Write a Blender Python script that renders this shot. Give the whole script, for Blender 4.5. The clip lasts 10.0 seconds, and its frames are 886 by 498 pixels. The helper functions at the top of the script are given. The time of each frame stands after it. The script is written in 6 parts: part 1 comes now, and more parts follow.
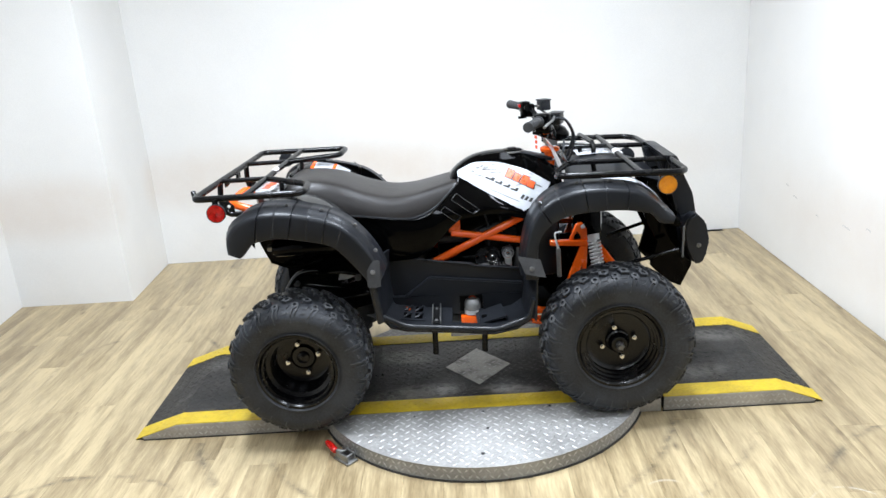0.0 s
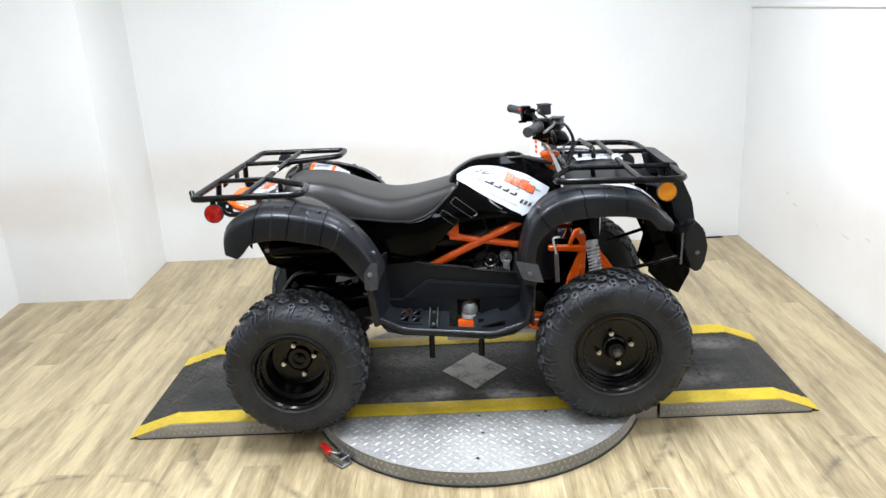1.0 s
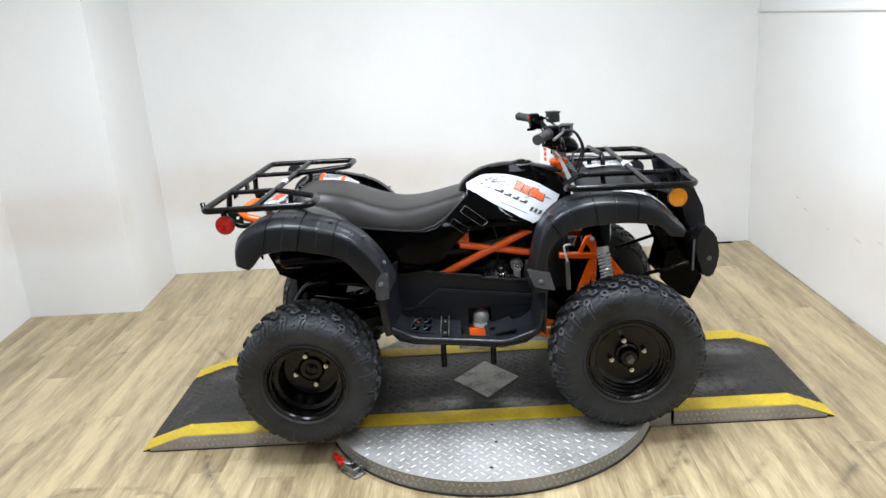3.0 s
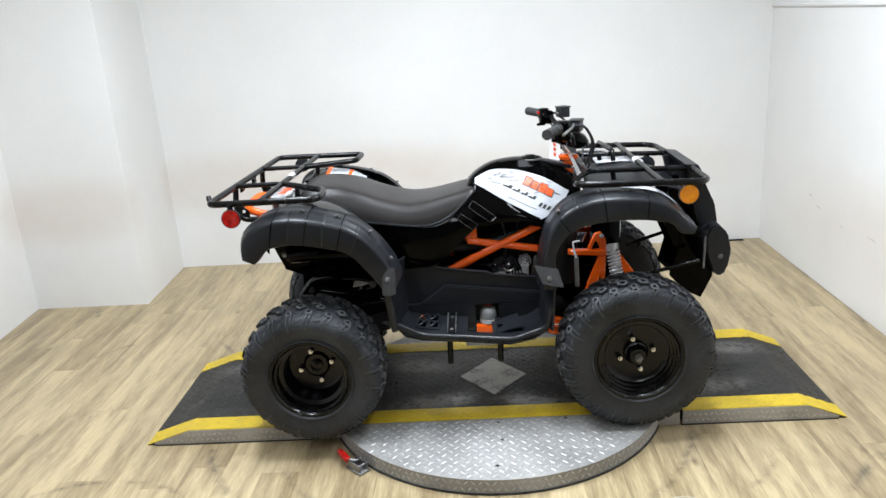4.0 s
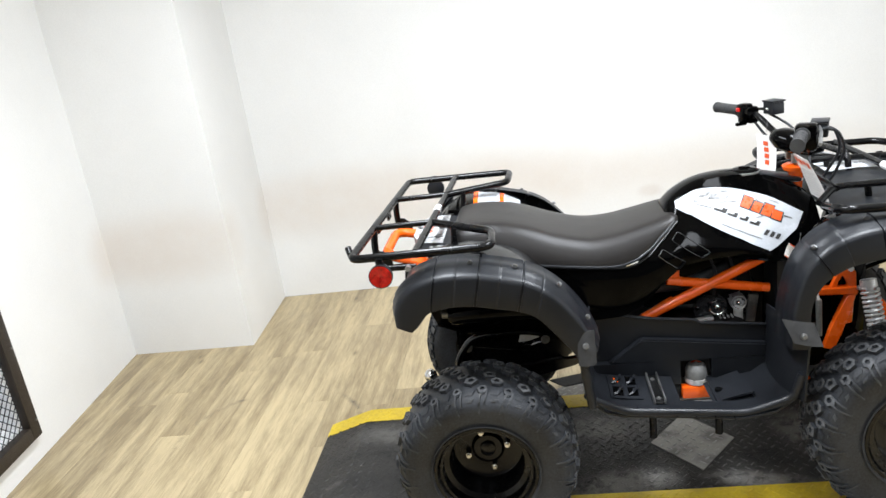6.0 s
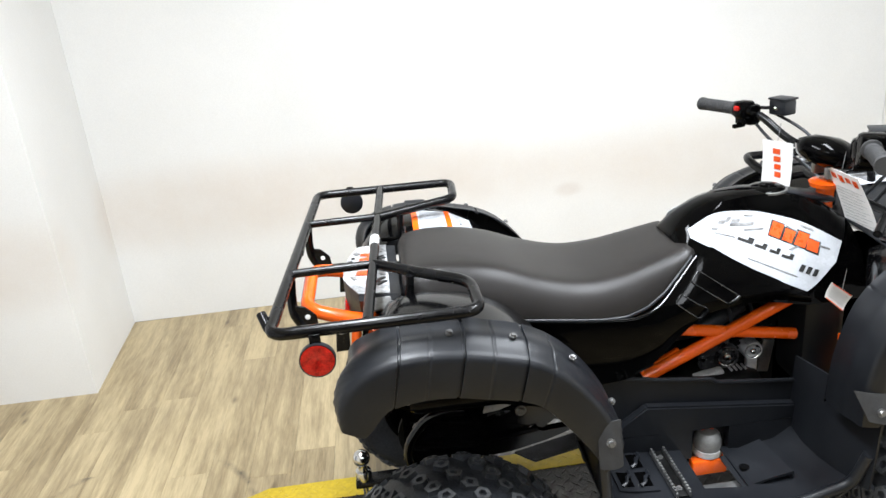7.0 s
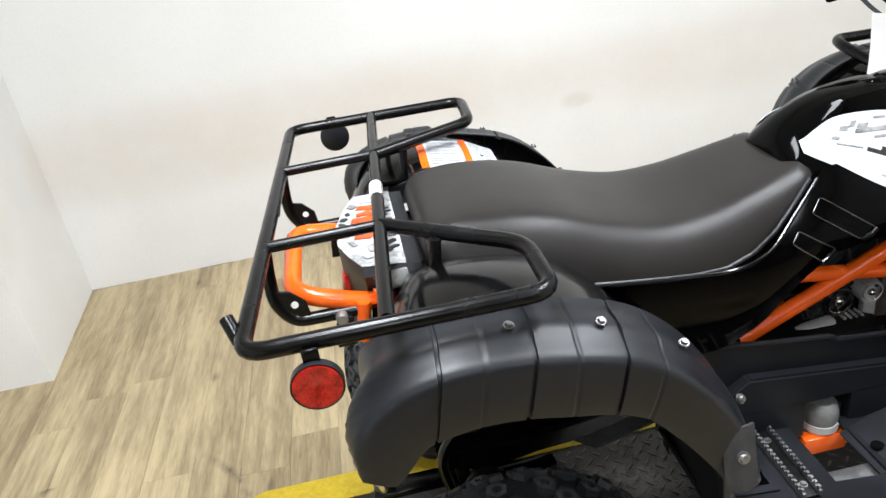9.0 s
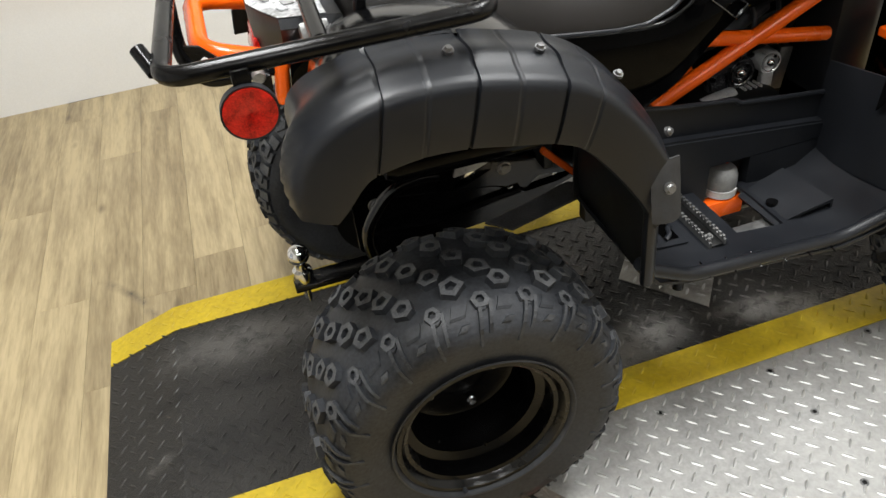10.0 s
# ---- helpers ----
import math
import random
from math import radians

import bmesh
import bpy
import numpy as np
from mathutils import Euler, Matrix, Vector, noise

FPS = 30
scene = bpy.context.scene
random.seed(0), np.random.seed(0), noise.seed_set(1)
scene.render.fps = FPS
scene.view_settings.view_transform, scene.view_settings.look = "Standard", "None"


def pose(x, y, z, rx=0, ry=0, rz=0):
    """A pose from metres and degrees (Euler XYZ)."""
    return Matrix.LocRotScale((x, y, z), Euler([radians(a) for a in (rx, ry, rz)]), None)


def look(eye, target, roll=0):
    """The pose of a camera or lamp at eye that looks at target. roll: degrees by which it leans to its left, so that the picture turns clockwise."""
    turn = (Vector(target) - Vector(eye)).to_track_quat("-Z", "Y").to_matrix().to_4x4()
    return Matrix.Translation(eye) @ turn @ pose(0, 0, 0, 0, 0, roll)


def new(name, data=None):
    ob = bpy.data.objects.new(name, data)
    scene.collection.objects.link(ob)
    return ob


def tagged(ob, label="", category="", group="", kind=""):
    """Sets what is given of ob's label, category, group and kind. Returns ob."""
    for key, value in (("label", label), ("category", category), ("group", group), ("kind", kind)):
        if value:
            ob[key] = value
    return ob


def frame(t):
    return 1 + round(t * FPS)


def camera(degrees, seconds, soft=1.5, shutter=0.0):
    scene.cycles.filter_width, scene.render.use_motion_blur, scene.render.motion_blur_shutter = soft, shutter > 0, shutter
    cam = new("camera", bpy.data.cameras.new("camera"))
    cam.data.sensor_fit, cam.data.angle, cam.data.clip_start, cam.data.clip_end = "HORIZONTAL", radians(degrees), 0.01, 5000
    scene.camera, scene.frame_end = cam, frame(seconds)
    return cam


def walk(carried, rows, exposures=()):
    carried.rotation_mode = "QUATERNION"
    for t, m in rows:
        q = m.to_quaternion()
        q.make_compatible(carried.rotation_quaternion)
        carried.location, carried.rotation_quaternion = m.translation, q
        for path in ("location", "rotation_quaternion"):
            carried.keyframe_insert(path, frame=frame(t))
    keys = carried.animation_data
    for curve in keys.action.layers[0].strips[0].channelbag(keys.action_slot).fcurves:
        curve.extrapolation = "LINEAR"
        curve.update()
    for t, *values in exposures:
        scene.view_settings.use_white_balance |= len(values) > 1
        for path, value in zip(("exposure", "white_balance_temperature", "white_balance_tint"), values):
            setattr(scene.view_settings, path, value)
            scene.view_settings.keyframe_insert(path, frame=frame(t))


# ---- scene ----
cam = camera(61.0, 10.0)
PATH = [
    (0, (-0.04, -3.304, 1.65), (-0.093, -1.401, 1.034), -4.1),
    (0.5, (-0.044, -3.306, 1.652), (-0.094, -1.403, 1.038), -4.2),
    (1, (-0.033, -3.295, 1.655), (-0.085, -1.391, 1.043), -3.2),
    (1.5, (-0.042, -3.294, 1.654), (-0.121, -1.386, 1.059), -3.4),
    (2, (-0.044, -3.293, 1.656), (-0.116, -1.383, 1.066), -3.8),
    (2.5, (-0.048, -3.296, 1.656), (-0.114, -1.385, 1.07), -4.1),
    (4, (-0.042, -3.264, 1.649), (-0.136, -1.359, 1.049), -3.8),
    (4.2, (-0.043, -3.254, 1.654), (-0.158, -1.352, 1.047), -3.8),
    (4.5, (-0.033, -3.241, 1.654), (-0.233, -1.358, 1.01), -2.5),
    (4.8, (-0.075, -3.204, 1.663), (-0.42, -1.347, 1.004), -3.7),
    (5, (-0.155, -3.167, 1.668), (-0.533, -1.309, 1.034), -5.5),
    (5.2, (-0.233, -3.104, 1.689), (-0.538, -1.217, 1.1), -9.2),
    (6.3, (-0.562, -2.4, 1.697), (-0.788, -0.519, 1.056), -7.2),
    (6.5, (-0.635, -2.256, 1.678), (-0.763, -0.374, 1.013), -7.4),
    (6.7, (-0.712, -2.112, 1.674), (-0.705, -0.242, 0.963), -5.6),
    (7, (-0.77, -1.92, 1.672), (-0.639, -0.06, 0.949), -5.4),
    (7.2, (-0.771, -1.777, 1.664), (-0.653, 0.091, 0.958), -6.2),
    (7.5, (-0.745, -1.58, 1.661), (-0.747, 0.291, 0.955), -6.4),
    (7.7, (-0.722, -1.486, 1.658), (-0.721, 0.384, 0.947), -6.0),
    (8, (-0.703, -1.417, 1.653), (-0.663, 0.439, 0.91), -5.9),
    (8.2, (-0.708, -1.408, 1.635), (-0.675, 0.447, 0.887), -5.8),
    (8.5, (-0.73, -1.407, 1.612), (-0.667, 0.433, 0.83), -5.8),
    (8.7, (-0.761, -1.415, 1.588), (-0.678, 0.393, 0.737), -6.8),
    (9, (-0.822, -1.43, 1.545), (-0.667, 0.339, 0.625), -9.4),
    (9.2, (-0.869, -1.438, 1.512), (-0.663, 0.302, 0.549), -9.9),
    (9.5, (-0.901, -1.456, 1.45), (-0.623, 0.215, 0.386), -8.9),
    (9.7, (-0.924, -1.472, 1.424), (-0.594, 0.137, 0.284), -8.2),
    (10, (-0.934, -1.473, 1.385), (-0.555, 0.044, 0.138), -6.8),
]
walk(cam, [(t, look(eye, target, roll)) for t, eye, target, roll in PATH],
     exposures=[(0, 0.0, 6120, 10), (1, 0.0, 6180, 10), (1.5, -0.1, 6200, 10), (2.5, -0.20, 6250, 10), (4, -0.22, 6250, 10), (4.5, -0.16, 6250, 10), (5, -0.10, 6300, 10), (6.5, 0.0, 6450, 10),
                (8, -0.05, 6450, 10), (9, -0.12, 6500, 10), (9.5, -0.14, 6700, 10), (10, -0.32, 6950, 10)])
LAMP_WATTS = 66.0

# ---- light ----
world = bpy.data.worlds.new("world")
scene.world = world
world.use_nodes = True
world.node_tree.nodes["Background"].inputs[0].default_value = (0.9, 0.95, 1.0, 1)
world.node_tree.nodes["Background"].inputs[1].default_value = 0.35

# ---- materials ----
def node(nt, kind, **sets):
    n = nt.nodes.new(kind)
    for k, v in sets.items():
        n.inputs[k.replace("_", " ")].default_value = v
    return n


def paint(name, dark, light, rough=0.5, metal=0.0, scale=6.0, fine=120.0, bump=0.05, stretch=(1, 1, 1), coat=0.0,
          rough_var=0.12, random_tint=0.0, detail=6.0, dist=0.002, spec=0.5, fine_mix=0.35):
    """A surface with two scales of variation: broad tone and fine grain."""
    m = bpy.data.materials.new(name)
    m.use_nodes = True
    nt = m.node_tree
    b = nt.nodes["Principled BSDF"]
    tc = nt.nodes.new("ShaderNodeTexCoord")
    mp = nt.nodes.new("ShaderNodeMapping")
    mp.inputs["Scale"].default_value = stretch
    nt.links.new(tc.outputs["Object"], mp.inputs["Vector"])
    n1 = node(nt, "ShaderNodeTexNoise", Scale=scale, Detail=detail, Roughness=0.6)
    n2 = node(nt, "ShaderNodeTexNoise", Scale=fine, Detail=3.0, Roughness=0.6)
    nt.links.new(mp.outputs[0], n1.inputs["Vector"])
    nt.links.new(mp.outputs[0], n2.inputs["Vector"])
    ramp = nt.nodes.new("ShaderNodeValToRGB")
    ramp.color_ramp.elements[0].position, ramp.color_ramp.elements[1].position = 0.36, 0.64
    ramp.color_ramp.elements[0].color, ramp.color_ramp.elements[1].color = (*dark, 1), (*light, 1)
    mix = nt.nodes.new("ShaderNodeMix")
    mix.inputs[0].default_value = fine_mix
    nt.links.new(n1.outputs[0], mix.inputs[2])
    nt.links.new(n2.outputs[0], mix.inputs[3])
    fac = mix.outputs[0]
    if random_tint:
        oi = nt.nodes.new("ShaderNodeObjectInfo")
        shift = nt.nodes.new("ShaderNodeVectorMath")
        shift.operation = "SCALE"
        shift.inputs[0].default_value = (31.0, 57.0, 13.0)
        nt.links.new(oi.outputs["Random"], shift.inputs["Scale"])
        nt.links.new(shift.outputs[0], mp.inputs["Location"])
        ma = node(nt, "ShaderNodeMath")
        ma.operation = "MULTIPLY_ADD"
        ma.inputs[1].default_value = random_tint
        nt.links.new(oi.outputs["Random"], ma.inputs[0])
        sub = nt.nodes.new("ShaderNodeMath")
        sub.operation = "SUBTRACT"
        sub.inputs[1].default_value = random_tint / 2
        nt.links.new(fac, ma.inputs[2])
        nt.links.new(ma.outputs[0], sub.inputs[0])
        fac = sub.outputs[0]
    nt.links.new(fac, ramp.inputs[0])
    nt.links.new(ramp.outputs[0], b.inputs["Base Color"])
    mr = nt.nodes.new("ShaderNodeMapRange")
    mr.inputs[1].default_value, mr.inputs[2].default_value = 0.3, 0.7
    mr.inputs[3].default_value, mr.inputs[4].default_value = max(0.02, rough - rough_var), min(1, rough + rough_var)
    nt.links.new(n1.outputs[0], mr.inputs[0])
    nt.links.new(mr.outputs[0], b.inputs["Roughness"])
    b.inputs["Metallic"].default_value = metal
    b.inputs["Coat Weight"].default_value = coat
    b.inputs["Specular IOR Level"].default_value = spec
    if bump:
        bp = nt.nodes.new("ShaderNodeBump")
        bp.inputs["Strength"].default_value, bp.inputs["Distance"].default_value = bump, dist
        nt.links.new(n2.outputs[0], bp.inputs["Height"])
        nt.links.new(bp.outputs[0], b.inputs["Normal"])
    return m


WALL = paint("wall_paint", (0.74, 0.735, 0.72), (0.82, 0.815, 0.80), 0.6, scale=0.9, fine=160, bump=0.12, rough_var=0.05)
CEIL = paint("ceiling_white", (0.75, 0.75, 0.74), (0.82, 0.82, 0.81), 0.8, scale=2, bump=0.1)
DARKWALL = paint("dark_grey_wall", (0.05, 0.05, 0.05), (0.09, 0.09, 0.09), 0.8, scale=2, bump=0.1)
PLASTIC = paint("matte_black_plastic", (0.0066, 0.0074, 0.0092), (0.0115, 0.0128, 0.0156), 0.36, scale=5, fine=900, bump=0.25, rough_var=0.08, dist=0.0006, spec=0.30)
GLOSS = paint("gloss_black_plastic", (0.0006, 0.0006, 0.0007), (0.0012, 0.0012, 0.0012), 0.06, scale=5, fine=300, bump=0.02, rough_var=0.03, dist=0.0005, spec=0.075)
SEAT = paint("seat_vinyl", (0.0112, 0.0100, 0.0094), (0.0165, 0.0148, 0.0140), 0.37, scale=4, fine=1100, bump=0.3, rough_var=0.05, dist=0.0007, spec=0.27)
RUBBER = paint("tyre_rubber", (0.0080, 0.0088, 0.0102), (0.038, 0.041, 0.047), 0.52, scale=6, fine=160, bump=0.5, rough_var=0.12, dist=0.001, spec=0.32)
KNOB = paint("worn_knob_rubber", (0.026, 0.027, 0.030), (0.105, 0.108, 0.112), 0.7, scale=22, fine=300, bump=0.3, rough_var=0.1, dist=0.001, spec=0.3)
RIMBLACK = paint("wheel_black", (0.0010, 0.0010, 0.0011), (0.0022, 0.0022, 0.0024), 0.24, scale=8, fine=300, bump=0.05, rough_var=0.08, spec=0.30)
TUBE = paint("rack_powder_coat", (0.002, 0.002, 0.002), (0.004, 0.004, 0.0045), 0.24, scale=14, fine=700, bump=0.12, rough_var=0.08, dist=0.0005, spec=0.22)
ORANGE = paint("orange_paint", (0.74, 0.088, 0.004), (0.92, 0.135, 0.009), 0.24, scale=9, fine=300, bump=0.05, rough_var=0.08)
SCREWHEAD = paint("dull_screw_zinc", (0.09, 0.09, 0.09), (0.20, 0.20, 0.20), 0.38, 0.85, scale=60, fine=300, bump=0.1)
RAMPLUG = paint("worn_ramp_lug", (0.004, 0.004, 0.0035), (0.050, 0.046, 0.041), 0.46, 0.0, scale=3.2, fine=160, bump=0.4, rough_var=0.15, spec=0.35)
BARRUBBER = paint("scuffed_tread_rubber", (0.012, 0.0125, 0.0138), (0.066, 0.069, 0.074), 0.48, scale=16, fine=220, bump=0.4, rough_var=0.12, dist=0.001, spec=0.32)
FENDER = paint("satin_black_plastic", (0.0012, 0.0012, 0.0014), (0.0028, 0.0028, 0.003), 0.16, scale=5, fine=400, bump=0.04, rough_var=0.05, dist=0.0005, spec=0.42)
CHROME = paint("chrome", (0.55, 0.55, 0.55), (0.78, 0.78, 0.78), 0.14, 1.0, scale=30, fine=300, bump=0.03, rough_var=0.06)
ALLOY = paint("cast_alloy", (0.16, 0.16, 0.16), (0.34, 0.34, 0.33), 0.42, 0.85, scale=14, fine=240, bump=0.2, rough_var=0.12)
DARKMETAL = paint("dark_engine_metal", (0.002, 0.002, 0.002), (0.009, 0.009, 0.009), 0.4, 0.1, scale=20, fine=260, bump=0.2, spec=0.15)
# paler, warmer copy of the tread steel, reflected floor light in its colour
PLATE = paint("lit_tread_steel", (0.30, 0.29, 0.27), (0.46, 0.445, 0.42), 0.50, 0.5, scale=5, fine=90, bump=0.12, rough_var=0.10)
STEEL = paint("tread_steel", (0.25, 0.247, 0.24), (0.44, 0.435, 0.42), 0.74, 0.6, scale=4, fine=90, bump=0.12, rough_var=0.10)
LUGSTEEL = paint("polished_tread_lug", (0.38, 0.38, 0.375), (0.60, 0.60, 0.59), 0.52, 0.85, scale=9, fine=90, bump=0.08, rough_var=0.08)
BLACKTOP = paint("black_deck_paint", (0.003, 0.0028, 0.0026), (0.036, 0.0335, 0.030), 0.46, scale=3.2, fine=260, bump=0.9, rough_var=0.2, spec=0.40, dist=0.003, fine_mix=0.62)
BLACKLUG = paint("worn_black_deck_lug", (0.006, 0.006, 0.006), (0.13, 0.126, 0.12), 0.38, 0.3, scale=2.6, fine=160, bump=0.4, rough_var=0.15, spec=0.4)
YELLOW = paint("yellow_line_paint", (0.46, 0.32, 0.012), (0.70, 0.51, 0.022), 0.5, scale=7, fine=80, bump=0.3, rough_var=0.1)
RED = paint("red_reflector", (0.12, 0.0012, 0.001), (0.62, 0.013, 0.008), 0.10, scale=60, fine=420, bump=0.12, rough_var=0.04, spec=0.5)
FAINT = paint("faint_print", (0.38, 0.38, 0.38), (0.55, 0.55, 0.55), 0.5, scale=40, fine=200, bump=0.0)
AMBER = paint("amber_reflector", (0.50, 0.15, 0.002), (0.75, 0.27, 0.006), 0.2, scale=26, fine=420, bump=0.6, rough_var=0.05, spec=0.4)
WHITE = paint("white_decal", (0.39, 0.41, 0.44), (0.50, 0.52, 0.555), 0.25, scale=12, fine=200, bump=0.02, rough_var=0.04)
PAPER = paint("paper_tag", (0.72, 0.71, 0.69), (0.82, 0.81, 0.80), 0.7, scale=12, fine=200, bump=0.05)
DECALGREY = paint("grey_decal_ink", (0.10, 0.10, 0.10), (0.30, 0.30, 0.30), 0.3, scale=40, fine=200, bump=0.0)
DECALPALE = paint("pale_decal_ink", (0.42, 0.43, 0.45), (0.56, 0.57, 0.59), 0.3, scale=40, fine=200, bump=0.0)
GRUBBYDECAL = paint("rubbed_white_decal", (0.24, 0.245, 0.25), (0.66, 0.67, 0.68), 0.25, scale=22, fine=90, bump=0.02, rough_var=0.08, fine_mix=0.6)
CASTGREY = paint("bright_cast_metal", (0.42, 0.42, 0.43), (0.68, 0.68, 0.69), 0.36, 0.35, scale=30, fine=240, bump=0.2, rough_var=0.1)
GREYBLACK = paint("grey_black_cast_metal", (0.020, 0.020, 0.022), (0.060, 0.060, 0.063), 0.28, 0.5, scale=30, fine=240, bump=0.2, rough_var=0.1, spec=0.5)
PRINT = paint("small_grey_print", (0.22, 0.22, 0.22), (0.40, 0.40, 0.40), 0.4, scale=60, fine=300, bump=0.0)
PALEEDGE = paint("mottled_pale_plastic_edge", (0.001, 0.001, 0.001), (0.040, 0.040, 0.040), 0.20, scale=55, fine=260, bump=0.05, rough_var=0.1, spec=0.5, fine_mix=0.5)
INK = paint("black_ink", (0.01, 0.01, 0.01), (0.03, 0.03, 0.03), 0.35, scale=30, fine=200, bump=0.0)
DECALRED = paint("orange_red_ink", (0.62, 0.05, 0.008), (0.74, 0.10, 0.012), 0.3, scale=30, fine=200, bump=0.0)
GRIP = paint("grip_rubber", (0.022, 0.022, 0.0225), (0.045, 0.045, 0.0455), 0.65, scale=30, fine=500, bump=0.3, spec=0.25)
WOOD = paint("dark_stained_wood", (0.006, 0.005, 0.004), (0.045, 0.032, 0.023), 0.5, scale=7, fine=60, bump=0.3, stretch=(14, 14, 1.2))
SCUFF = paint("grey_scuff", (0.46, 0.45, 0.435), (0.70, 0.69, 0.67), 0.6, scale=30, fine=200, bump=0.05)
MESHBLACK = paint("black_mesh_steel", (0.015, 0.015, 0.016), (0.04, 0.04, 0.042), 0.45, 0.3, scale=20, bump=0.1)
BACKPANEL = paint("pale_blue_panel", (0.60, 0.66, 0.78), (0.70, 0.75, 0.84), 0.6, scale=3, bump=0.05)
PLANK = paint("oak_vinyl_plank", (0.235, 0.176, 0.094), (0.535, 0.430, 0.252), 0.36, scale=2.3, fine=15, bump=0.08,
              stretch=(8.5, 0.85, 1), random_tint=0.14, rough_var=0.08, detail=8, fine_mix=0.30)


def floor_wear(m, arcs):
    """Tyre scuffs on the floor: arcs of (centre x, centre y, radius, width, tone, start, end of the arc in y)."""
    nt = m.node_tree
    b = nt.nodes["Principled BSDF"]
    colour = b.inputs["Base Color"].links[0].from_socket
    geo = nt.nodes.new("ShaderNodeNewGeometry")
    noise = node(nt, "ShaderNodeTexNoise", Scale=9.0, Detail=5.0, Roughness=0.7)
    nt.links.new(geo.outputs["Position"], noise.inputs["Vector"])

    def sums(kind, a, c):
        n = nt.nodes.new("ShaderNodeMath")
        n.operation = kind
        for k, v in enumerate((a, c)):
            if isinstance(v, (int, float)):
                n.inputs[k].default_value = v
            else:
                nt.links.new(v, n.inputs[k])
        return n.outputs[0]

    def blend(fac, tone):
        nonlocal colour
        mix = nt.nodes.new("ShaderNodeMix")
        mix.data_type = "RGBA"
        nt.links.new(fac, mix.inputs[0])
        nt.links.new(colour, mix.inputs[6])
        mix.inputs[7].default_value = (*tone, 1)
        colour = mix.outputs[2]

    dirt = nt.nodes.new("ShaderNodeTexNoise")
    dirt.inputs["Scale"].default_value = 1.7
    nt.links.new(geo.outputs["Position"], dirt.inputs["Vector"])
    blend(sums("MULTIPLY", sums("MAXIMUM", sums("SUBTRACT", dirt.outputs[0], 0.5), 0.0), 0.9), (0.12, 0.09, 0.06))
    # knots, stretched along the boards
    mp = nt.nodes.new("ShaderNodeMapping")
    mp.inputs["Scale"].default_value = (6.0, 2.6, 1)
    nt.links.new(geo.outputs["Position"], mp.inputs["Vector"])
    cells = node(nt, "ShaderNodeTexVoronoi", Scale=1.0)
    nt.links.new(mp.outputs[0], cells.inputs["Vector"])
    blend(sums("MULTIPLY", sums("MAXIMUM", sums("SUBTRACT", 0.10, cells.outputs["Distance"]), 0.0), 8.0), (0.07, 0.045, 0.025))
    for cx, cy, r, w, tone, y0, y1 in arcs:
        d = nt.nodes.new("ShaderNodeVectorMath")
        d.operation = "DISTANCE"
        nt.links.new(geo.outputs["Position"], d.inputs[0])
        d.inputs[1].default_value = (cx, cy, 0)
        off = sums("ABSOLUTE", sums("SUBTRACT", d.outputs["Value"], r), 0)
        band = sums("MAXIMUM", sums("SUBTRACT", 1.0, sums("DIVIDE", off, w)), 0.0)
        sep = nt.nodes.new("ShaderNodeSeparateXYZ")
        nt.links.new(geo.outputs["Position"], sep.inputs[0])
        inside = sums("MULTIPLY", sums("GREATER_THAN", sep.outputs[1], y0), sums("LESS_THAN", sep.outputs[1], y1))
        patch = sums("MULTIPLY", sums("MAXIMUM", sums("SUBTRACT", noise.outputs[0], 0.42), 0.0), 3.2)
        blend(sums("MULTIPLY", sums("MULTIPLY", band, inside), patch), tone)
    nt.links.new(colour, b.inputs["Base Color"])


GREYMARK, PALEMARK = (0.045, 0.038, 0.03), (0.62, 0.59, 0.53)
floor_wear(PLANK, [(-0.2, -0.3, 1.02, 0.03, GREYMARK, -1.4, -0.6), (0.1, -0.2, 1.10, 0.025, GREYMARK, -1.4, -0.75), (1.9, -1.5, 0.85, 0.03, GREYMARK, -1.3, -0.75),
                   (0.62, -1.12, 0.10, 0.008, PALEMARK, -1.3, -1.0), (1.18, -1.25, 0.14, 0.007, PALEMARK, -1.3, -1.05), (-1.5, -1.3, 0.5, 0.02, GREYMARK, -1.2, -0.8),
                   (-1.75, 0.15, 0.42, 0.02, GREYMARK, 0.1, 0.5)])


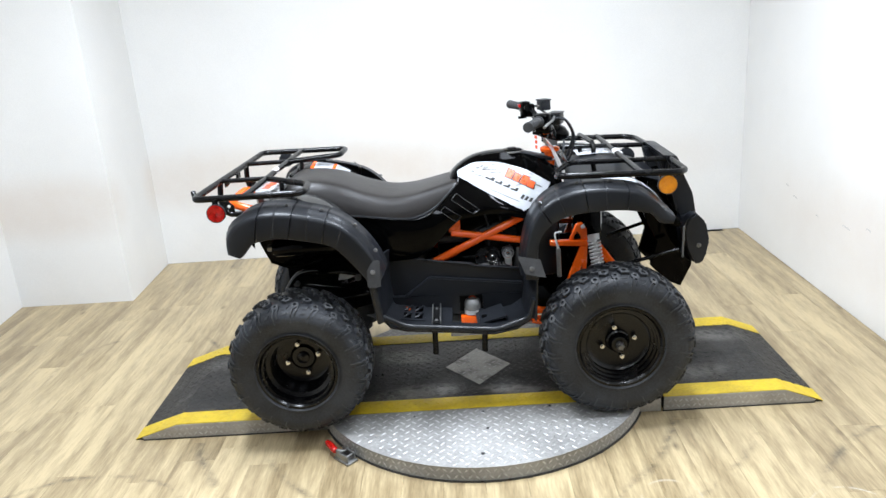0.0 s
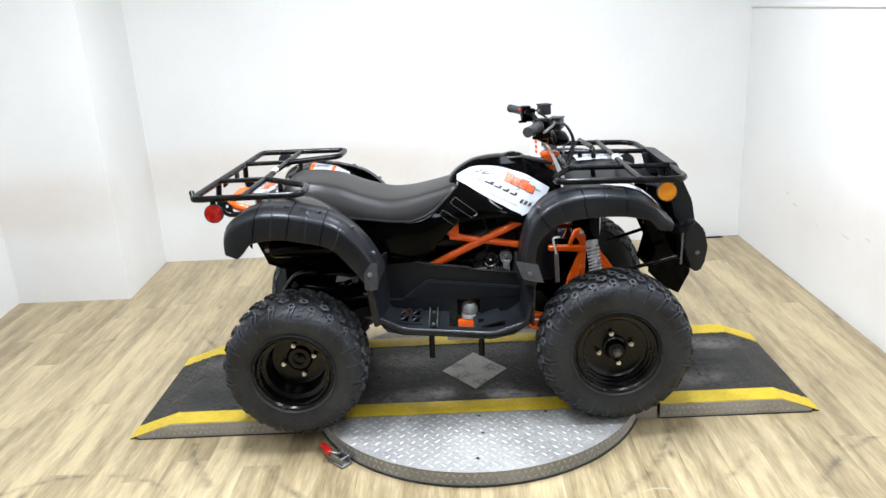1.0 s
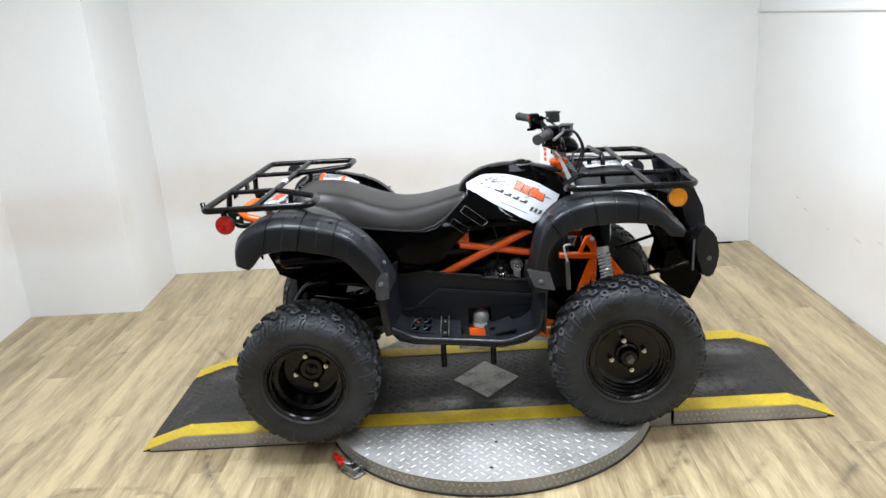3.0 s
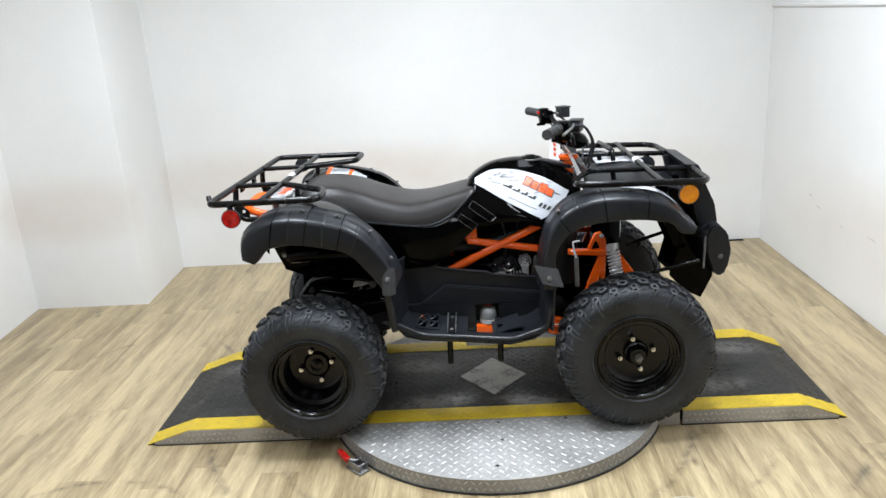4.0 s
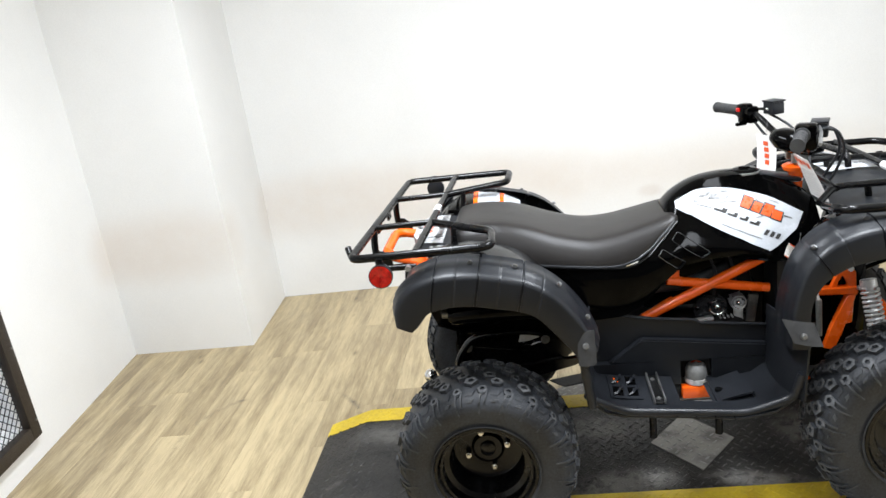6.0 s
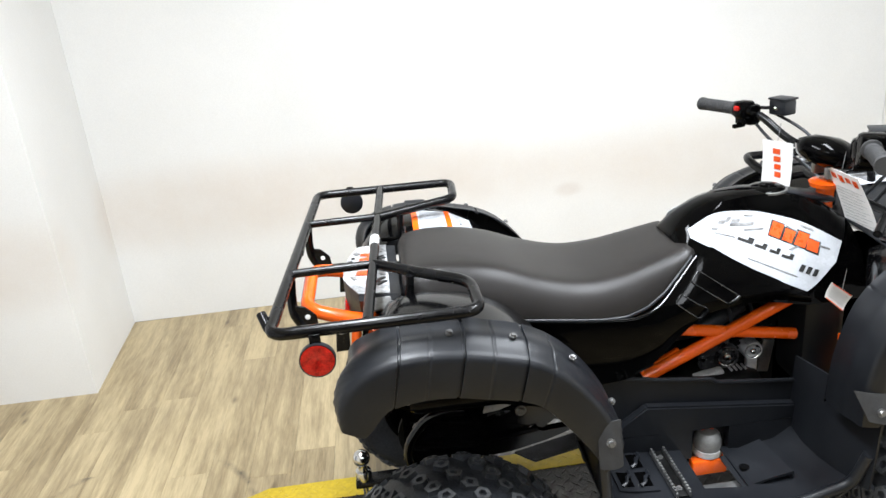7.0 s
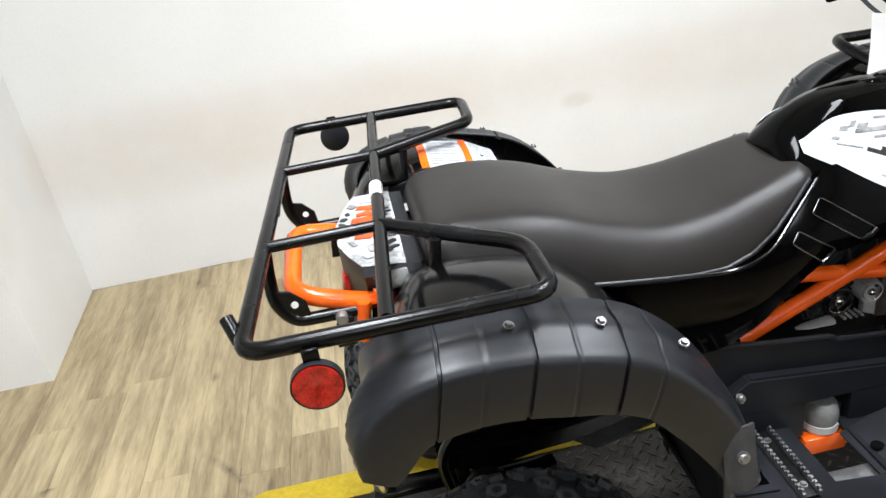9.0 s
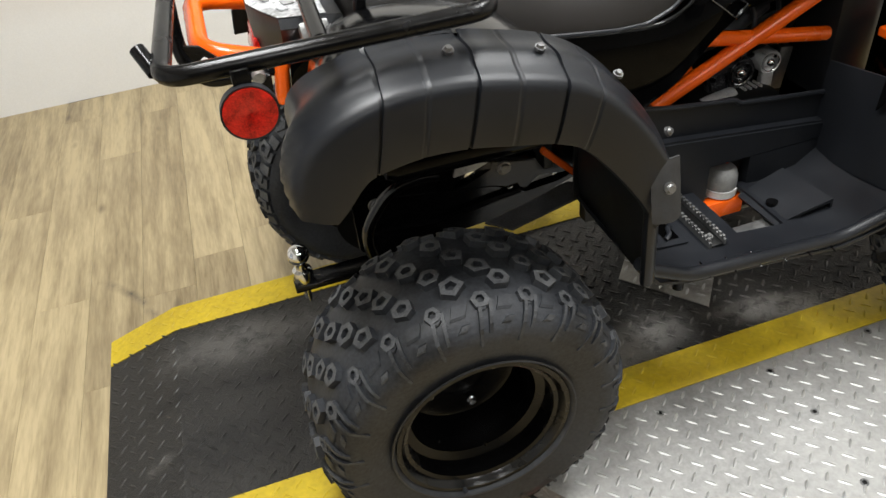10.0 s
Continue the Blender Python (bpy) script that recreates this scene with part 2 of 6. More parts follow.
def stain_and_shade(m, spots, broken=0.34, gain=5.0, grain=26.0):
    """Smears, or shade bands on walls, of (centre, half size, turn in degrees, tone, strength), broken up by grain."""
    nt = m.node_tree
    b = nt.nodes["Principled BSDF"]
    geo = nt.nodes.new("ShaderNodeNewGeometry")
    noise = node(nt, "ShaderNodeTexNoise", Scale=grain, Detail=6.0, Roughness=0.7)
    nt.links.new(geo.outputs["Position"], noise.inputs["Vector"])
    cut = node(nt, "ShaderNodeMapRange")
    cut.inputs[1].default_value, cut.inputs[2].default_value = broken, broken + 1 / gain
    nt.links.new(noise.outputs[0], cut.inputs[0])
    for c, half, turn, tone, strength in spots:
        mp = nt.nodes.new("ShaderNodeMapping")
        mp.vector_type = "TEXTURE"
        mp.inputs["Location"].default_value = c
        mp.inputs["Rotation"].default_value = (0, 0, radians(turn))
        mp.inputs["Scale"].default_value = half
        nt.links.new(geo.outputs["Position"], mp.inputs["Vector"])
        ln = nt.nodes.new("ShaderNodeVectorMath")
        ln.operation = "LENGTH"
        nt.links.new(mp.outputs[0], ln.inputs[0])
        fade = node(nt, "ShaderNodeMapRange")
        fade.interpolation_type = "SMOOTHSTEP"
        fade.inputs[1].default_value, fade.inputs[2].default_value = 1.0, 0.3
        fade.inputs[3].default_value, fade.inputs[4].default_value = 0.0, strength
        nt.links.new(ln.outputs["Value"], fade.inputs[0])
        mul = nt.nodes.new("ShaderNodeMath")
        mul.operation = "MULTIPLY"
        nt.links.new(fade.outputs[0], mul.inputs[0])
        nt.links.new(cut.outputs[0], mul.inputs[1])
        mix = nt.nodes.new("ShaderNodeMix")
        mix.data_type = "RGBA"
        nt.links.new(mul.outputs[0], mix.inputs[0])
        nt.links.new(b.inputs["Base Color"].links[0].from_socket, mix.inputs[6])
        mix.inputs[7].default_value = (*tone, 1)
        nt.links.new(mix.outputs[2], b.inputs["Base Color"])


SKID, DUST, TANSHADE = (0.002, 0.002, 0.002), (0.20, 0.19, 0.175), (0.61, 0.51, 0.42)
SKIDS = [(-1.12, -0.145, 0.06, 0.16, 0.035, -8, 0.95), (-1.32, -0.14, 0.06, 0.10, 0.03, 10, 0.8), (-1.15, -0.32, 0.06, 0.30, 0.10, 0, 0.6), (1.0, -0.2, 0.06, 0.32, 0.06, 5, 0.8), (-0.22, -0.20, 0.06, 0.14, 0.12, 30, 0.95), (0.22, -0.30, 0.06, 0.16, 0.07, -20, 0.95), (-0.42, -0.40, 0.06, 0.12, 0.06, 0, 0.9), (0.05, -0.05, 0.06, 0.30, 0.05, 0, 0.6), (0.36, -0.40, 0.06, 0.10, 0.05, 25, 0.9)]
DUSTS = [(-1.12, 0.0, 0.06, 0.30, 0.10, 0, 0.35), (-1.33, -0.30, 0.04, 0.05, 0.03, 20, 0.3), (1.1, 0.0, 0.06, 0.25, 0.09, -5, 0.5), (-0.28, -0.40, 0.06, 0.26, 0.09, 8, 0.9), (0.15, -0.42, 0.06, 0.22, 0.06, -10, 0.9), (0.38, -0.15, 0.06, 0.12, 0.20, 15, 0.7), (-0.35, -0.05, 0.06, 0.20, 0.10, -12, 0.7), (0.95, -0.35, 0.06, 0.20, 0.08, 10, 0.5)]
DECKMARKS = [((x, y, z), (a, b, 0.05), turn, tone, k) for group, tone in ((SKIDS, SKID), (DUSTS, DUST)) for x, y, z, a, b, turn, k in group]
stain_and_shade(BLACKTOP, DECKMARKS)
stain_and_shade(RAMPLUG, DECKMARKS)
stain_and_shade(BLACKLUG, DECKMARKS)
stain_and_shade(PLATE, [((-0.06, -0.24, 0.06), (0.09, 0.05, 0.05), 30, SKID, 0.55), ((0.07, -0.16, 0.06), (0.07, 0.06, 0.05), -20, SKID, 0.5), ((-0.08, -0.13, 0.06), (0.06, 0.04, 0.05), 0, SKID, 0.5), ((0.02, -0.30, 0.06), (0.06, 0.05, 0.05), 0, SKID, 0.45)])
# shade painted as tan bands low on the walls, plus one brown smudge
stain_and_shade(WALL, [((-1.2, 1.86, 0.60), (2.2, 0.3, 0.30), 0, TANSHADE, 0.68), ((-2.5, 1.14, 0.62), (0.9, 0.3, 0.28), 0, TANSHADE, 0.55), ((0.19, 1.86, 0.46), (0.10, 0.1, 0.05), 0, (0.50, 0.40, 0.33), 0.6),
             ((0.9, 1.86, 0.55), (1.2, 0.3, 0.28), 0, TANSHADE, 0.45), ((1.93, -0.1, 0.40), (0.3, 2.0, 0.45), 0, TANSHADE, 0.45)], 0.08, 1.4, 1.1)
SPRING = paint("silver_spring", (0.48, 0.48, 0.48), (0.70, 0.70, 0.70), 0.34, 0.35, scale=20, bump=0.05)
CLEARGREY = paint("grey_cap_plastic", (0.10, 0.10, 0.098), (0.19, 0.19, 0.185), 0.42, scale=20, bump=0.05)
LAMPGLOW = bpy.data.materials.new("lamp_diffuser")
LAMPGLOW.use_nodes = True
LAMPGLOW.node_tree.nodes["Principled BSDF"].inputs["Emission Color"].default_value = (0.92, 0.96, 1.0, 1)
LAMPGLOW.node_tree.nodes["Principled BSDF"].inputs["Emission Strength"].default_value = 3.0


# ---- mesh helpers ----
def part(name, bm, material, parent=None, label="", smooth=True, angle=40):
    me = bpy.data.meshes.new(name)
    bmesh.ops.recalc_face_normals(bm, faces=bm.faces[:])
    if smooth:
        lim = radians(angle)
        for f in bm.faces:
            f.smooth = True
        for e in bm.edges:
            if len(e.link_faces) == 2 and e.calc_face_angle(0) > lim:
                e.smooth = False
    bm.to_mesh(me)
    bm.free()
    for m in material if isinstance(material, (list, tuple)) else [material]:
        me.materials.append(m)
    ob = new(name, me)
    if parent is not None:
        ob.parent = parent
        if parent.type == "EMPTY":
            ob.location = -Vector(parent.get("origin", (0, 0, 0)))
    if label:
        tagged(ob, label)
    return ob


def anchor(name, base, built_at, label, category, group=""):
    """An Empty at a thing's base; its parts are modelled in coordinates whose origin lies built_at from that base."""
    ob = new(name)
    ob.location = base
    ob["origin"] = built_at
    return tagged(ob, label, category, group)


def box(bm, c, s, turn=None, bevel=0.0):
    m = Matrix.Translation(c)
    if turn:
        m = m @ Euler([radians(a) for a in turn]).to_matrix().to_4x4()
    made = bmesh.ops.create_cube(bm, size=1, matrix=m @ Matrix.Diagonal((*s, 1)))
    if bevel:
        es = list({e for v in made["verts"] for e in v.link_edges})
        bmesh.ops.bevel(bm, geom=es, offset=bevel, segments=2, profile=0.5, affect="EDGES")
    return bm


def rod(bm, a, b, r, seg=14, r2=None):
    a, b = Vector(a), Vector(b)
    q = (b - a).to_track_quat("Z", "Y").to_matrix().to_4x4()
    bmesh.ops.create_cone(bm, cap_ends=True, segments=seg, radius1=r, radius2=r if r2 is None else r2, depth=(b - a).length,
                          matrix=Matrix.Translation((a + b) / 2) @ q)
    return bm


def rounded(pts, rad, n=5, closed=False):
    """A polyline with its corners rounded off."""
    pts = [Vector(p) for p in pts]
    out, k = [], len(pts)
    for i, p in enumerate(pts):
        if not closed and i in (0, k - 1):
            out.append(p)
            continue
        a, b = pts[i - 1], pts[(i + 1) % k]
        d = min(rad, (a - p).length * 0.45, (b - p).length * 0.45)
        s, e = p + (a - p).normalized() * d, p + (b - p).normalized() * d
        for j in range(n + 1):
            u = j / n
            out.append(s * (1 - u) ** 2 + p * 2 * u * (1 - u) + e * u * u)
    return out


def tube(bm, pts, r, seg=10, closed=False, rad=0.03, flat=1.0):
    pts = rounded(pts, rad, 5, closed)
    k = len(pts)
    rings, normal = [], None
    for i, p in enumerate(pts):
        if closed:
            d = pts[(i + 1) % k] - pts[i - 1]
        else:
            d = pts[min(i + 1, k - 1)] - pts[max(i - 1, 0)]
        d.normalize()
        if normal is None:
            normal = d.orthogonal().normalized()
            if abs(d.z) < 0.9:
                normal = Vector((0, 0, 1)) - d * d.z
                normal.normalize()
        normal = (normal - d * normal.dot(d)).normalized()
        side = d.cross(normal)
        rings.append([bm.verts.new(p + r * (math.cos(w) * normal * flat + math.sin(w) * side)) for w in np.linspace(0, 2 * math.pi, seg, endpoint=False)])
    for i in range(k if closed else k - 1):
        a, b = rings[i], rings[(i + 1) % k]
        for j in range(seg):
            bm.faces.new((a[j], a[(j + 1) % seg], b[(j + 1) % seg], b[j]))
    if not closed:
        bm.faces.new(rings[0])
        bm.faces.new(rings[-1])
    return bm


def loft(bm, rings, closed=True, caps=True, loop=False):
    vs = [[bm.verts.new(p) for p in ring] for ring in rings]
    n, k = len(vs[0]), len(vs)
    for i in range(k if loop else k - 1):
        a, b = vs[i], vs[(i + 1) % k]
        for j in range(n if closed else n - 1):
            bm.faces.new((a[j], a[(j + 1) % n], b[(j + 1) % n], b[j]))
    if caps and closed and not loop:
        bm.faces.new(vs[0])
        bm.faces.new(vs[-1])
    return bm


def lathe(bm, profile, c, seg=48, axis="y"):
    """profile: (offset along the axis, radius) pairs, turned round the axis through c."""
    rings = []
    for w in np.linspace(0, 2 * math.pi, seg, endpoint=False):
        cw, sw = math.cos(w), math.sin(w)
        if axis == "y":
            rings.append([Vector((c[0] + r * cw, c[1] + o, c[2] + r * sw)) for o, r in profile])
        elif axis == "z":
            rings.append([Vector((c[0] + r * cw, c[1] + r * sw, c[2] + o)) for o, r in profile])
        else:
            rings.append([Vector((c[0] + o, c[1] + r * cw, c[2] + r * sw)) for o, r in profile])
    loft(bm, rings, closed=False, caps=False, loop=True)
    bmesh.ops.remove_doubles(bm, verts=bm.verts[:], dist=1e-5)
    return bm


def slab(bm, outline, a, b, axis="y"):
    """A flat plate of that outline, from a to b along the axis. Outline in the two other axes, in order."""
    def at(p, d):
        return {"y": (p[0], d, p[1]), "z": (p[0], p[1], d), "x": (d, p[0], p[1])}[axis]
    lo, hi = [bm.verts.new(at(p, a)) for p in outline], [bm.verts.new(at(p, b)) for p in outline]
    bm.faces.new(lo)
    bm.faces.new(hi)
    for i in range(len(lo)):
        j = (i + 1) % len(lo)
        bm.faces.new((lo[i], lo[j], hi[j], hi[i]))
    return bm


def sheet(bm, grid, thick):
    """A curved sheet through a grid of points, of that thickness."""
    vs = [[bm.verts.new(p) for p in row] for row in grid]
    fs = [bm.faces.new((vs[i][j], vs[i][j + 1], vs[i + 1][j + 1], vs[i + 1][j])) for i in range(len(vs) - 1) for j in range(len(vs[0]) - 1)]
    bmesh.ops.recalc_face_normals(bm, faces=fs)
    bmesh.ops.solidify(bm, geom=fs, thickness=thick)
    return bm


def along(pts, n):
    """n points spread evenly over a polyline."""
    p = np.array(pts, float)
    d = np.r_[0, np.cumsum(np.linalg.norm(np.diff(p, axis=0), axis=1))]
    u = np.linspace(0, d[-1], n)
    return np.stack([np.interp(u, d, p[:, i]) for i in range(p.shape[1])], 1)


def smooth_line(pts, n):
    """n points over a Catmull-Rom curve through pts."""
    p = [np.array(q, float) for q in pts]
    p = [2 * p[0] - p[1], *p, 2 * p[-1] - p[-2]]
    out = []
    for i in range(1, len(p) - 2):
        a, b, c, d = p[i - 1:i + 3]
        for u in np.linspace(0, 1, 12, endpoint=False):
            out.append(0.5 * (2 * b + (c - a) * u + (2 * a - 5 * b + 4 * c - d) * u ** 2 + (3 * b - a - 3 * c + d) * u ** 3))
    out.append(p[-2])
    return along(out, n)


def B():
    return bmesh.new()


# ---- the room ----
WEST_A, WEST_B = (-2.875, 1.175), (-2.745, -0.62)      # the west wall runs a little out of square
FAR, EAST, SOUTH, HIGH = 1.852, 1.925, -5.4, 2.75


def west_x(y):
    return WEST_A[0] + (WEST_A[1] - y) * (WEST_B[0] - WEST_A[0]) / (WEST_A[1] - WEST_B[1])


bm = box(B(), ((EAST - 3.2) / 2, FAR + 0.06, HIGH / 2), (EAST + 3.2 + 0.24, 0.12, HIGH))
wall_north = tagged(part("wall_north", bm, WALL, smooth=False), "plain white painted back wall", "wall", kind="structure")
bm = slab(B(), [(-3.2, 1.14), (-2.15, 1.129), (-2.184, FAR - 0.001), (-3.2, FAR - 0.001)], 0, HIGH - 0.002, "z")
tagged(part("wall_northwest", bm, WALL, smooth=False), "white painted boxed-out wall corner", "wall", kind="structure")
# the west wall, with an opening behind the mesh panel
OPEN_N, OPEN_S, OPEN_LO, OPEN_HI = 0.02, -1.12, 0.20, 1.53
for lo, hi, za, zb in ((SOUTH, OPEN_S, 0, HIGH), (OPEN_N, 1.139, 0, HIGH), (OPEN_S, OPEN_N, 0, OPEN_LO), (OPEN_S, OPEN_N, OPEN_HI, HIGH)):
    bm = slab(B(), [(west_x(lo), lo), (west_x(hi), hi), (west_x(hi) - 0.12, hi), (west_x(lo) - 0.12, lo)], za, zb - 0.002, "z")
    tagged(part("wall_west", bm, WALL, smooth=False), "white painted side wall round a screened opening", "wall", kind="structure")
bm = slab(B(), [(west_x(OPEN_S - 0.1) - 0.124, OPEN_S - 0.1), (west_x(OPEN_N + 0.1) - 0.124, OPEN_N + 0.1), (west_x(OPEN_N + 0.1) - 0.15, OPEN_N + 0.1), (west_x(OPEN_S - 0.1) - 0.15, OPEN_S - 0.1)], 0.1, 1.63, "z")
tagged(part("opening_backing", bm, BACKPANEL, smooth=False), "pale blue-white board behind the mesh screen", "panel", kind="structure")
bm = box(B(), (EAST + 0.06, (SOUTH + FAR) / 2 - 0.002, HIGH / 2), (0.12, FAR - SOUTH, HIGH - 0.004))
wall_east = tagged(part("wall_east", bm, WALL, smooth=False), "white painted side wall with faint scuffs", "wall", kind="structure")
# unseen wall, kept dark so that near sides reflect less light
bm = box(B(), (-0.5, SOUTH - 0.06, HIGH / 2), (5.4, 0.12, HIGH - 0.004))
tagged(part("unseen_south_wall", bm, DARKWALL, smooth=False), "unseen dark grey wall added to close the room and darken reflections", "wall", kind="structure")
bm = box(B(), (-0.6, (SOUTH + FAR) / 2, HIGH + 0.05), (5.6, FAR - SOUTH + 0.4, 0.1))
tagged(part("ceiling", bm, CEIL, smooth=False), "plain white ceiling", "ceiling", kind="structure")
bm = box(B(), (EAST - 0.007, (SOUTH + FAR) / 2, 1.556), (0.014, FAR - SOUTH - 0.01, 0.016), bevel=0.003)
tagged(part("trim", bm, WALL), "thin white horizontal trim along the side wall", "trim", kind="structure")
bm = box(B(), (-0.6, (SOUTH + FAR) / 2, -0.06), (5.2, FAR - SOUTH + 0.3, 0.1))
floor = tagged(part("floor", bm, DARKMETAL, smooth=False), "vinyl plank floor in weathered oak tones", "floor", kind="structure")

# scuffs on the walls
scuff_rng = random.Random(9)


def scuff(wall, y, z, length, axis):
    n = 9
    top = [(y + length * (k / n - 0.5), z + 0.10 * length * math.sin(2.2 * k / n) + 0.003 + scuff_rng.random() * 0.005) for k in range(n + 1)]
    low = [(a, b - 0.004 - scuff_rng.random() * 0.007) for a, b in top][::-1]
    bm = slab(B(), top + low, EAST - 0.0006, EAST + 0.002, "x") if axis == "x" else slab(B(), top + low, FAR - 0.0006, FAR + 0.002, "y")
    part("scuff", bm, SCUFF, wall, "grey scuff mark", smooth=False)


for y, z, l in ((1.00, 0.435, 0.06), (0.406, 0.42, 0.08), (1.114, 0.482, 0.035), (0.72, 0.40, 0.03), (0.20, 0.47, 0.04)):
    scuff(wall_east, y, z, l, "x")

# lamps: long troffers in the ceiling
for cx, cy in ((-1.0, -0.55), (0.52, -0.55), (-1.0, -3.0), (0.52, -3.0)):
    lamp = anchor("ceiling_lamp", (cx, cy, HIGH - 0.06), (0, 0, 0), "long white fluorescent ceiling lamp", "lamp", "ceiling lamps")
    bm = box(B(), (0, 0, 0.03), (0.34, 1.3, 0.06), bevel=0.006)
    part("housing", bm, CEIL, lamp)
    bm = box(B(), (0, 0, -0.004), (0.28, 1.22, 0.008))
    part("diffuser", bm, LAMPGLOW, lamp, "glowing diffuser")
    la = bpy.data.lights.new("tube_light", "AREA")
    la.shape, la.size, la.size_y, la.energy, la.color = "RECTANGLE", 0.28, 1.22, LAMP_WATTS * (1.34 if cy > -1 else 0.36), (0.893, 0.942, 1.0)
    lo = new("tube_light", la)
    lo.location = (cx, cy, HIGH - 0.08)

# ---- turntable and ramps ----
TOP, NEAR, FARSIDE, MIDY = 0.065, -0.555, 0.205, -0.175
DISK_C, DISK_R = (0.0, -0.262), 0.712
LINE = 0.098           # width of the yellow lines
HINGE = 0.738


def lugs(where, height=0.0017, pitch=0.033):
    """Raised bars of tread plate, in two crossed directions, wherever where(x, y) gives the plate's height."""
    bm = B()
    c = math.sqrt(0.5)
    n = int(1.25 / (pitch * c)) + 2
    for i in range(-n, n):
        for j in range(-n, n):
            x, y = (i * c - j * c) * pitch, (i * c + j * c) * pitch + MIDY
            z = where(x, y)
            if z is None:
                continue
            u, v = ((c, c), (-c, c)) if (i + j) % 2 else ((c, -c), (c, c))
            L, W = pitch * 0.43, pitch * 0.105
            def q(a, b, h):
                px, py = x + u[0] * a + v[0] * b, y + u[1] * a + v[1] * b
                g = where(px, py)
                return bm.verts.new((px, py, (z if g is None else g) + h))
            p = [q(-L, 0, 0), q(-L * 0.5, -W, 0), q(L * 0.5, -W, 0), q(L, 0, 0), q(L * 0.5, W, 0), q(-L * 0.5, W, 0)]
            t = [q(-L * 0.55, 0, height), q(L * 0.55, 0, height)]
            for f in ((p[0], p[1], t[0]), (p[1], p[2], t[1], t[0]), (p[2], p[3], t[1]), (p[3], p[4], t[1]), (p[4], p[5], t[0], t[1]), (p[5], p[0], t[0])):
                bm.faces.new(f)
    return bm


def in_disk(x, y, m=0.0):
    return (x - DISK_C[0]) ** 2 + (y - DISK_C[1]) ** 2 < (DISK_R - m) ** 2


def in_diamond(x, y, grow=0.0):
    return abs(x + 0.005) / (0.148 + grow) + abs(y + 0.178) / (0.180 + grow) < 1


table = anchor("turntable", (0, 0, 0), (0, 0, 0), "round tread-plate turntable with a black painted deck and yellow edge lines", "turntable")
bm = lathe(B(), [(0.0, 0.02), (0.0, DISK_R - 0.006), (0.003, DISK_R - 0.002), (TOP - 0.008, DISK_R - 0.002), (TOP - 0.003, DISK_R), (TOP - 0.0025, DISK_R - 0.004), (TOP - 0.0025, 0.02)], (*DISK_C, 0), 96, "z")
part("disk", bm, STEEL, table, "bare tread-plate disk", angle=30)
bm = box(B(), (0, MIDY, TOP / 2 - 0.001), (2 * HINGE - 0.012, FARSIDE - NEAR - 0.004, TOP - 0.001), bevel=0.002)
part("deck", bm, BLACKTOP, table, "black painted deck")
for y, s in ((NEAR, -1), (FARSIDE, 1)):
    bm = box(B(), (0, y + s * 0.0005, 0.030), (2 * HINGE - 0.013, 0.004, 0.056), bevel=0.0008)
    part("side_plate", bm, PLATE, table, "bare tread-plate side")
for y in (NEAR + LINE / 2, FARSIDE - LINE / 2):
    bm = box(B(), (0, y, TOP), (2 * HINGE - 0.012, LINE, 0.0022), bevel=0.0006)
    part("line", bm, YELLOW, table, "worn yellow edge line")
bm = slab(B(), [(-0.153, -0.178), (-0.005, -0.358), (0.143, -0.178), (-0.005, 0.002)], TOP - 0.002, TOP + 0.0012, "z")
part("diamond", bm, PLATE, table, "bare metal diamond in the deck", smooth=False)
bm = lugs(lambda x, y: TOP - 0.0025 if in_disk(x, y, 0.014) and (y < NEAR - 0.006 or y > FARSIDE + 0.006) else None)
tagged(part("tread", bm, LUGSTEEL, table), kind="stuff")
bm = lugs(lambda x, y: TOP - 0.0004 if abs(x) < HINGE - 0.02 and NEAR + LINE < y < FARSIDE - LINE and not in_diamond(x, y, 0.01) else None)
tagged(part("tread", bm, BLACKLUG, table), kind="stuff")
bm = lugs(lambda x, y: TOP + 0.001 if abs(x) < HINGE - 0.02 and (NEAR + 0.008 < y < NEAR + LINE - 0.004 or FARSIDE - LINE + 0.004 < y < FARSIDE - 0.008) else None, 0.0018)
tagged(part("tread", bm, YELLOW, table), kind="stuff")
bm = lugs(lambda x, y: TOP + 0.0012 if in_diamond(x, y, -0.012) else None)
tagged(part("tread", bm, LUGSTEEL, table), kind="stuff")
# black ring that paints the contact shade where disk meets floor
bm = lathe(B(), [(0.0, DISK_R - 0.01), (0.0, DISK_R + 0.004), (0.005, DISK_R + 0.003), (0.006, DISK_R - 0.01)], (*DISK_C, 0), 96, "z")
part("floor_shade", bm, INK, table, "black strip painted in for the shade at the floor")
# lugs on the disk's rim
bm = B()
for k in range(170):
    w = 2 * math.pi * k / 170
    for r_, zz in ((0, 0.020), (1, 0.046)):
        a = w + r_ * math.pi / 170
        s = 1 if (k + r_) % 2 else -1
        d = Vector((math.cos(a), math.sin(a), 0))
        e = Vector((-math.sin(a), math.cos(a), 0)) * 0.009 + Vector((0, 0, 0.009 * s))
        g = e.cross(d).normalized() * 0.0035
        o = Vector((*DISK_C, zz)) + d * (DISK_R - 0.0022)
        vs = [bm.verts.new(o + x) for x in (e, g, -e, -g)]
        t = bm.verts.new(o + d * 0.002)
        for i in range(4):
            bm.faces.new((vs[i], vs[(i + 1) % 4], t))
tagged(part("rim_tread", bm, LUGSTEEL, table), kind="stuff")
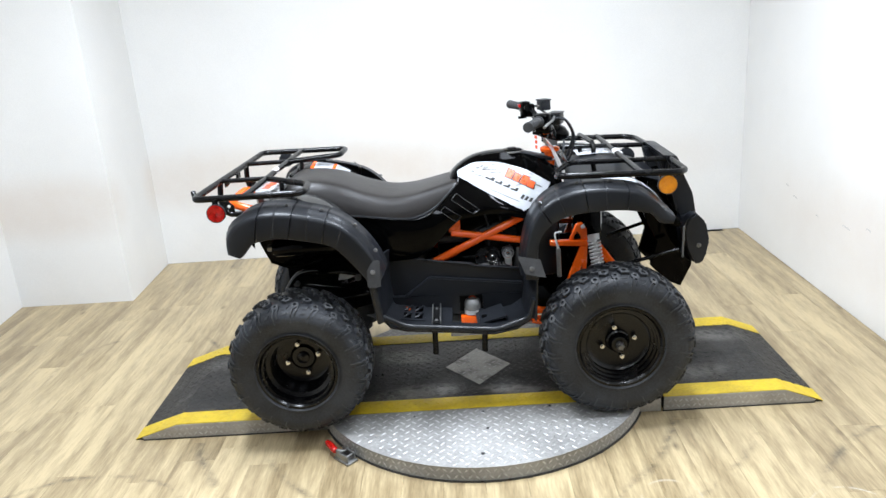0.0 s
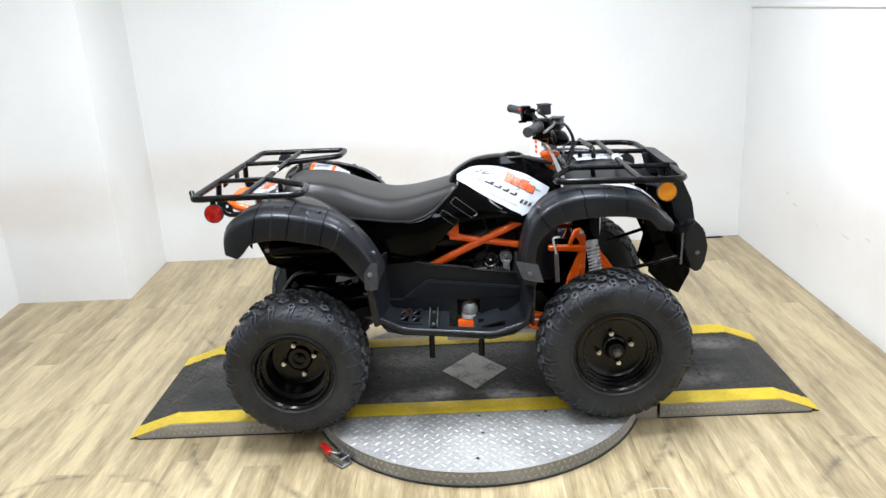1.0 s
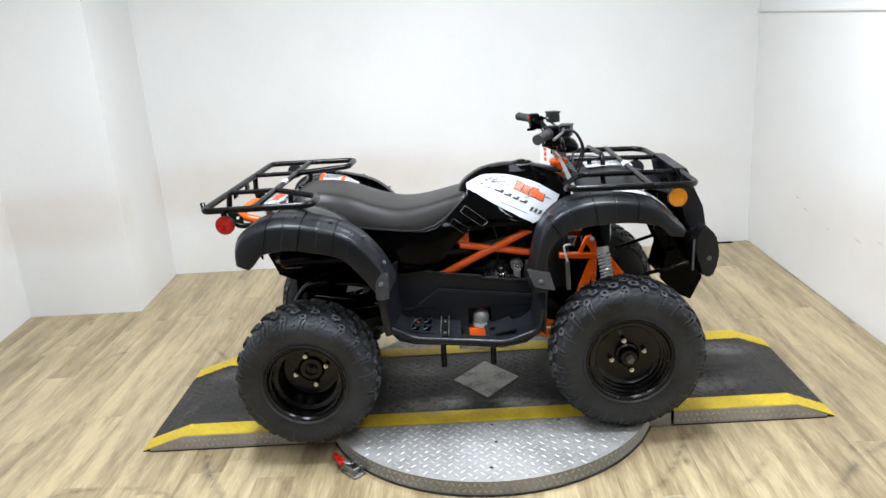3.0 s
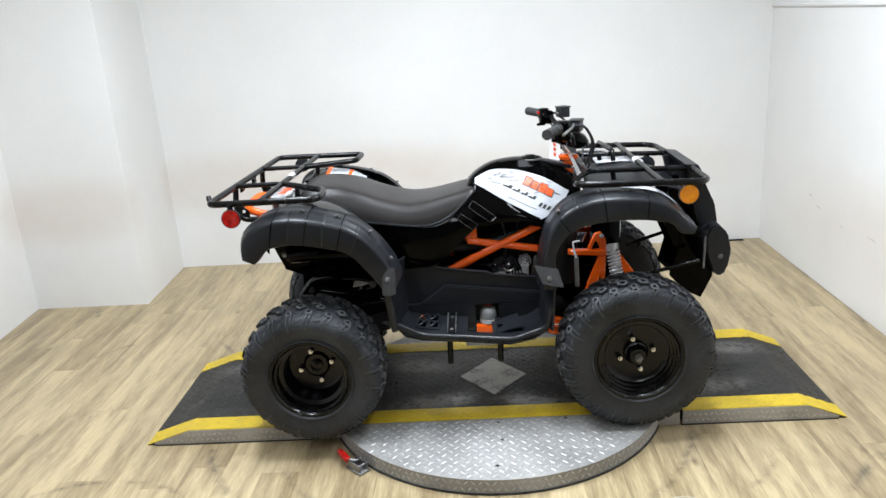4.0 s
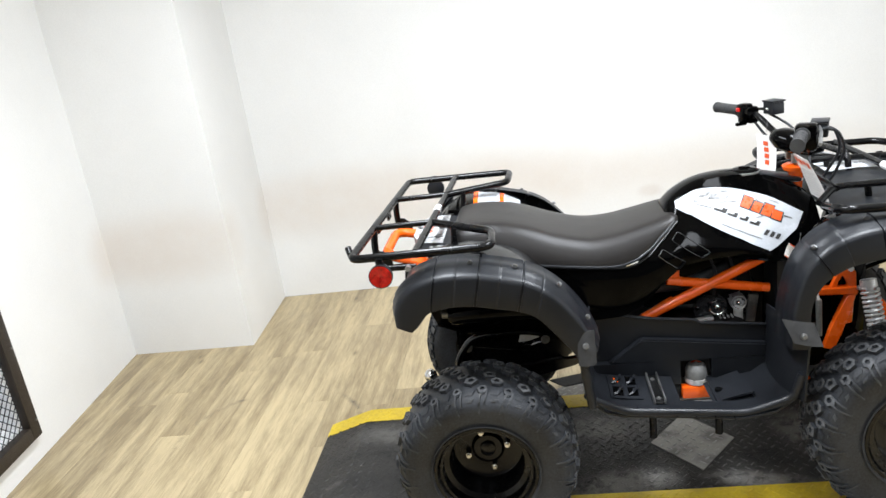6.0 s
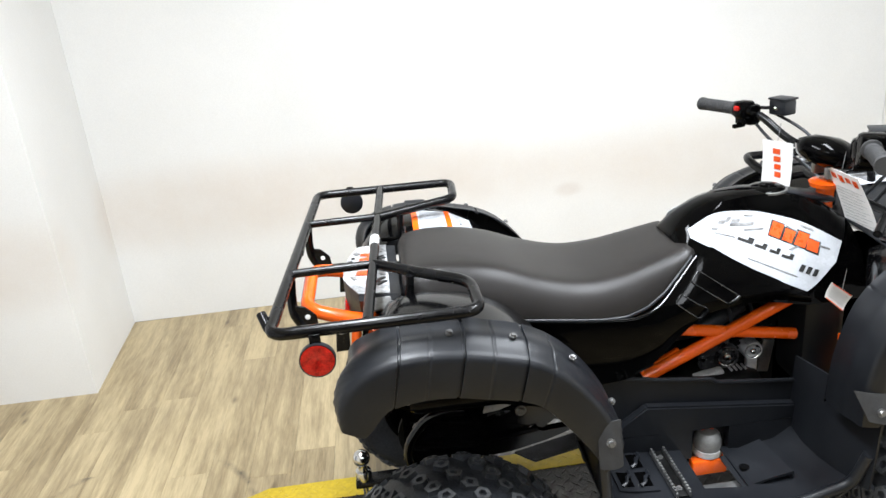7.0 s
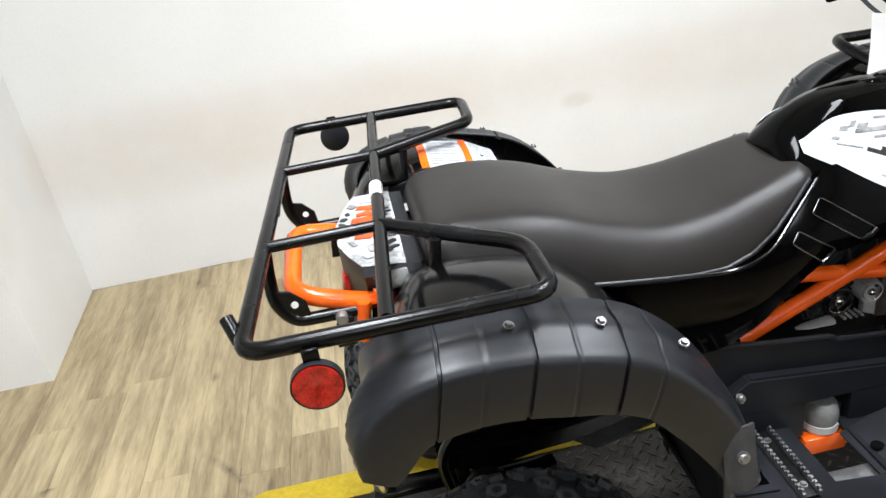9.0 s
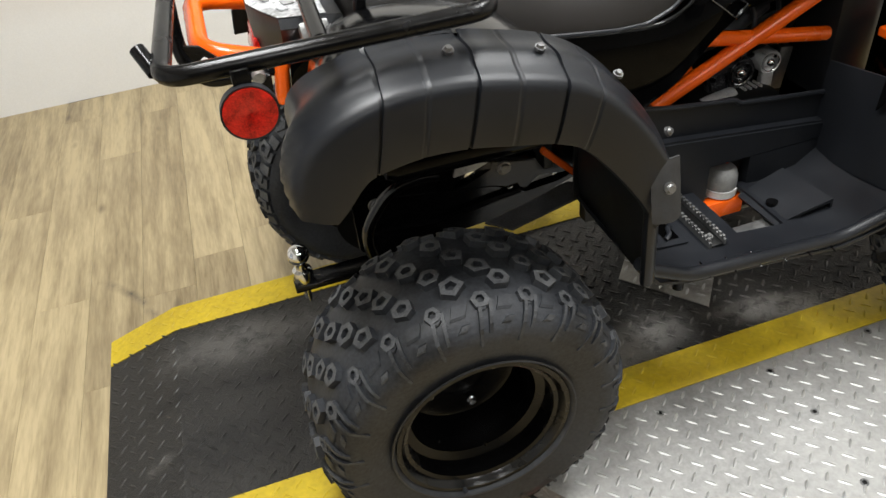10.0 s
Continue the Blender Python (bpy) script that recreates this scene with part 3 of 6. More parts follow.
for x, y in ((-0.28, -0.596), (0.0, -0.585), (-0.014, -0.887), (0.013, -0.714), (0.274, -0.569)):
    bm = lathe(B(), [(0.0, 0.0001), (0.0, 0.005), (0.0015, 0.0040), (0.0018, 0.0001)], (x, y, TOP - 0.0026), 14, "z")
    sc = part("screw", bm, DARKMETAL, table, "dark countersunk screw")
    bm = lathe(B(), [(0.0, 0.0050), (0.0, 0.0085), (0.0014, 0.0080), (0.0014, 0.0050)], (x, y, TOP - 0.0026), 18, "z")
    part("washer", bm, ALLOY, sc, "worn metal ring")

for sgn, tip, knee in ((-1, -1.462, -1.279), (1, 1.394, 1.238)):
    ramp = anchor("ramp", (sgn * HINGE, MIDY, 0), (sgn * HINGE, MIDY, 0), "black painted tread-plate ramp with yellow edge lines beside the turntable", "ramp", "ramps")
    x0 = sgn * (HINGE + 0.006)
    prof = [(x0, 0.006), (x0, TOP - 0.001), (knee, TOP - 0.001), (tip, 0.004), (tip, 0.001)]
    bm = slab(B(), prof, NEAR + 0.004, FARSIDE - 0.004)
    part("deck", bm, BLACKTOP, ramp, "black painted sloping deck", smooth=False)

    def ramp_z(x, knee=knee, tip=tip, sgn=sgn):
        return TOP if sgn * x < sgn * knee else 0.004 + (TOP - 0.004) * (tip - x) / (tip - knee)
    for y0, y1 in ((NEAR + 0.0035, NEAR + LINE), (FARSIDE - LINE, FARSIDE - 0.0035)):
        bm = slab(B(), [(x0, TOP - 0.002), (x0, TOP + 0.0012), (knee, TOP + 0.0012), (tip, 0.0062), (tip, 0.003), (knee, TOP - 0.002)], y0, y1)
        part("line", bm, YELLOW, ramp, "worn yellow edge line", smooth=False)
    for ys, ye in ((NEAR, NEAR + 0.0035), (FARSIDE - 0.0035, FARSIDE)):
        bm = slab(B(), [(x0, 0.002), (x0, TOP - 0.002), (knee, TOP - 0.002), (tip + sgn * -0.03, 0.012), (tip + sgn * -0.04, 0.002)], ys, ye)
        part("side_plate", bm, PLATE, ramp, "bare tread-plate side", smooth=False)
    # black strip that paints the contact shade along the ramp's foot
    bm = box(B(), ((x0 + tip) / 2 - sgn * 0.02, NEAR - 0.001, 0.0022), (abs(tip - x0) - 0.03, 0.006, 0.0044), bevel=0.001)
    part("floor_shade", bm, INK, ramp, "black strip painted in for the shade at the floor")
    lo, hi = sorted((x0, tip))
    bm = lugs(lambda x, y: ramp_z(x) - 0.0004 if lo + 0.014 < x < hi - 0.014 and NEAR + LINE < y < FARSIDE - LINE else None, 0.0020)
    tagged(part("tread", bm, RAMPLUG, ramp), kind="stuff")
    bm = lugs(lambda x, y: ramp_z(x) + 0.001 if lo + 0.014 < x < hi - 0.014 and (NEAR + 0.008 < y < NEAR + LINE - 0.004 or FARSIDE - LINE + 0.004 < y < FARSIDE - 0.008) else None, 0.0018)
    tagged(part("tread", bm, YELLOW, ramp), kind="stuff")
    bm = B()
    n = int((hi - lo) / 0.022)
    for k in range(n):
        xx = lo + 0.015 + k * 0.022
        for r_, zz in ((0, 0.020), (1, 0.045)):
            x = xx + r_ * 0.011
            if zz > ramp_z(x) - 0.014:
                continue
            s = 1 if (k + r_) % 2 else -1
            e, g, o = Vector((0.009, 0, 0.009 * s)), Vector((0.0025, 0, -0.0025 * s)), Vector((x, NEAR + 0.0002, zz))
            vs = [bm.verts.new(o + v) for v in (e, g, -e, -g)]
            t = bm.verts.new(o + Vector((0, -0.002, 0)))
            for i in range(4):
                bm.faces.new((vs[i], vs[(i + 1) % 4], t))
    tagged(part("side_tread", bm, LUGSTEEL, ramp), kind="stuff")

# toggle clamp on the floor at the turntable's rim
clamp = anchor("toggle_clamp", (-0.575, -0.745, 0), (-0.575, -0.745, 0), "steel toggle clamp with a red grip at the turntable's rim", "clamp")
bm = box(B(), (-0.545, -0.782, 0.005), (0.090, 0.052, 0.008), (0, 0, -43), bevel=0.002)
for k in (-1, 1):
    box(bm, (-0.545 + k * 0.0125, -0.782 + k * 0.0135, 0.022), (0.074, 0.006, 0.030), (0, 0, -43), bevel=0.002)
rod(bm, (-0.566, -0.782, 0.030), (-0.536, -0.750, 0.030), 0.005, 10)
rod(bm, (-0.540, -0.808, 0.026), (-0.510, -0.776, 0.026), 0.005, 10)
part("bracket", bm, ALLOY, clamp)
bm = tube(B(), [(-0.552, -0.778, 0.036), (-0.575, -0.775, 0.040), (-0.590, -0.760, 0.038)], 0.007)
part("arm", bm, ALLOY, clamp)
bm = loft(B(), [[Vector((-0.580, -0.777, 0.038)).lerp(Vector((-0.627, -0.700, 0.034)), u) + r * (math.cos(w) * Vector((0.85, 0.52, 0)) + math.sin(w) * Vector((0, 0, 1))) for w in np.linspace(0, 2 * math.pi, 14, endpoint=False)] for u, r in ((0, 0.009), (0.06, 0.0125), (0.5, 0.0145), (0.85, 0.0135), (0.97, 0.010), (1.0, 0.004))])
part("grip", bm, RED, clamp, "red plastic grip")

# ---- the quad ----
Y0 = -0.17
quad = anchor("quad_bike", (0, Y0, TOP), (0, 0, TOP), "black utility quad bike with orange frame, parked on the turntable", "quad bike")


def wheel(x, side, R, W, outer, rim_r, dish, groups):
    """A wheel on its hub: deep black rim, knobbly tyre, lug nuts. side -1: its face towards -y."""
    yo = side * outer                      # outer sidewall
    cz = TOP + R - 0.004
    mid = yo - side * W / 2
    h = W / 2
    # rim
    steps = [(0.66, 0.018), (0.63, 0.026), (0.50, 0.027), (0.47, 0.036), (0.34, 0.037)] if dish > 0 else [(0.52, 0.019), (0.46, 0.034), (0.20, 0.037)]
    prof = [(h * 0.80, rim_r), (h * 0.86, rim_r + 0.008), (h * 0.90, rim_r + 0.006), (h * 0.90, rim_r - 0.002), (h * 0.84, rim_r - 0.008), (h * 0.80, rim_r - 0.010), (h * 0.78, rim_r - 0.017),
            *((h * u, rim_r - v) for u, v in steps), (dish * h, rim_r - 0.042), (dish * h - 0.006, rim_r - 0.055),
            (dish * h - 0.006, 0.048), (dish * h + 0.002, 0.044), (dish * h + 0.002, 0.001)]
    bm = lathe(B(), [(side * o, r) for o, r in prof], (x, mid, cz), 48)
    back = [(-h * 0.86, rim_r + 0.008), (-h * 0.85, rim_r - 0.006), (dish * h - 0.012, rim_r - 0.048), (dish * h - 0.012, 0.03)]
    lathe(bm, [(side * o, r) for o, r in back], (x, mid, cz), 48)
    rim = part("wheel", bm, RIMBLACK, quad, "black steel rim", angle=35)
    # tyre
    tp = []
    for k in range(19):
        w = math.pi * (k / 18 - 0.5)
        s, c = math.sin(w), math.cos(w)
        o = h * math.copysign(abs(s) ** 0.62, s) * (1.0 if abs(s) < 0.97 else 0.97)
        r = rim_r + 0.006 + (R - 0.014 - rim_r - 0.006) * abs(c) ** 0.42
        tp.append((o * (0.9 if k in (0, 18) else 1), r))
    bm = lathe(B(), tp, (x, mid, cz), 72)
    lathe(bm, [(side * h * 0.88, rim_r + 0.007), (side * h * 0.935, rim_r + 0.010), (side * h * 0.955, rim_r + 0.013), (side * h * 0.945, rim_r + 0.016)], (x, mid, cz), 72)
    offs, rads = [p[0] for p in tp[1:-1]], [p[1] for p in tp[1:-1]]

    def on(th, o, up):
        r = float(np.interp(o, offs, rads))
        slope = float(np.interp(o + 0.003, offs, rads) - np.interp(o - 0.003, offs, rads)) / 0.006
        k = up / math.hypot(1.0, slope)
        r, o = r + k, o - slope * k
        return Vector((x + r * math.cos(th), mid + o, cz + r * math.sin(th)))

    tread = B()

    def knob(bm, th, o, shape, tall, hole):
        """A block with a sunk middle, on the tread at that angle and offset."""
        vb = [bm.verts.new(on(th + a / R, o + b, -0.003)) for a, b in shape]
        vt = [bm.verts.new(on(th + a * 0.88 / R, o + b * 0.88, tall)) for a, b in shape]
        n = len(shape)
        for i in range(n):
            j = (i + 1) % n
            bm.faces.new((vb[i], vb[j], vt[j], vt[i]))
        if not hole:
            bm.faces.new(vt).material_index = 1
            return bm
        vi = [bm.verts.new(on(th + a * 0.43 / R, o + b * 0.43, tall)) for a, b in shape]
        vd = [bm.verts.new(on(th + a * 0.37 / R, o + b * 0.37, tall - 0.008)) for a, b in shape]
        for i in range(n):
            j = (i + 1) % n
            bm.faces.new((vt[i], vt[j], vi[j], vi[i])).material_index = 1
            bm.faces.new((vi[i], vi[j], vd[j], vd[i]))
        bm.faces.new(vd)
        return bm

    pent = [(-0.023, -0.016), (0.012, -0.021), (0.026, 0.003), (0.008, 0.022), (-0.021, 0.014)]
    hexa = [(-0.022, -0.008), (-0.008, -0.021), (0.020, -0.016), (0.024, 0.006), (0.004, 0.022), (-0.018, 0.015)]
    N = groups
    turn = random.Random(int(100 + 50 * x + side))

    def turned(shape):
        a, k = turn.uniform(-0.6, 0.6), turn.uniform(0.88, 1.04) * R / 0.303
        return [(k * (p * math.cos(a) - q * math.sin(a)), k * (p * math.sin(a) + q * math.cos(a))) for p, q in shape]

    for k in range(N):
        th = 2 * math.pi * k / N
        st = 2 * math.pi / N
        for i, f in enumerate((-0.72 * side, -0.44 * side, -0.16 * side, 0.12 * side, 0.40 * side)):
            own = B() if side < 0 else tread
            knob(own, th + (i % 2) * st * 0.5 + 0.05 * i + turn.uniform(-0.012, 0.012), (f + turn.uniform(-0.03, 0.03)) * h, turned(pent if (k + i) % 2 else hexa), 0.0112, True)
            if side < 0:
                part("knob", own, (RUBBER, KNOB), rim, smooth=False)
        # hooked bars that run down the outer shoulder, plain blocks on the inner one
        for q in (0, 1):
            t2 = th + q * st * 0.5 + 0.04
            knob(tread, t2, -side * h * 0.80, [(-0.016, -0.012), (0.016, -0.012), (0.016, 0.012), (-0.016, 0.012)], 0.008, False)
        # the outer shoulder: pairs of slim hooked fins, with low plates between the pairs
        arc = math.pi * R / N
        knob(tread, th + 0.25 * st, side * 0.64 * h, [(0.8 * p, 0.8 * q) for p, q in turned(hexa)], 0.0062, True)
        for at, half, first, last, up, mi in ((-0.0105, 0.0034, 0.66, 0.945, 0.0060, 2), (0.0090, 0.0034, 0.70, 0.965, 0.0060, 2), (-0.0008, 0.0066, 0.715, 0.775, 0.0042, 0), (arc, arc * 0.36, 0.64, 0.790, 0.0030, 0), (arc, arc * 0.22, 0.86, 0.910, 0.0030, 2)):
            at += 0.25 * st * R
            path = [(-0.004, 0.0), (-0.002, 0.30), (0.000, 0.50), (0.002, 0.65), (0.004, 0.82), (0.006, 1.0)]
            cols = 3
            sec = []
            for (a, u0), k0 in zip(path, (1.0, 1.0, 1.0, 0.95, 0.85, 0.45)):
                f = first + (last - first) * u0
                tall = up * k0
                row = [tread.verts.new(on(th + (at + a - half) / R, side * f * h, -0.003))]
                row += [tread.verts.new(on(th + (at + a + half * u * 0.90) / R, side * f * h, tall)) for u in np.linspace(-1, 1, cols)]
                row.append(tread.verts.new(on(th + (at + a + half) / R, side * f * h, -0.003)))
                sec.append(row)
            for u, v in zip(sec, sec[1:]):
                for e in range(cols + 1):
                    tread.faces.new((u[e], u[e + 1], v[e + 1], v[e])).material_index = mi if 0 < e < cols else 0
            low = [tread.verts.new(on(th + (at + path[0][0] + half * u) / R, side * (first - 0.02) * h, -0.003)) for u in np.linspace(-1, 1, cols + 2)]
            for e in range(cols + 1):
                tread.faces.new((low[e], low[e + 1], sec[0][e + 1], sec[0][e]))
    part("tyre", bm, RUBBER, rim, "knobbly black rubber tyre", angle=28)
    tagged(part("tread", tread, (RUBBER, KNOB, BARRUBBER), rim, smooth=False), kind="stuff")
    # nuts and hub
    yh = mid + side * (dish * h)
    for k in range(4):
        a = math.pi / 2 * k + 0.24
        c = (x + 0.064 * math.cos(a), yh, cz + 0.064 * math.sin(a))
        bm = rod(B(), c, (c[0], yh + side * 0.014, c[2]), 0.0095, 6)
        rod(bm, (c[0], yh + side * 0.012, c[2]), (c[0], yh + side * 0.022, c[2]), 0.006, 10)
        part("lug_nut", bm, CHROME, rim, "chrome lug nut")
    if dish > 0:
        bm = lathe(B(), [(0.0, 0.046), (side * 0.006, 0.045), (side * 0.010, 0.039), (side * 0.034, 0.036), (side * 0.040, 0.030), (side * 0.041, 0.017)], (x, yh, cz), 28)
        part("hub", bm, RIMBLACK, rim, "black wheel hub")
        bm = rod(B(), (x, yh + side * 0.036, cz), (x, yh + side * 0.052, cz), 0.016, 6)
        rod(bm, (x, yh + side * 0.050, cz), (x, yh + side * 0.066, cz), 0.0085, 12)
        for k in range(3):
            a = math.pi / 3 * k
            box(bm, (x, yh + side * 0.056, cz), (0.030, 0.008, 0.006), (0, math.degrees(a), 0), bevel=0.001)
        part("axle_nut", bm, SCREWHEAD, rim, "dull castle nut")
    else:
        bm = lathe(B(), [(0.0, 0.052), (side * 0.004, 0.050), (side * -0.012, 0.040), (side * -0.014, 0.026), (side * 0.010, 0.024), (side * 0.014, 0.012), (side * 0.015, 0.001)], (x, yh, cz), 28)
        part("hub", bm, RIMBLACK, rim, "black wheel hub")
    bm = rod(B(), (x - 0.05, mid + side * (h * 0.92), cz - rim_r + 0.012), (x - 0.05, mid + side * (h * 1.05), cz - rim_r + 0.02), 0.004, 8)
    part("valve", bm, RUBBER, rim)
    return mid, cz


FX, RX = 0.538, -0.706
for side in (-1, 1):
    wheel(FX, side, 0.303, 0.21, 0.528, 0.161, 0.30, 24)
    wheel(RX, side, 0.286, 0.260, 0.550, 0.150, -0.16, 22)

# ---- fenders ----
R_TOP = [(-0.925, 0.830), (-0.926, 0.880), (-0.902, 0.932), (-0.848, 0.968), (-0.780, 0.986), (-0.720, 0.988), (-0.653, 0.981), (-0.595, 0.968), (-0.530, 0.949), (-0.476, 0.920), (-0.427, 0.876), (-0.387, 0.825), (-0.357, 0.773), (-0.335, 0.715)]
R_LOW = [(-0.866, 0.806), (-0.853, 0.816), (-0.840, 0.830), (-0.826, 0.847), (-0.806, 0.860), (-0.742, 0.870), (-0.680, 0.866), (-0.617, 0.853), (-0.558, 0.840), (-0.512, 0.818), (-0.470, 0.772), (-0.432, 0.722), (-0.405, 0.680), (-0.388, 0.640)]
F_TOP = [(0.176, 0.655), (0.184, 0.768), (0.217, 0.885), (0.273, 0.955), (0.345, 0.990), (0.420, 1.003), (0.495, 1.002), (0.571, 0.992), (0.630, 0.975), (0.680, 0.940), (0.715, 0.902), (0.750, 0.870)]
F_LOW = [(0.241, 0.650), (0.241, 0.771), (0.268, 0.835), (0.318, 0.874), (0.375, 0.892), (0.435, 0.899), (0.500, 0.901), (0.565, 0.898), (0.615, 0.890), (0.660, 0.878), (0.692, 0.843), (0.738, 0.838)]


def by_index(pts, t):
    """The point at t (0 to 1) of a smooth curve that passes its points at even steps."""
    p = [np.array(q, float) for q in pts]
    p = [2 * p[0] - p[1], *p, 2 * p[-1] - p[-2]]
    k = min(int(t * (len(pts) - 1)), len(pts) - 2)
    u = t * (len(pts) - 1) - k
    a, b, c, d = p[k:k + 4]
    return 0.5 * (2 * b + (c - a) * u + (2 * a - 5 * b + 4 * c - d) * u ** 2 + (3 * b - a - 3 * c + d) * u ** 3)


def flare(top, low, y_in, y_top, y_side, side, grooves, n=56, wrap=0.0, raised=None):
    """A moulded fender flare with sunk grooves across it."""
    u = sorted(set(np.linspace(0, 1, n).tolist() + [g + d for g, _ in grooves for d in (-0.0070, -0.0042, -0.0030, 0.0030, 0.0042, 0.0070)] + [e + d for e in raised or () for d in (-0.002, 0.002)]))
    rows = []
    for t in u:
        T, Lw = by_index(top, t), by_index(low, t)
        deep = 0.0
        for g, dp in grooves:
            if abs(t - g) < 0.0035:
                deep = dp
        v = Lw - T
        lift = 0.007 if raised and raised[0] <= t <= raised[1] else 0.0
        back = wrap and max(0.0, 1 - t / 0.30)
        T = T + np.array((back * 0.024 * (side > 0), 0.0))
        row = [(T[0] + v[0] * -0.02 + 0.045 * back, y_in - wrap * max(0.0, 1 - t / 0.25), T[1] + 0.004 + lift - deep * 0.3)]
        for f, yy in ((0.0, y_top - 0.055), (0.0, y_top - 0.022), (0.03, y_top - 0.006), (0.10, y_top + 0.008), (0.20, y_side - 0.004), (0.36, y_side), (0.62, y_side + 0.003), (0.86, y_side + 0.003), (0.97, y_side + 0.001), (1.0, y_side - 0.008), (0.99, y_side - 0.02)):
            row.append((T[0] + v[0] * f + back * max(0.0, 0.040 * (1 - (yy - y_top + 0.055) / 0.049)), yy - deep, T[1] + v[1] * f + lift * max(0.0, 1 - f * 12) - deep * (0.6 if f < 0.1 else 0.2)))
        row = [*smooth_line(row[:9], 20), *row[9:]]
        rows.append([Vector((p[0], side * p[1], p[2])) for p in row])
    return sheet(B(), rows, 0.003)


def screw(parent, p, way, r=0.0060, mat=SCREWHEAD, name="screw"):
    p, way = Vector(p), Vector(way).normalized()
    bm = rod(B(), p - way * 0.004, p + way * 0.001, r * 1.25, 16)
    rod(bm, p, p + way * 0.005, r, 16, r * 0.7)
    return part(name, bm, mat, parent, "metal screw head")


for side in (-1, 1):
    fl = part("rear_fender_flare", flare(R_TOP, R_LOW, 0.375, 0.452, 0.492, side, [(4 / 13, 0.007), (5 / 13, 0.0011), (6 / 13, 0.007), (7 / 13, 0.0011), (8 / 13, 0.007), (9 / 13, 0.0009)], wrap=0.085, raised=(0.357, 0.430) if side > 0 else None), PLASTIC, quad, "matte black moulded fender flare", angle=50)
    fl.location.x += 0.022 * (side > 0)
    for p in ((-0.681, 0.440, 0.9885), (-0.555, 0.440, 0.9635), (-0.436, 0.438, 0.896)):
        screw(fl, (p[0], side * p[1], p[2] - (0.001 if side < 0 else 0.007)), (0.15, side * -0.35 * -1, 1))
    screw(fl, (-0.365, side * 0.47, 0.80), (0.6, side * 0.7, 0.5), 0.006)
    ff = part("front_fender_flare", flare(F_TOP, F_LOW, 0.35, 0.425, 0.466, side, [(2.6 / 11, 0.007), (3.6 / 11, 0.0011), (4.9 / 11, 0.007), (6 / 11, 0.0011), (7.1 / 11, 0.007)]), PLASTIC, quad, "matte black moulded fender flare", angle=50)
    for p in ((0.255, 0.43, 0.945), (0.395, 0.41, 1.006), (0.52, 0.41, 1.007), (0.705, 0.455, 0.90)):
        screw(ff, (p[0], side * p[1], p[2] - 0.004), (0, side * 0.4, 1))
    ff.location.z -= 0.010
    # gloss inner fenders
    prof = [(-0.880, 0.815), (-0.871, 0.868), (-0.850, 0.918), (-0.822, 0.953), (-0.780, 0.984), (-0.70, 0.991), (-0.60, 0.972), (-0.53, 0.933), (-0.475, 0.875), (-0.43, 0.81), (-0.39, 0.73), (-0.365, 0.65)]
    rows = []
    for x, z in smooth_line(prof, 26):
        rows.append([Vector((x, side * y, z + dz)) for y, dz in ((max(0.13, min(0.25, 0.13 - 1.9 * (x + 0.800))), -0.045), (max(0.18, min(0.27, 0.18 - 1.5 * (x + 0.800))), -0.03), (max(0.215, min(0.28, 0.215 - 1.1 * (x + 0.800))), -0.012), (0.29 if x < -0.84 else 0.26, 0.0), (0.32, 0.002), (0.385, -0.002))])
    part("rear_fender", sheet(B(), rows, 0.003), FENDER, quad, "gloss black inner fender")
    prof = [(0.20, 0.66), (0.21, 0.78), (0.25, 0.885), (0.32, 0.952), (0.42, 0.985), (0.52, 0.988), (0.62, 0.972), (0.70, 0.925), (0.745, 0.86)]
    rows = []
    for x, z in smooth_line(prof, 26):
        rows.append([Vector((x, side * y, z + dz)) for y, dz in ((max(0.16, min(0.310, 0.715 - 1.5 * x)), -0.05), (max(0.20, min(0.320, 0.725 - 1.5 * x)), -0.035), (max(0.24, min(0.330, 0.735 - 1.5 * x)), -0.014), (max(0.29, min(0.340, 0.745 - 1.5 * x)), 0.0), (0.36, 0.003))])
    part("front_fender", sheet(B(), rows, 0.003), FENDER, quad, "gloss black inner fender")
    rows = [[Vector((x, side * y, z + 0.0085 - (y - 0.37) * 0.10)) for y in (0.352, 0.372, 0.392)] for x, z in ((0.49, 1.0025), (0.53, 0.999), (0.571, 0.992), (0.60, 0.985), (0.63, 0.975), (0.655, 0.960), (0.68, 0.940), (0.70, 0.919), (0.715, 0.900))]
    part("decal", sheet(B(), rows, 0.001), WHITE, ff, "white decal strip")

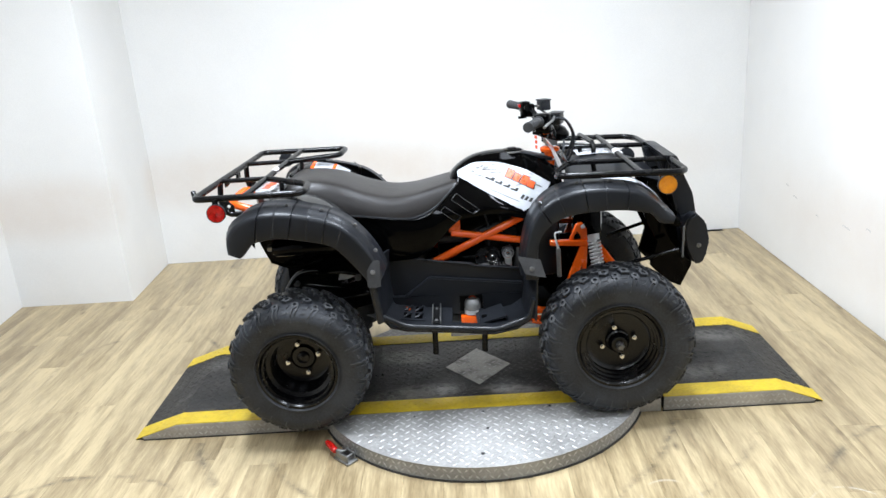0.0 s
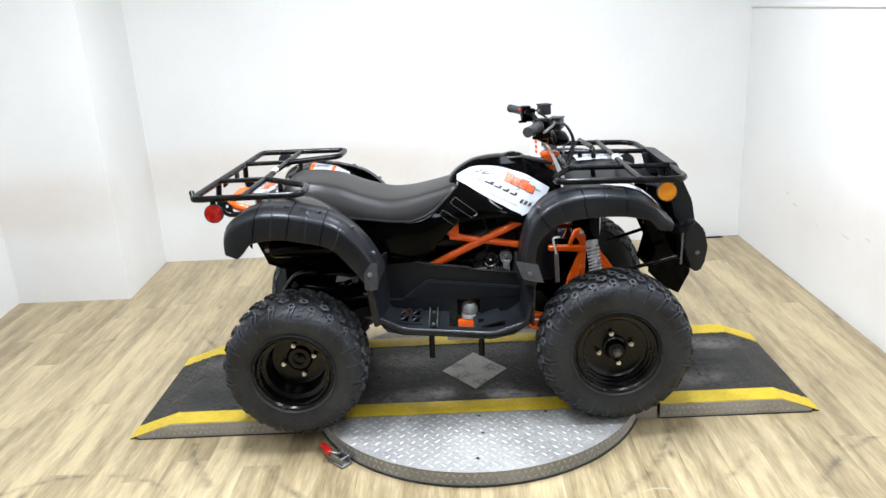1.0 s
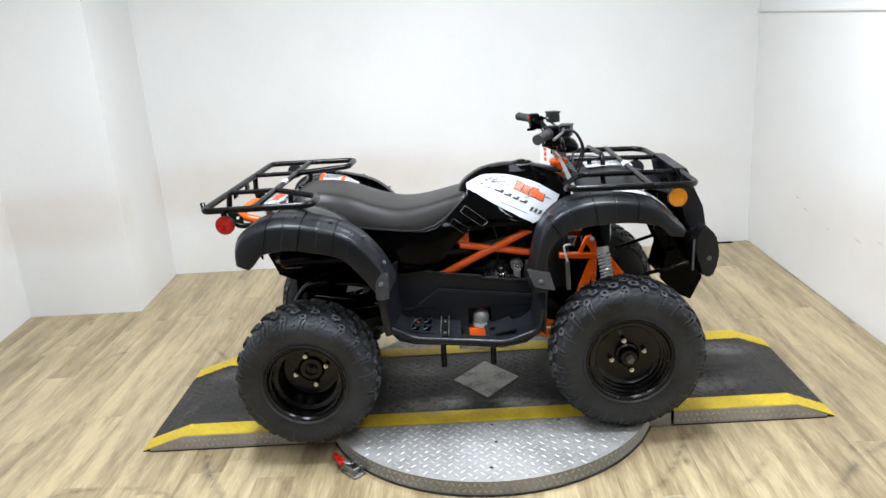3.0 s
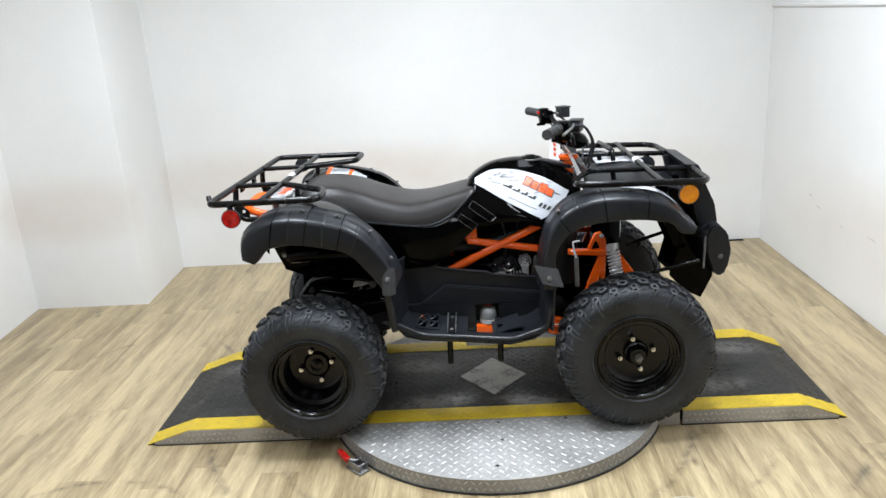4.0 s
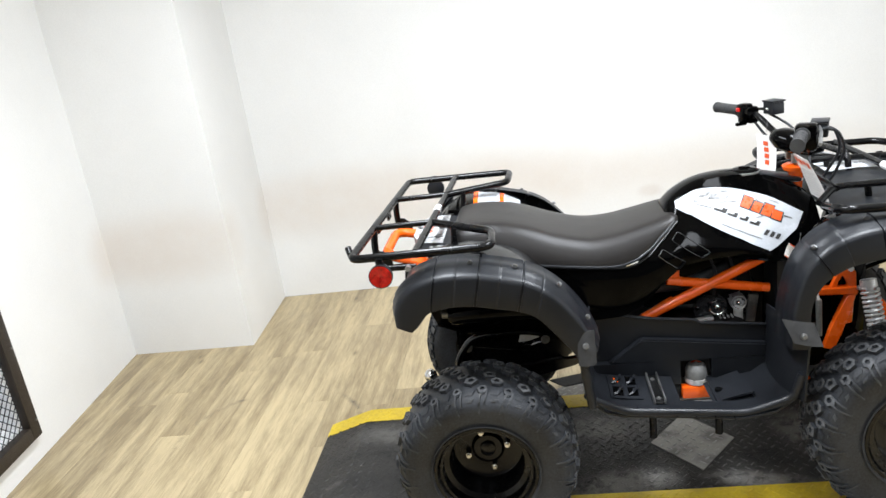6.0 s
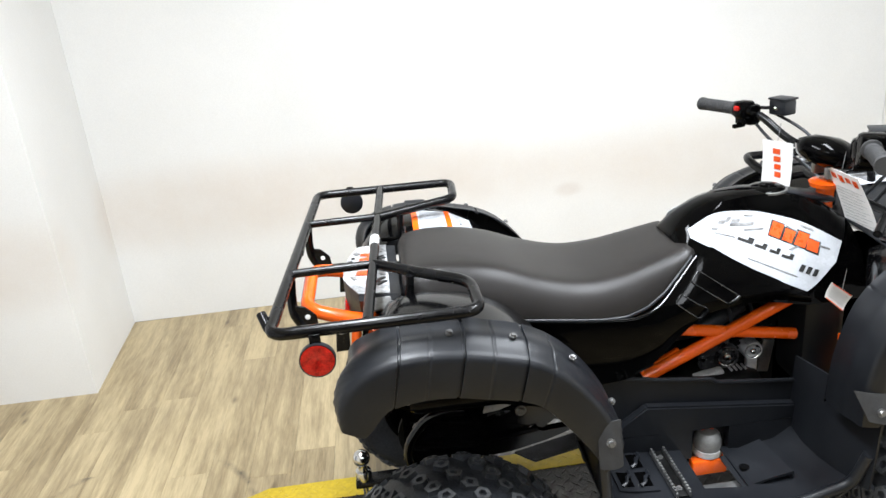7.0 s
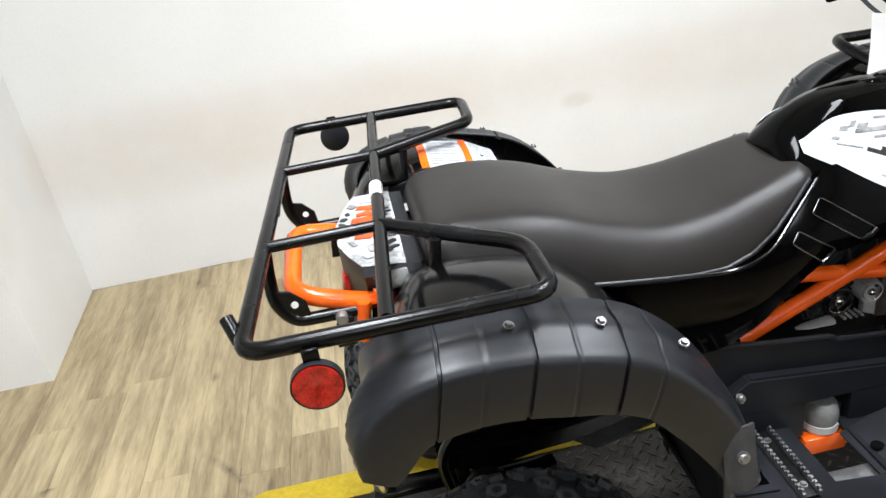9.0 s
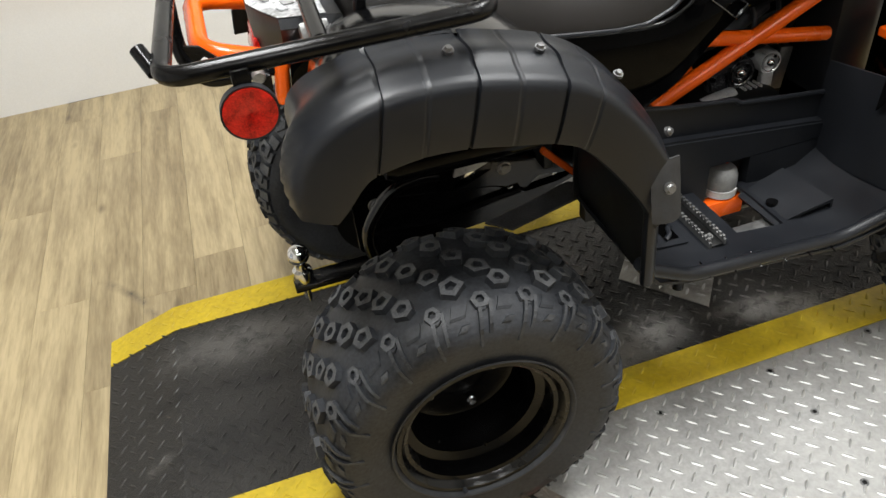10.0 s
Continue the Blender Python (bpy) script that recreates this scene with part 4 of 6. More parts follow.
# ---- seat ----
SEAT_ST = [(-0.758, 0.985, 0.950, 0.150), (-0.742, 1.008, 0.932, 0.176), (-0.69, 1.018, 0.912, 0.190), (-0.60, 1.012, 0.893, 0.195), (-0.52, 0.992, 0.876, 0.196), (-0.43, 0.956, 0.861, 0.194), (-0.33, 0.930, 0.846, 0.190),
           (-0.24, 0.932, 0.837, 0.182), (-0.16, 0.948, 0.860, 0.166), (-0.10, 0.962, 0.910, 0.146), (-0.055, 0.972, 0.948, 0.124), (-0.042, 0.966, 0.952, 0.112)]
bm = B()
rings = []
st = smooth_line(SEAT_ST, 44)
for x, zt, zb, hw in st:
    hgt = zt - zb
    ring = []
    for fy, fz in ((0, 1.0), (0.35, 0.998), (0.58, 0.986), (0.67, 0.970), (0.725, 0.948), (0.775, 0.900), (0.83, 0.815), (0.88, 0.71), (0.922, 0.58), (0.958, 0.42), (0.983, 0.26), (0.998, 0.12), (1.0, 0.08), (0.975, 0.01), (0.90, 0.0), (0.45, 0.0)):
        ring.append((fy * hw, zb + hgt * fz))
    full = ring + [(-y, z) for y, z in ring[::-1] if y > 0]
    rings.append([Vector((x, y, z)) for y, z in full])
loft(bm, rings)
seat = part("seat", bm, SEAT, quad, "black vinyl seat", angle=60)
seat.location.z -= 0.009
for side in (-1, 1):
    bm = tube(B(), [(x, side * (hw * 1.004), zb + 0.004) for x, zt, zb, hw in st[3::3]], 0.0045, 8, rad=0.01)
    part("piping", bm, PLASTIC, seat, "matte black edging")

# ---- tank and side panels ----
TANK_TOP = [(-0.075, 0.975), (-0.035, 1.012), (0.035, 1.046), (0.14, 1.058), (0.24, 1.044), (0.32, 1.010), (0.385, 0.965)]


def tank_y(x, z):
    """Half width of the tank's flank at that place."""
    w = float(np.interp(z, [0.80, 0.83, 0.865, 0.90, 0.93, 0.96, 1.0, 1.03], [0.175, 0.164, 0.150, 0.132, 0.115, 0.095, 0.066, 0.05]))
    return w * float(np.interp(x, [-0.08, -0.02, 0.10, 0.25, 0.40], [0.97, 1.0, 1.04, 1.0, 0.88]))


bm = B()
rings = []
for x, zt in smooth_line(TANK_TOP, 26):
    zlo = float(np.interp(x, [-0.08, -0.03, 0.05, 0.22, 0.4], [0.93, 0.87, 0.835, 0.80, 0.79]))
    half = [(0, zt), (0.025, zt - 0.001), (0.045, zt - 0.005)]
    zs = np.linspace(zt - 0.022, zlo, 9)
    half += [(min(tank_y(x, z), 0.05 + (zt - z) * 1.0), z) for z in zs]
    half += [(tank_y(x, zlo) - 0.02, zlo - 0.006), (0.06, zlo - 0.006)]
    full = half + [(-y, z) for y, z in half[::-1] if y > 0]
    rings.append([Vector((x, y, z)) for y, z in full])
loft(bm, rings)
tank = part("tank_cover", bm, GLOSS, quad, "gloss black tank cover", angle=50)


def flank(side, pts, out, thick=0.0012):
    """A thin patch that lies on the tank's flank. pts: quads of (x, z) corners."""
    bm = B()
    for q in pts:
        q = [np.array(p) for p in q]
        n = 6
        grid = []
        for i in range(n + 1):
            a, b = q[0] + (q[1] - q[0]) * i / n, q[3] + (q[2] - q[3]) * i / n
            grid.append([])
            for j in range(n + 1):
                x, z = a + (b - a) * j / n
                zt = float(np.interp(x, [p[0] for p in TANK_TOP], [p[1] for p in TANK_TOP]))
                y = min(tank_y(x, z), 0.05 + (zt - z) * 1.0)
                grid[-1].append(Vector((x, side * (y + out), z + out * 0.5)))
        sheet(bm, grid, thick)
    return bm


D_UP = [(-0.043, 0.992), (-0.012, 1.008), (0.035, 1.022), (0.118, 1.018), (0.19, 0.999), (0.25, 0.977), (0.335, 0.928)]
D_LO = [(-0.043, 0.974), (0.0, 0.950), (0.045, 0.924), (0.10, 0.893), (0.156, 0.864), (0.213, 0.829), (0.308, 0.884)]


def skew(x, z, w, h, lean=0.35, slope=-0.42):
    """A leaning bar on the decal, along its slope."""
    return [(x, z), (x + w, z + w * slope), (x + w + h * lean, z + w * slope + h), (x + h * lean, z + h)]


for side in (-1, 1):
    grid = []
    for t in np.linspace(0, 1, 40):
        a, c = by_index(D_LO, t), by_index(D_UP, t)
        grid.append([])
        for v in np.linspace(0, 1, 10):
            x, z = a + (c - a) * v
            zt = float(np.interp(x, [p[0] for p in TANK_TOP], [p[1] for p in TANK_TOP]))
            grid[-1].append(Vector((x, side * (min(tank_y(x, z), 0.05 + (zt - z)) + 0.003), z + 0.0015)))
    bm = sheet(B(), grid, 0.0012)
    decal = part("tank_decal", bm, WHITE, quad, "white tank decal with orange, grey and black shapes", angle=60)
    o = 0.0044
    # four leaning orange-red shapes with dark outlines
    for x, z, w, h, lean in ((0.150, 0.964, 0.024, 0.026, 0.8), (0.180, 0.950, 0.022, 0.022, 0.8), (0.208, 0.937, 0.024, 0.026, 0.8)):
        (ax, az), (bx, bz), (cx, cz), (dx, dz) = q = skew(x, z, w, h, lean, -0.48)
        part("decal_outline", flank(side, [[(ax - 0.003, az - 0.002), (bx + 0.003, bz - 0.004), (cx + 0.003, cz + 0.002), (dx - 0.003, dz + 0.004)]], o - 0.0008), INK, decal)
        part("decal_shape", flank(side, [q], o), DECALRED, decal, "orange-red shape")
    for grow, out, m_ in ((0.0025, o - 0.0006, INK), (0.0, o + 0.0003, DECALRED)):
        q = skew(0.236 - grow, 0.923 - grow, 0.026 + 2 * grow, 0.022 + 2 * grow, 0.5, -0.48)
        part("decal_shape" if m_ is DECALRED else "decal_outline", flank(side, [q], out), m_, decal, "orange-red shape" if m_ is DECALRED else "")
    # a row of pale blocks with black shadows under it
    for x, z, w, h in ((0.070, 0.968, 0.034, 0.017), (0.108, 0.950, 0.026, 0.016), (0.142, 0.935, 0.022, 0.017), (0.170, 0.921, 0.026, 0.016)):
        part("decal_shape", flank(side, [skew(x - 0.001, z - 0.006, w, h * 0.62, 0.9)], o - 0.0002), INK, decal, "black shape")
        part("decal_shape", flank(side, [skew(x + 0.003, z - 0.001, w * 0.62, h * 0.62, 0.9)], o + 0.0002), DECALPALE, decal, "pale grey shape")
    for q in [skew(0.206, 0.879, 0.010, 0.013, 0.9), skew(0.222, 0.872, 0.010, 0.013, 0.9), skew(0.238, 0.865, 0.010, 0.013, 0.9)]:
        part("decal_shape", flank(side, [q], o), INK, decal, "black shape")
    for q in [skew(0.085, 0.920, 0.070, 0.0022, 0, -0.46), skew(0.150, 0.889, 0.050, 0.0030, 0, -0.46), skew(0.030, 0.998, 0.016, 0.007, 0.8, -0.1), skew(0.050, 1.001, 0.010, 0.009, 0.8, -0.1), skew(0.064, 0.998, 0.020, 0.006, 0.8, -0.1), skew(0.012, 0.988, 0.014, 0.004, 0.8, -0.2),
              skew(0.020, 0.979, 0.045, 0.0025, 0, -0.30), skew(0.058, 0.990, 0.060, 0.0060, 0.6, -0.05), skew(0.090, 0.978, 0.050, 0.0035, 0.6, -0.05), skew(0.196, 0.925, 0.050, 0.0050, 0.6, 0.25), skew(0.176, 0.921, 0.060, 0.0035, 0.6, 0.25), skew(0.200, 0.975, 0.036, 0.0030, 0, -0.62), skew(0.236, 0.972, 0.030, 0.0040, 0, -0.45), skew(0.268, 0.925, 0.030, 0.0040), skew(0.100, 1.008, 0.022, 0.0030, 0, -0.1)]:
        part("decal_streak", flank(side, [q], o - 0.0003), DECALGREY, decal, "grey streak")
    # side panel under seat and tank
    P_UP = [(-0.46, 0.856), (-0.40, 0.847), (-0.30, 0.834), (-0.22, 0.829), (-0.16, 0.850), (-0.10, 0.901), (-0.05, 0.948), (-0.02, 0.972), (0.05, 0.925), (0.13, 0.880), (0.21, 0.842)]
    if side > 0:
        P_UP = [(x, min(z, 0.938 - 0.35 * max(0.0, x + 0.02))) for x, z in P_UP]
    P_LO = [(-0.44, 0.66), (-0.38, 0.655), (-0.32, 0.655), (-0.235, 0.66), (-0.165, 0.70), (-0.098, 0.775), (-0.045, 0.818), (0.05, 0.832), (0.13, 0.832), (0.22, 0.812)]
    rows = []
    for a, b in zip(along(P_UP, 28), along(P_LO, 28)):
        row = []
        for f in np.linspace(0, 1, 8):
            x, z = a + (b - a) * f
            y = float(np.interp(z, [0.66, 0.80, 0.85, 0.90, 0.98], [0.182, 0.190, 0.186, 0.160, 0.122])) + 0.008 * math.sin(math.pi * f)
            row.append(Vector((x, side * y, z)))
        rows.append(row)
    pan = part("side_panel", sheet(B(), rows, 0.003), GLOSS, quad, "gloss black side panel", angle=50)
    def panel_y(x, z):
        up, lo = (float(np.interp(x, [p[0] for p in e], [p[1] for p in e])) for e in (P_UP, P_LO))
        f = min(max((up - z) / (up - lo), 0.0), 1.0)
        return float(np.interp(z, [0.66, 0.80, 0.85, 0.90, 0.98], [0.182, 0.190, 0.186, 0.160, 0.122])) + 0.008 * math.sin(math.pi * f)

    def lip_y(x, z):
        return max(panel_y(x, z) + 0.002, float(np.interp(x, [s[0] for s in SEAT_ST], [s[3] for s in SEAT_ST])) + 0.002)
    bm = tube(B(), [(x, side * lip_y(x, z), z + 0.001) for x, z in smooth_line(P_UP[:7], 34)], 0.0036, 8, rad=0.012)
    part("panel_lip", bm, FENDER, pan, "gloss rolled lip under the seat")
    for q in ([(-0.074, 0.897), (-0.054, 0.921), (0.036, 0.856), (0.008, 0.840)], [(-0.120, 0.857), (-0.104, 0.875), (-0.040, 0.832), (-0.063, 0.811)]):
        q = [np.array(p) for p in q]
        ring = [q[k] + (q[(k + 1) % 4] - q[k]) * u for k in range(4) for u in (0.06, 0.5, 0.94)]
        bm = tube(B(), [(x, side * (panel_y(x, z) + 0.003), z) for x, z in ring], 0.0015, 8, True, 0.004)
        part("vent_rim", bm, PALEEDGE, pan, "pale mottled rim of a vent slot")
        (ax, az), (cx, cz) = q[3], q[2]
        bm = tube(B(), [(ax, side * (panel_y(ax, az) + 0.005), az), ((ax + cx) / 2, side * (panel_y((ax + cx) / 2, (az + cz) / 2) + 0.006), (az + cz) / 2 - 0.003), (cx, side * (panel_y(cx, cz) + 0.005), cz)], 0.0040, 8, rad=0.01)
        part("vent_lip", bm, FENDER, pan, "gloss lip of a vent slot")
        grid = []
        for u in np.linspace(0.04, 0.96, 6):
            a, c = q[0] + (q[1] - q[0]) * u, q[3] + (q[2] - q[3]) * u
            grid.append([Vector((x, side * (panel_y(x, z) + 0.0018), z)) for x, z in (a + (c - a) * v for v in np.linspace(0.04, 0.96, 8))])
        part("vent", sheet(B(), grid, 0.001), GLOSS, pan, "dark vent slot")
bm = lathe(B(), [(0.0, 0.045), (0.008, 0.044), (0.013, 0.036), (0.014, 0.020), (0.018, 0.018), (0.019, 0.0001)], (0.19, 0, 1.046), 28, "z")
cap = part("fuel_cap", bm, GLOSS, quad, "gloss black fuel cap")
bm = lathe(B(), [(0.001, 0.045), (0.001, 0.050), (0.006, 0.050), (0.007, 0.045)], (0.19, 0, 1.046), 32, "z")
part("cap_ring", bm, ALLOY, cap, "bright cap ring")
bm = box(B(), (0.27, 0, 1.030), (0.18, 0.07, 0.014), (0, 13, 0), bevel=0.006)
part("tank_trim", bm, PLASTIC, quad, "matte black tank trim")

# ---- racks ----
def bar(parent, *pts, r=0.0115, mat=TUBE, name="bar", rad=0.03, label=""):
    return part(name, tube(B(), pts, r, 12, rad=rad), mat, parent, label)


def rear_x(y):
    """The rack stands a little askew: how far back its rear bar lies at that y."""
    return -1.003 + 0.053 * y


rack = part("rear_rack", tube(B(), [(rear_x(-0.30), -0.30, 1.030), (rear_x(-0.437), -0.437, 1.029), (-0.616, -0.446, 1.032), (-0.617, -0.302, 1.032), (-0.818, -0.137, 1.030)], 0.0125, 12, rad=0.036), TUBE, quad, "black tubular rear luggage rack")
rack.location.z -= 0.002
bar(rack, (rear_x(0.30), 0.30, 1.030), (rear_x(0.475), 0.478, 1.030), (-0.572, 0.472, 1.026), (-0.582, 0.310, 1.026), (-0.808, 0.200, 1.030), r=0.0125, rad=0.036)
bar(rack, (rear_x(-0.31), -0.31, 1.030), (rear_x(0.31), 0.31, 1.030), r=0.0125)
bar(rack, (-0.836, -0.430, 1.030), (-0.788, 0.470, 1.030))
for y, hy in ((-0.139, -0.156), (0.204, 0.212)):
    xr, xc = rear_x(y), -0.811 + 0.052 * y
    bar(rack, (xr, y, 1.031), (xc, y, 1.031), r=0.010)
    bar(rack, (xr, y, 1.028), (xr - 0.005, (y + hy) / 2, 0.975), (xr - 0.004, hy, 0.935), (xr + 0.020, hy, 0.895), (xr + 0.130, hy, 0.893), r=0.0115, name="bracket", rad=0.03)
    # a bolt tab welded on the bend, leaning inwards
    bm = slab(B(), [(xr - 0.004, 0.928), (xr + 0.002, 0.960), (xr + 0.024, 0.955), (xr + 0.046, 0.932), (xr + 0.050, 0.896), (xr + 0.016, 0.900)], hy - 0.006, hy - 0.001)
    bmesh.ops.bevel(bm, geom=bm.edges[:], offset=0.0012, segments=1, affect="EDGES")
    part("tab", bm, TUBE, rack, "flat bolt tab", smooth=False)
    bm = lathe(B(), [(0, 0.0001), (0, 0.0062), (0.0012, 0.0062), (0.0012, 0.0001)], (xr + 0.027, hy - 0.0073, 0.930), 18)
    part("hole", bm, PAPER, rack, "pale bolt hole")
for y in (-0.22, 0.21):
    bar(rack, (-0.741, y, 1.028), (-0.750, y * 0.97, 0.94), r=0.010, name="stay")
bar(rack, (-0.745, -0.2, 0.990), (-0.735, 0.2, 0.990), r=0.007, name="stay")
part("stub", rod(B(), (-1.034, -0.385, 1.018), (-1.048, -0.358, 1.041), 0.010, 14), TUBE, rack, "short open tube stub")
for y in (-0.02, 0.13):
    bm = box(B(), (rear_x(y) - 0.008, y - 0.03, 1.005), (0.008, 0.05, 0.03), bevel=0.002)
    part("lug", bm, TUBE, rack)
bm = rod(B(), (-0.8155, -0.022, 1.030), (-0.8125, 0.034, 1.030), 0.0125, 14)
part("label_band", bm, PAPER, rack, "white paper band")

frack = part("front_rack", tube(B(), [(0.345, -0.25, 1.000), (0.330, -0.37, 1.028), (0.345, -0.412, 1.034), (0.775, -0.412, 1.022), (0.806, -0.37, 1.020), (0.806, -0.12, 1.020)], 0.0125, 12, rad=0.05), TUBE, quad, "black tubular front luggage rack")
frack.location.z -= 0.013
bar(frack, (0.345, 0.25, 1.000), (0.330, 0.37, 1.028), (0.345, 0.412, 1.030), (0.760, 0.412, 1.016), (0.794, 0.37, 1.014), (0.800, 0.12, 1.018), r=0.0125, rad=0.05)
bar(frack, (0.806, -0.14, 1.020), (0.800, 0.14, 1.018), r=0.0125)
bar(frack, (0.632, -0.41, 1.028), (0.622, 0.41, 1.026))
bar(frack, (0.540, 0.400, 1.040), (0.553, 0.125, 1.052), (0.555, 0.112, 0.985), r=0.0105, name="stay")
for y in (-0.158, 0.158):
    bar(frack, (0.335, y * 1.5, 1.005), (0.40, y * 1.1, 1.032), (0.804, y, 1.020), r=0.0105)
    bar(frack, (0.50, y, 1.028), (0.515, y, 0.93), r=0.010, name="stay")
    bar(frack, (0.800, y, 1.016), (0.795, y, 0.90), r=0.011, name="stay")
bar(frack, (0.40, -0.19, 1.030), (0.40, 0.19, 1.030), r=0.0105)
bm = rod(B(), (0.6275, -0.02, 1.027), (0.6268, 0.03, 1.027), 0.0125, 14)
part("label_band", bm, PAPER, frack, "white paper band")

# ---- front body and guard ----
rows = [[Vector((x, y, z + (0.012 - abs(y) * 0.10))) for y in np.linspace(-0.24, 0.24, 9)] for x, z in ((0.38, 0.955), (0.45, 0.975), (0.55, 0.985), (0.65, 0.982), (0.74, 0.955), (0.80, 0.90), (0.82, 0.82))]
part("front_cowl", sheet(B(), rows, 0.004), PLASTIC, quad, "matte black front cowl", angle=50)
rows = [[Vector((x, y, z)) for y in (0.10, 0.16, 0.22)] for x, z in ((0.48, 0.992), (0.58, 0.997), (0.68, 0.988))]
part("decal", sheet(B(), rows, 0.0015), DECALPALE, quad, "pale cowl decal")
guard = part("front_guard", box(B(), (0.915, 0, 0.70), (0.045, 0.50, 0.17), (0, -6, 0), bevel=0.014), PLASTIC, quad, "matte black front guard", angle=50)
guard.location += Vector((-0.035, 0, -0.018))
for s in (-1, 1):
    bm = slab(B(), [(0.864, 0.775), (0.880, 0.812), (0.912, 0.832), (0.952, 0.790), (0.968, 0.715), (0.955, 0.661), (0.943, 0.620), (0.908, 0.622), (0.884, 0.690), (0.867, 0.745)], s * 0.235, s * 0.30)
    bmesh.ops.bevel(bm, geom=bm.edges[:], offset=0.008, segments=2, affect="EDGES")
    part("guard_cheek", bm, PLASTIC, guard)
    bm = slab(B(), [(0.80, 1.025), (0.850, 1.025), (0.900, 0.965), (0.945, 0.87), (0.962, 0.77), (0.895, 0.77), (0.860, 0.87), (0.82, 0.95)], s * 0.10, s * 0.145)
    bmesh.ops.bevel(bm, geom=bm.edges[:], offset=0.006, segments=2, affect="EDGES")
    part("guard_pillar", bm, PLASTIC, guard)
    bm = slab(B(), [(0.770, 0.928), (0.86, 0.94), (0.93, 0.82), (0.962, 0.64), (0.958, 0.55), (0.914, 0.458), (0.85, 0.49), (0.785, 0.558), (0.816, 0.662), (0.758, 0.775)], s * 0.09, s * 0.115)
    bmesh.ops.bevel(bm, geom=bm.edges[:], offset=0.003, segments=1, affect="EDGES")
    part("inner_panel", bm, GLOSS, guard)
    bm = slab(B(), [(0.745, 0.885), (0.800, 0.848), (0.850, 0.805), (0.845, 0.782), (0.800, 0.795), (0.735, 0.850)], s * 0.27, s * 0.32)
    bmesh.ops.bevel(bm, geom=bm.edges[:], offset=0.006, segments=2, affect="EDGES")
    part("lamp_shroud", bm, GLOSS, guard)
    bm = tube(B(), [(0.866, s * 0.296, 0.78), (0.866, s * 0.286, 0.65)], 0.0045, 8)
    part("edge_strip", bm, CLEARGREY, guard, "pale grey edge strip")
    screw(guard, (0.925, s * 0.301, 0.70), (0, s, 0), 0.008)
    bar(guard, (0.66, s * 0.20, 0.605), (0.87, s * 0.22, 0.660), r=0.008, name="strut")
bm = slab(B(), [(0.815, 1.042), (0.866, 1.036), (0.905, 0.965), (0.865, 0.955)], -0.17, 0.17)
part("guard_top", bm, PLASTIC, guard, smooth=False)
# reflectors
def reflector(x, y, z, r, mat, label, s):
    bm = lathe(B(), [(0.0, 0.0001), (s * -0.004, r * 0.6), (s * -0.0035, r * 0.96), (s * 0.002, r)], (x, y, z), 32)
    lens = part("reflector", bm, mat, quad, label)
    bm = lathe(B(), [(s * -0.002, r * 0.97), (s * -0.003, r * 1.045), (s * 0.010, r * 1.04), (s * 0.013, r * 0.8), (s * 0.014, 0.0001)], (x, y, z), 32)
    part("holder", bm, PLASTIC, lens, "black plastic holder")
    bm = box(B(), (x, y + s * 0.008, z + r * 1.1), (0.022, 0.006, 0.03), bevel=0.002)
    part("bracket", bm, TUBE, lens)
for s in (-1, 1):
    reflector(-0.938 if s < 0 else -0.882, s * (0.468 if s < 0 else 0.535), 0.978, 0.0335, RED, "round red reflector", -s)
    reflector(0.748, s * 0.350, 0.948 if s < 0 else 0.925, 0.036, AMBER, "round amber reflector", -s)

